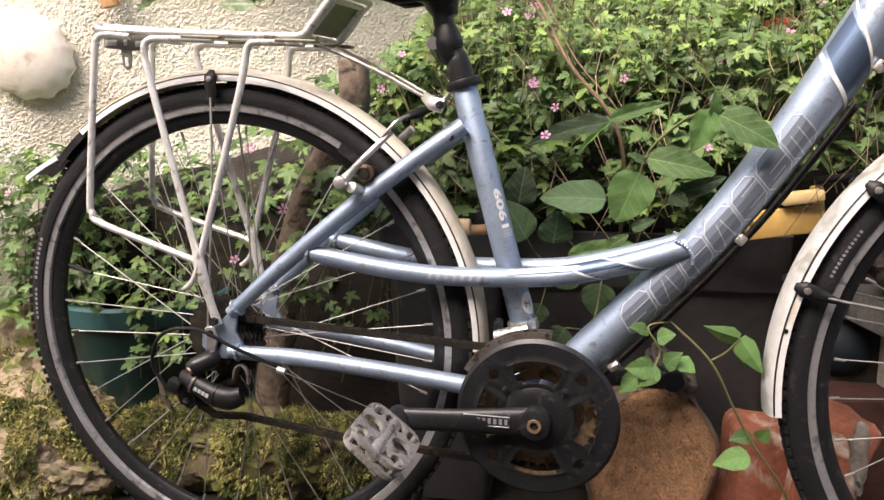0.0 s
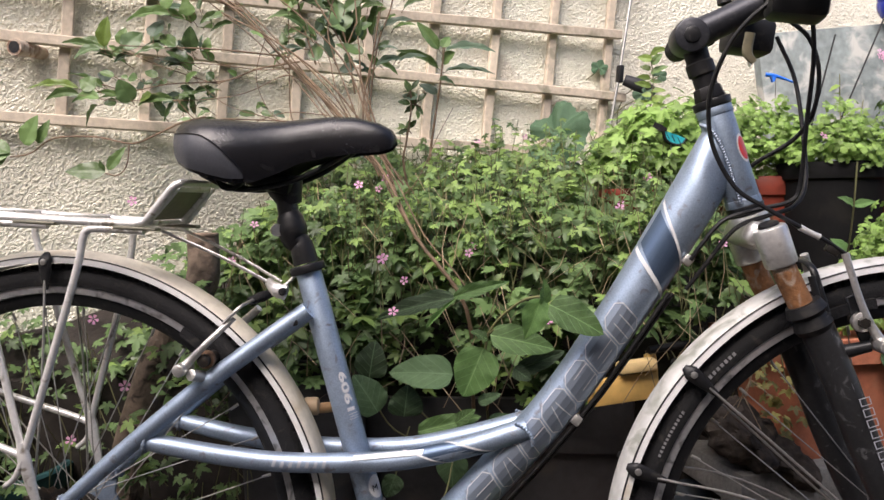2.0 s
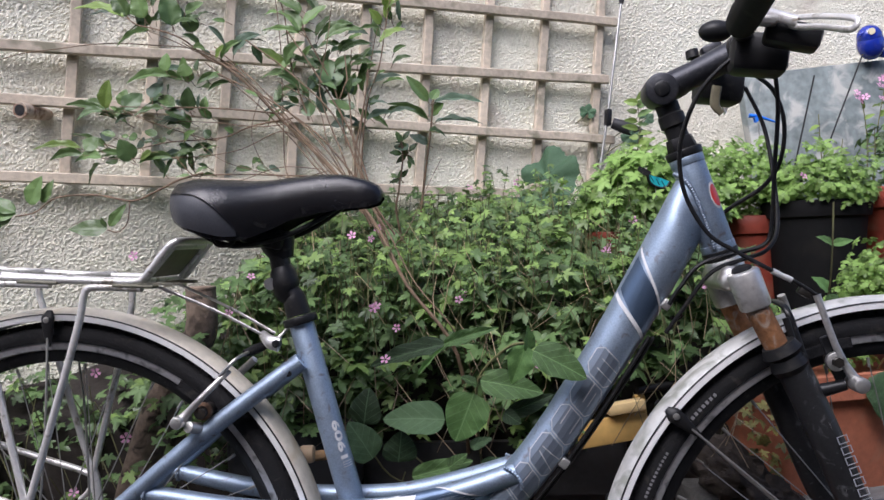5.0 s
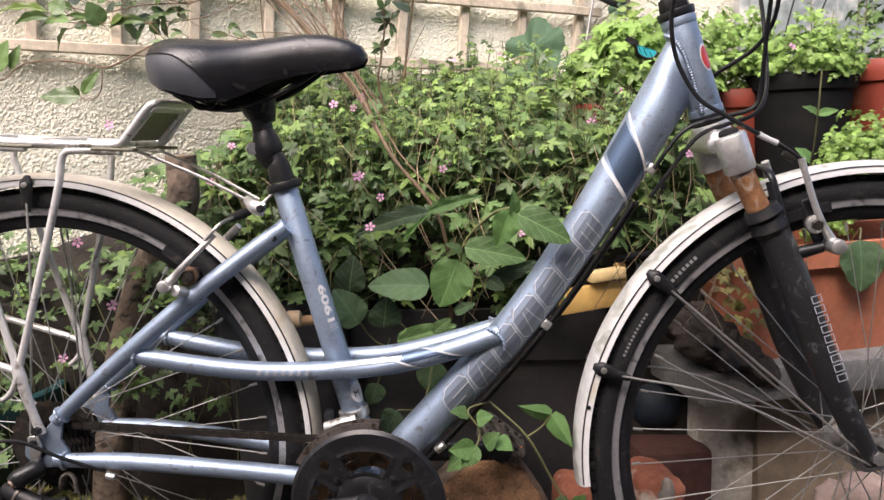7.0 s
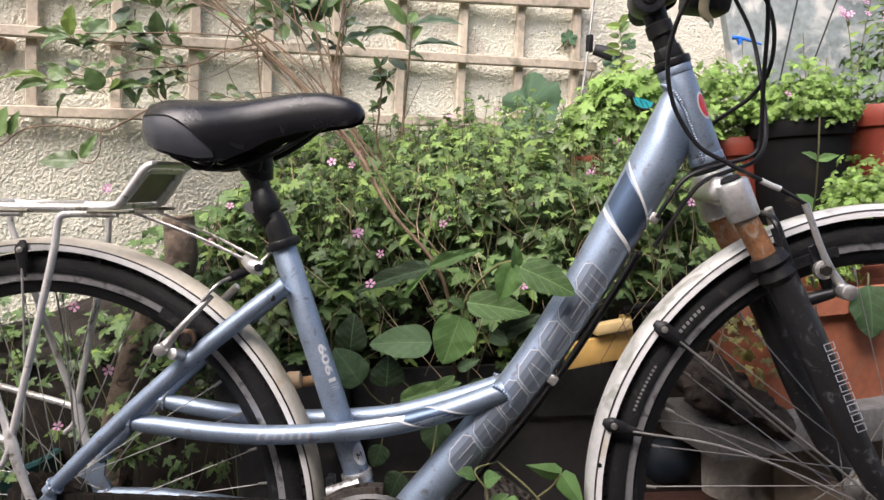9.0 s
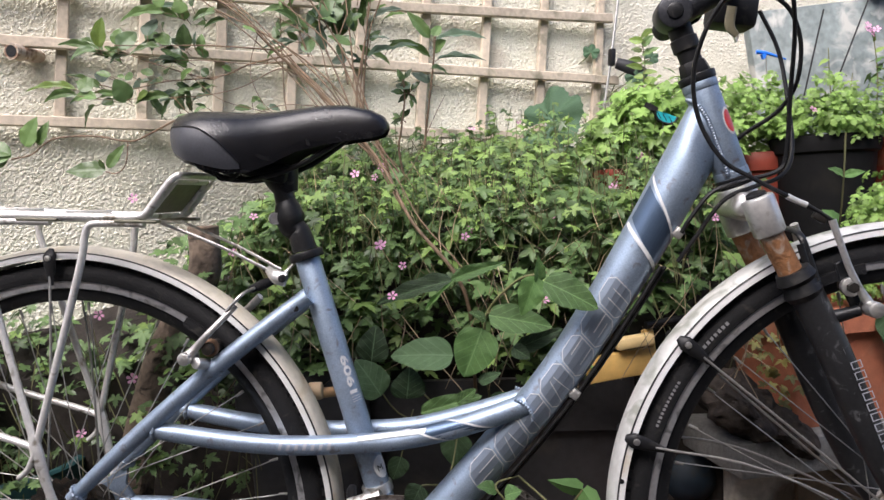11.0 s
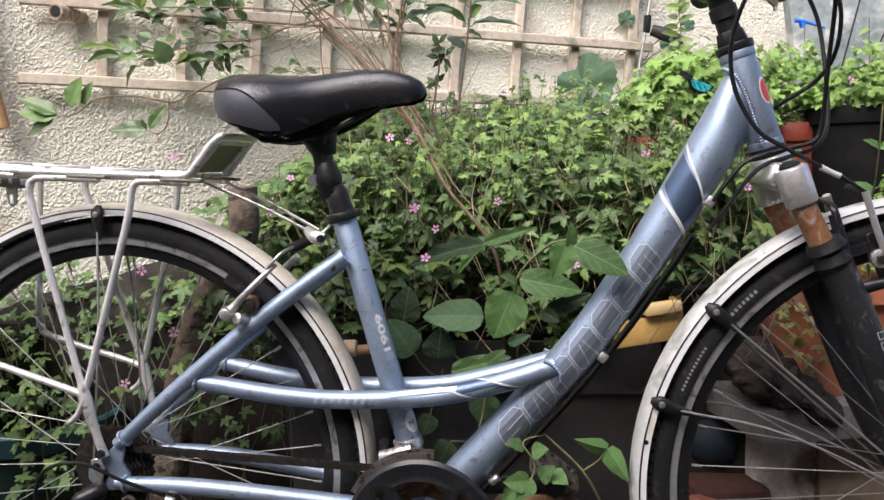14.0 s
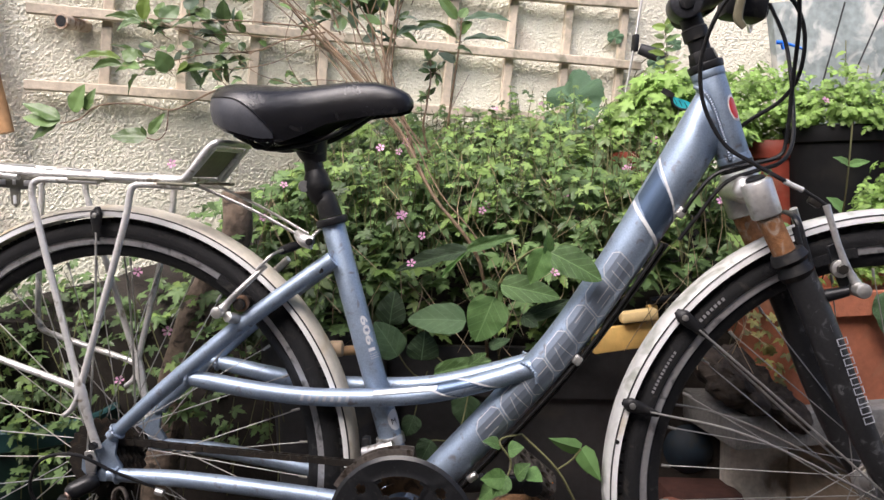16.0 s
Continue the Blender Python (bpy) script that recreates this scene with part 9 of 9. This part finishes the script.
twig = thing("wall_twig", "bare trailing twig with a few drooping leaves against the wall", "shrub", pose(0.080, 0.300, 0.922))
stalk([(0.080, 0.300, 0.922), (0.054, 0.260, 0.908), (0.014, 0.25, 0.888), (-0.026, 0.25, 0.875), (-0.088, 0.25, 0.887), (-0.161, 0.25, 0.886), (-0.203, 0.25, 0.862), (-0.240, 0.25, 0.856)], [0.002, 0.0012], twig, CANE, "cane")
stalk([(-0.03, 0.25, 0.876), (-0.036, 0.25, 0.839), (-0.053, 0.25, 0.823), (-0.073, 0.25, 0.827)], 0.0011, twig, CANE, "cane")
for base, tip, w in (((-0.240, 0.25, 0.863), (-0.308, 0.24, 0.897), 0.020), ((-0.240, 0.25, 0.860), (-0.310, 0.24, 0.871), 0.026), ((-0.214, 0.25, 0.876), (-0.186, 0.24, 0.924), 0.024), ((-0.190, 0.25, 0.878), (-0.170, 0.25, 0.918), 0.014),
                     ((-0.245, 0.25, 0.858), (-0.297, 0.24, 0.828), 0.018), ((-0.073, 0.25, 0.829), (-0.141, 0.24, 0.833), 0.022), ((-0.069, 0.25, 0.833), (-0.038, 0.25, 0.872), 0.013), ((-0.075, 0.25, 0.831), (-0.082, 0.245, 0.848), 0.010)):
    place_leaf(lance_b, twig, base, tip, w * 1.5, rnd.gauss(0, 0.25), Vector((0, -0.85, 0.5)))

weedling = thing("wall_weed", "wispy reddish weed with pink bud tips against the wall", "plant", pose(-0.548, 0.42, 0.560))
RED_STEM = mat("reddish_weed_stem", (0.26, 0.12, 0.075), 0.6, 0, 0.2, 90, 20)
stalk([(-0.548, 0.42, 0.560), (-0.558, 0.42, 0.620), (-0.567, 0.42, 0.684), (-0.573, 0.42, 0.763)], [0.0016, 0.0011], weedling, RED_STEM)
stalk([(-0.573, 0.42, 0.763), (-0.588, 0.42, 0.772), (-0.607, 0.42, 0.778)], [0.0014, 0.0022], weedling, RED_STEM)
stalk([(-0.573, 0.42, 0.763), (-0.561, 0.42, 0.760), (-0.549, 0.42, 0.753)], [0.0012, 0.0026], weedling, RED_STEM)
stalk([(-0.573, 0.42, 0.763), (-0.585, 0.42, 0.795), (-0.580, 0.42, 0.815)], [0.0012, 0.0008], weedling, RED_STEM)
for x, z in ((-0.609, 0.779), (-0.547, 0.751)):
    bud = part("bud", ball((x, 0.42, z), 0.0045, (1.5, 1, 1)), PINK, weedling, "small pink bud")
    bud.matrix_parent_inverse = weedling.matrix_basis.inverted()
stalk([(-0.562, 0.42, 0.655), (-0.530, 0.42, 0.705), (-0.512, 0.42, 0.722), (-0.492, 0.42, 0.690), (-0.484, 0.42, 0.668)], [0.0013, 0.0008], weedling, RED_STEM)
for base, tip, w in (((-0.512, 0.42, 0.722), (-0.500, 0.41, 0.700), 0.020), ((-0.515, 0.42, 0.722), (-0.540, 0.41, 0.705), 0.022), ((-0.512, 0.42, 0.724), (-0.520, 0.41, 0.748), 0.016), ((-0.565, 0.42, 0.672), (-0.596, 0.41, 0.668), 0.022), ((-0.562, 0.42, 0.655), (-0.592, 0.41, 0.640), 0.024), ((-0.556, 0.42, 0.625), (-0.582, 0.41, 0.612), 0.018)):
    place_leaf(broad_b, weedling, base, tip, w, rnd.gauss(0, 0.3), Vector((rnd.gauss(0, 0.3), -0.8, 0.6)))

# mallow leaves near the trellis
def mallow_leaf():
    """A rounded leaf with shallow lobes, folded into pleats that run out from the stalk, a notch at its foot."""
    verts, faces = [], []
    n, rings_ = 64, 8
    for i in range(rings_ + 1):
        f = max(0.03, i / rings_)
        for k in range(n + 1):
            a = radians(-158 + 316 * k / n)
            edge = 0.74 + 0.25 * abs(math.cos(a * 2.75)) ** 0.6 - 0.10 * (abs(a) / 2.76) ** 3 + 0.025 * math.sin(a * 31)
            r = edge * f
            verts.append((r * math.cos(a), r * math.sin(a), -0.20 * r * r + 0.26 * f * abs(math.cos(a * 2.75)) ** 2 + 0.05 * noise.noise(Vector((r * math.cos(a) * 5, r * math.sin(a) * 5, 2)))))
    for i in range(rings_):
        for k in range(n):
            b = i * (n + 1) + k
            faces.append((b, b + 1, b + n + 2, b + n + 1))
    me = bpy.data.meshes.new("mallow_leaf")
    me.from_pydata(verts, [], faces)
    me.materials.append(MALLOW_GREEN)
    for p in me.polygons:
        p.use_smooth = True
    return me


mallow_me = mallow_leaf()
mallow = thing("mallow_plant", "mallow with large dull blue-green rounded leaves", "plant", pose(0.70, 0.84, 0.68))
for c, s, n in (((0.690, 0.775, 0.922), 0.084, (-0.70, -1, 0.45)), ((0.632, 0.765, 0.868), 0.050, (-0.2, -0.7, 0.9)), ((0.696, 0.770, 0.846), 0.050, (0.1, -1, 0.35)), ((0.715, 0.82, 0.968), 0.026, (0.2, -1, 0.6)), ((0.690, 0.74, 0.850), 0.036, (0, -1, 0.6)), ((0.640, 0.72, 0.850), 0.030, (-0.2, -1, 0.5)), ((0.798, 0.955, 1.098), 0.022, (0, -1, 0.3)), ((0.90, 0.93, 1.03), 0.030, (0.1, -1, 0.4)), ((0.945, 0.98, 1.08), 0.020, (0.1, -1, 0.4))):
    ob = new("leaf", mallow_me)
    ob.parent = mallow
    ob.matrix_parent_inverse = mallow.matrix_basis.inverted()
    ob.matrix_basis = Matrix.Translation(c) @ Vector(n).to_track_quat("Z", "Y").to_matrix().to_4x4() @ Matrix.Rotation(rnd.uniform(0, 6), 4, "Z") @ Matrix.Diagonal((s, s, s, 1))
    stalk([(0.70 if c[2] < 1.0 else 0.86, 0.84 if c[2] < 1.0 else 0.94, 0.68), (c[0] * 0.6 + 0.28, c[1] + 0.01, c[2] - 0.08), (c[0], c[1] + 0.004, c[2])], 0.0014, mallow, STEM, smooth=4, seg=6)


# lime geraniums in their pots
def geranium(name, label, volumes, template=FERN_LEAF, material=LIME, sizes=(0.012, 0.021), rise=0.022):
    spots = []
    for (cx_, cy_, cz_), (rx_, ry_, rz_), n in volumes:
        for k in range(n):
            a, u = rnd.uniform(0, 2 * math.pi), rnd.uniform(-0.55, 1.0)
            s = math.sqrt(max(0.0, 1 - u * u))
            f = rnd.uniform(0.55, 1.0)
            p = Vector((cx_ + rx_ * f * s * math.cos(a), cy_ + ry_ * f * s * math.sin(a), cz_ + rz_ * f * u))
            p += 0.018 * noise.noise_vector(p * 12)
            p.z += abs(rnd.gauss(0, rise)) if u > 0.3 else 0.0
            n_ = Vector((0.5 * s * math.cos(a) + rnd.gauss(0, 0.35), 0.5 * s * math.sin(a) - 0.35 + rnd.gauss(0, 0.35), 0.75 + rnd.gauss(0, 0.25)))
            spots.append((tuple(p), n_.normalized(), rnd.uniform(0, 6.28), rnd.uniform(*sizes)))
    return tagged(scatter(name, spots, template, material), label, "plants", kind="stuff")


geranium("lime_geranium_foliage", "lime-green geranium foliage filling the pots", [((1.06, 0.60, 0.880), (0.10, 0.085, 0.055), 330), ((1.195, 0.555, 0.862), (0.115, 0.105, 0.046), 560), ((1.000, 0.555, 0.850), (0.055, 0.05, 0.050), 120), ((1.090, 0.600, 0.820), (0.050, 0.045, 0.045), 130)])
geranium("pot_geranium_foliage", "bright green jagged geranium leaves over the small red pot", [((0.795, 0.540, 0.842), (0.075, 0.06, 0.060), 130), ((0.865, 0.545, 0.862), (0.125, 0.10, 0.080), 400), ((0.93, 0.66, 0.90), (0.14, 0.10, 0.075), 270), ((0.985, 0.53, 0.835), (0.07, 0.05, 0.060), 100)], HERB_LEAF, LIME, (0.018, 0.031), 0.016)
geranium("trough_foliage", "lime-green leaves spilling over the terracotta trough", [((1.340, 0.400, 0.625), (0.20, 0.09, 0.085), 900), ((1.265, 0.400, 0.660), (0.105, 0.08, 0.070), 480), ((1.10, 0.36, 0.585), (0.12, 0.06, 0.04), 200), ((0.97, 0.33, 0.66), (0.07, 0.05, 0.05), 90)], FERN_LEAF, LIME, (0.010, 0.019))
geranium("tall_pot_foliage", "leafy flowering stems in the red pot", [((1.400, 0.640, 0.900), (0.115, 0.10, 0.085), 260), ((1.420, 0.64, 1.02), (0.06, 0.05, 0.11), 110)], HERB_LEAF, HERB_GREEN)
sprig = scatter("red_sprig", [((0.992 + rnd.gauss(0, 0.026), 0.190 + rnd.gauss(0, 0.010), 0.488 + rnd.gauss(0, 0.026)), leaf_normal(), rnd.uniform(0, 6), rnd.uniform(0.010, 0.019)) for k in range(34)], HERB_LEAF, RED_LEAF)
tagged(sprig, "reddish-green sprig of small lobed leaves on the slab", "plant", kind="stuff")
lone = thing("single_leaf_plant", "single broad rounded leaf hanging over the trough", "plant", pose(1.20, 0.32, 0.56))
place_leaf(broad_c, lone, (1.186, 0.262, 0.566), (1.190, 0.240, 0.488), 0.074, 0.0, Vector((0.1, -1, 0.1)))
stalk([(1.20, 0.32, 0.56), (1.196, 0.285, 0.582), (1.186, 0.262, 0.566)], 0.0016, lone, STEM)
thin = thing("thin_weed_stem", "thin pale weed stem with a few pointed leaves", "plant", pose(1.130, 0.42, 0.56))
stalk([(1.130, 0.42, 0.56), (1.118, 0.300, 0.680), (1.112, 0.260, 0.760), (1.112, 0.25, 0.83)], 0.0014, thin, STEM)
for base, tip, w in (((1.112, 0.26, 0.765), (1.090, 0.25, 0.780), 0.016), ((1.112, 0.26, 0.765), (1.140, 0.25, 0.772), 0.014), ((1.118, 0.295, 0.690), (1.095, 0.285, 0.715), 0.024), ((1.118, 0.295, 0.685), (1.128, 0.285, 0.655), 0.022)):
    place_leaf(broad_b, thin, base, tip, w, 0.2, Vector((0, -0.8, 0.5)))

weed = thing("flowering_weed", "tall thin weeds with pink flower heads growing between the pots", "plant", pose(1.32, 0.62, 0.80))
for x1, z1, lean, bloom in ((1.218, 1.015, -0.01, 0), (1.300, 1.045, 0.012, 1), (1.322, 0.985, 0.006, 0), (1.345, 1.075, -0.008, 1), (1.372, 1.035, 0.010, 1), (1.262, 0.965, -0.012, 0)):
    foot, end = Vector((1.30 + (x1 - 1.30) * 0.5, 0.62, 0.80)), Vector((x1, 0.600, z1))
    mid = foot.lerp(end, 0.55) + Vector((lean, 0, 0))
    stalk([foot, mid, end], [0.0016, 0.0009], weed, STEM, smooth=4, seg=6)
    for k in range(5):
        p = mid.lerp(end, 0.1 + 0.17 * k)
        a = radians(rnd.choice((20, 160)) + rnd.gauss(0, 20))
        run = Vector((math.cos(a), rnd.gauss(-0.3, 0.2), math.sin(a))) * rnd.uniform(0.012, 0.026)
        place_leaf(rnd.choice((lance_c, lance_e, broad_b)), weed, p, p + run, run.length * 0.45, 0.2, Vector((0, -0.7, 0.7)))
    for k in range(4 if bloom else 0):
        ob = new("flower", flower_me)
        ob.parent = weed
        ob.matrix_parent_inverse = weed.matrix_basis.inverted()
        ob.matrix_basis = Matrix.Translation(end + Vector((rnd.gauss(0, 0.007), rnd.gauss(-0.004, 0.004), rnd.gauss(0.002, 0.006)))) @ Vector((rnd.gauss(0, 0.5), -1.0, rnd.gauss(0.4, 0.4))).to_track_quat("Z", "Y").to_matrix().to_4x4() @ Matrix.Diagonal((*[rnd.uniform(0.007, 0.010)] * 3, 1))
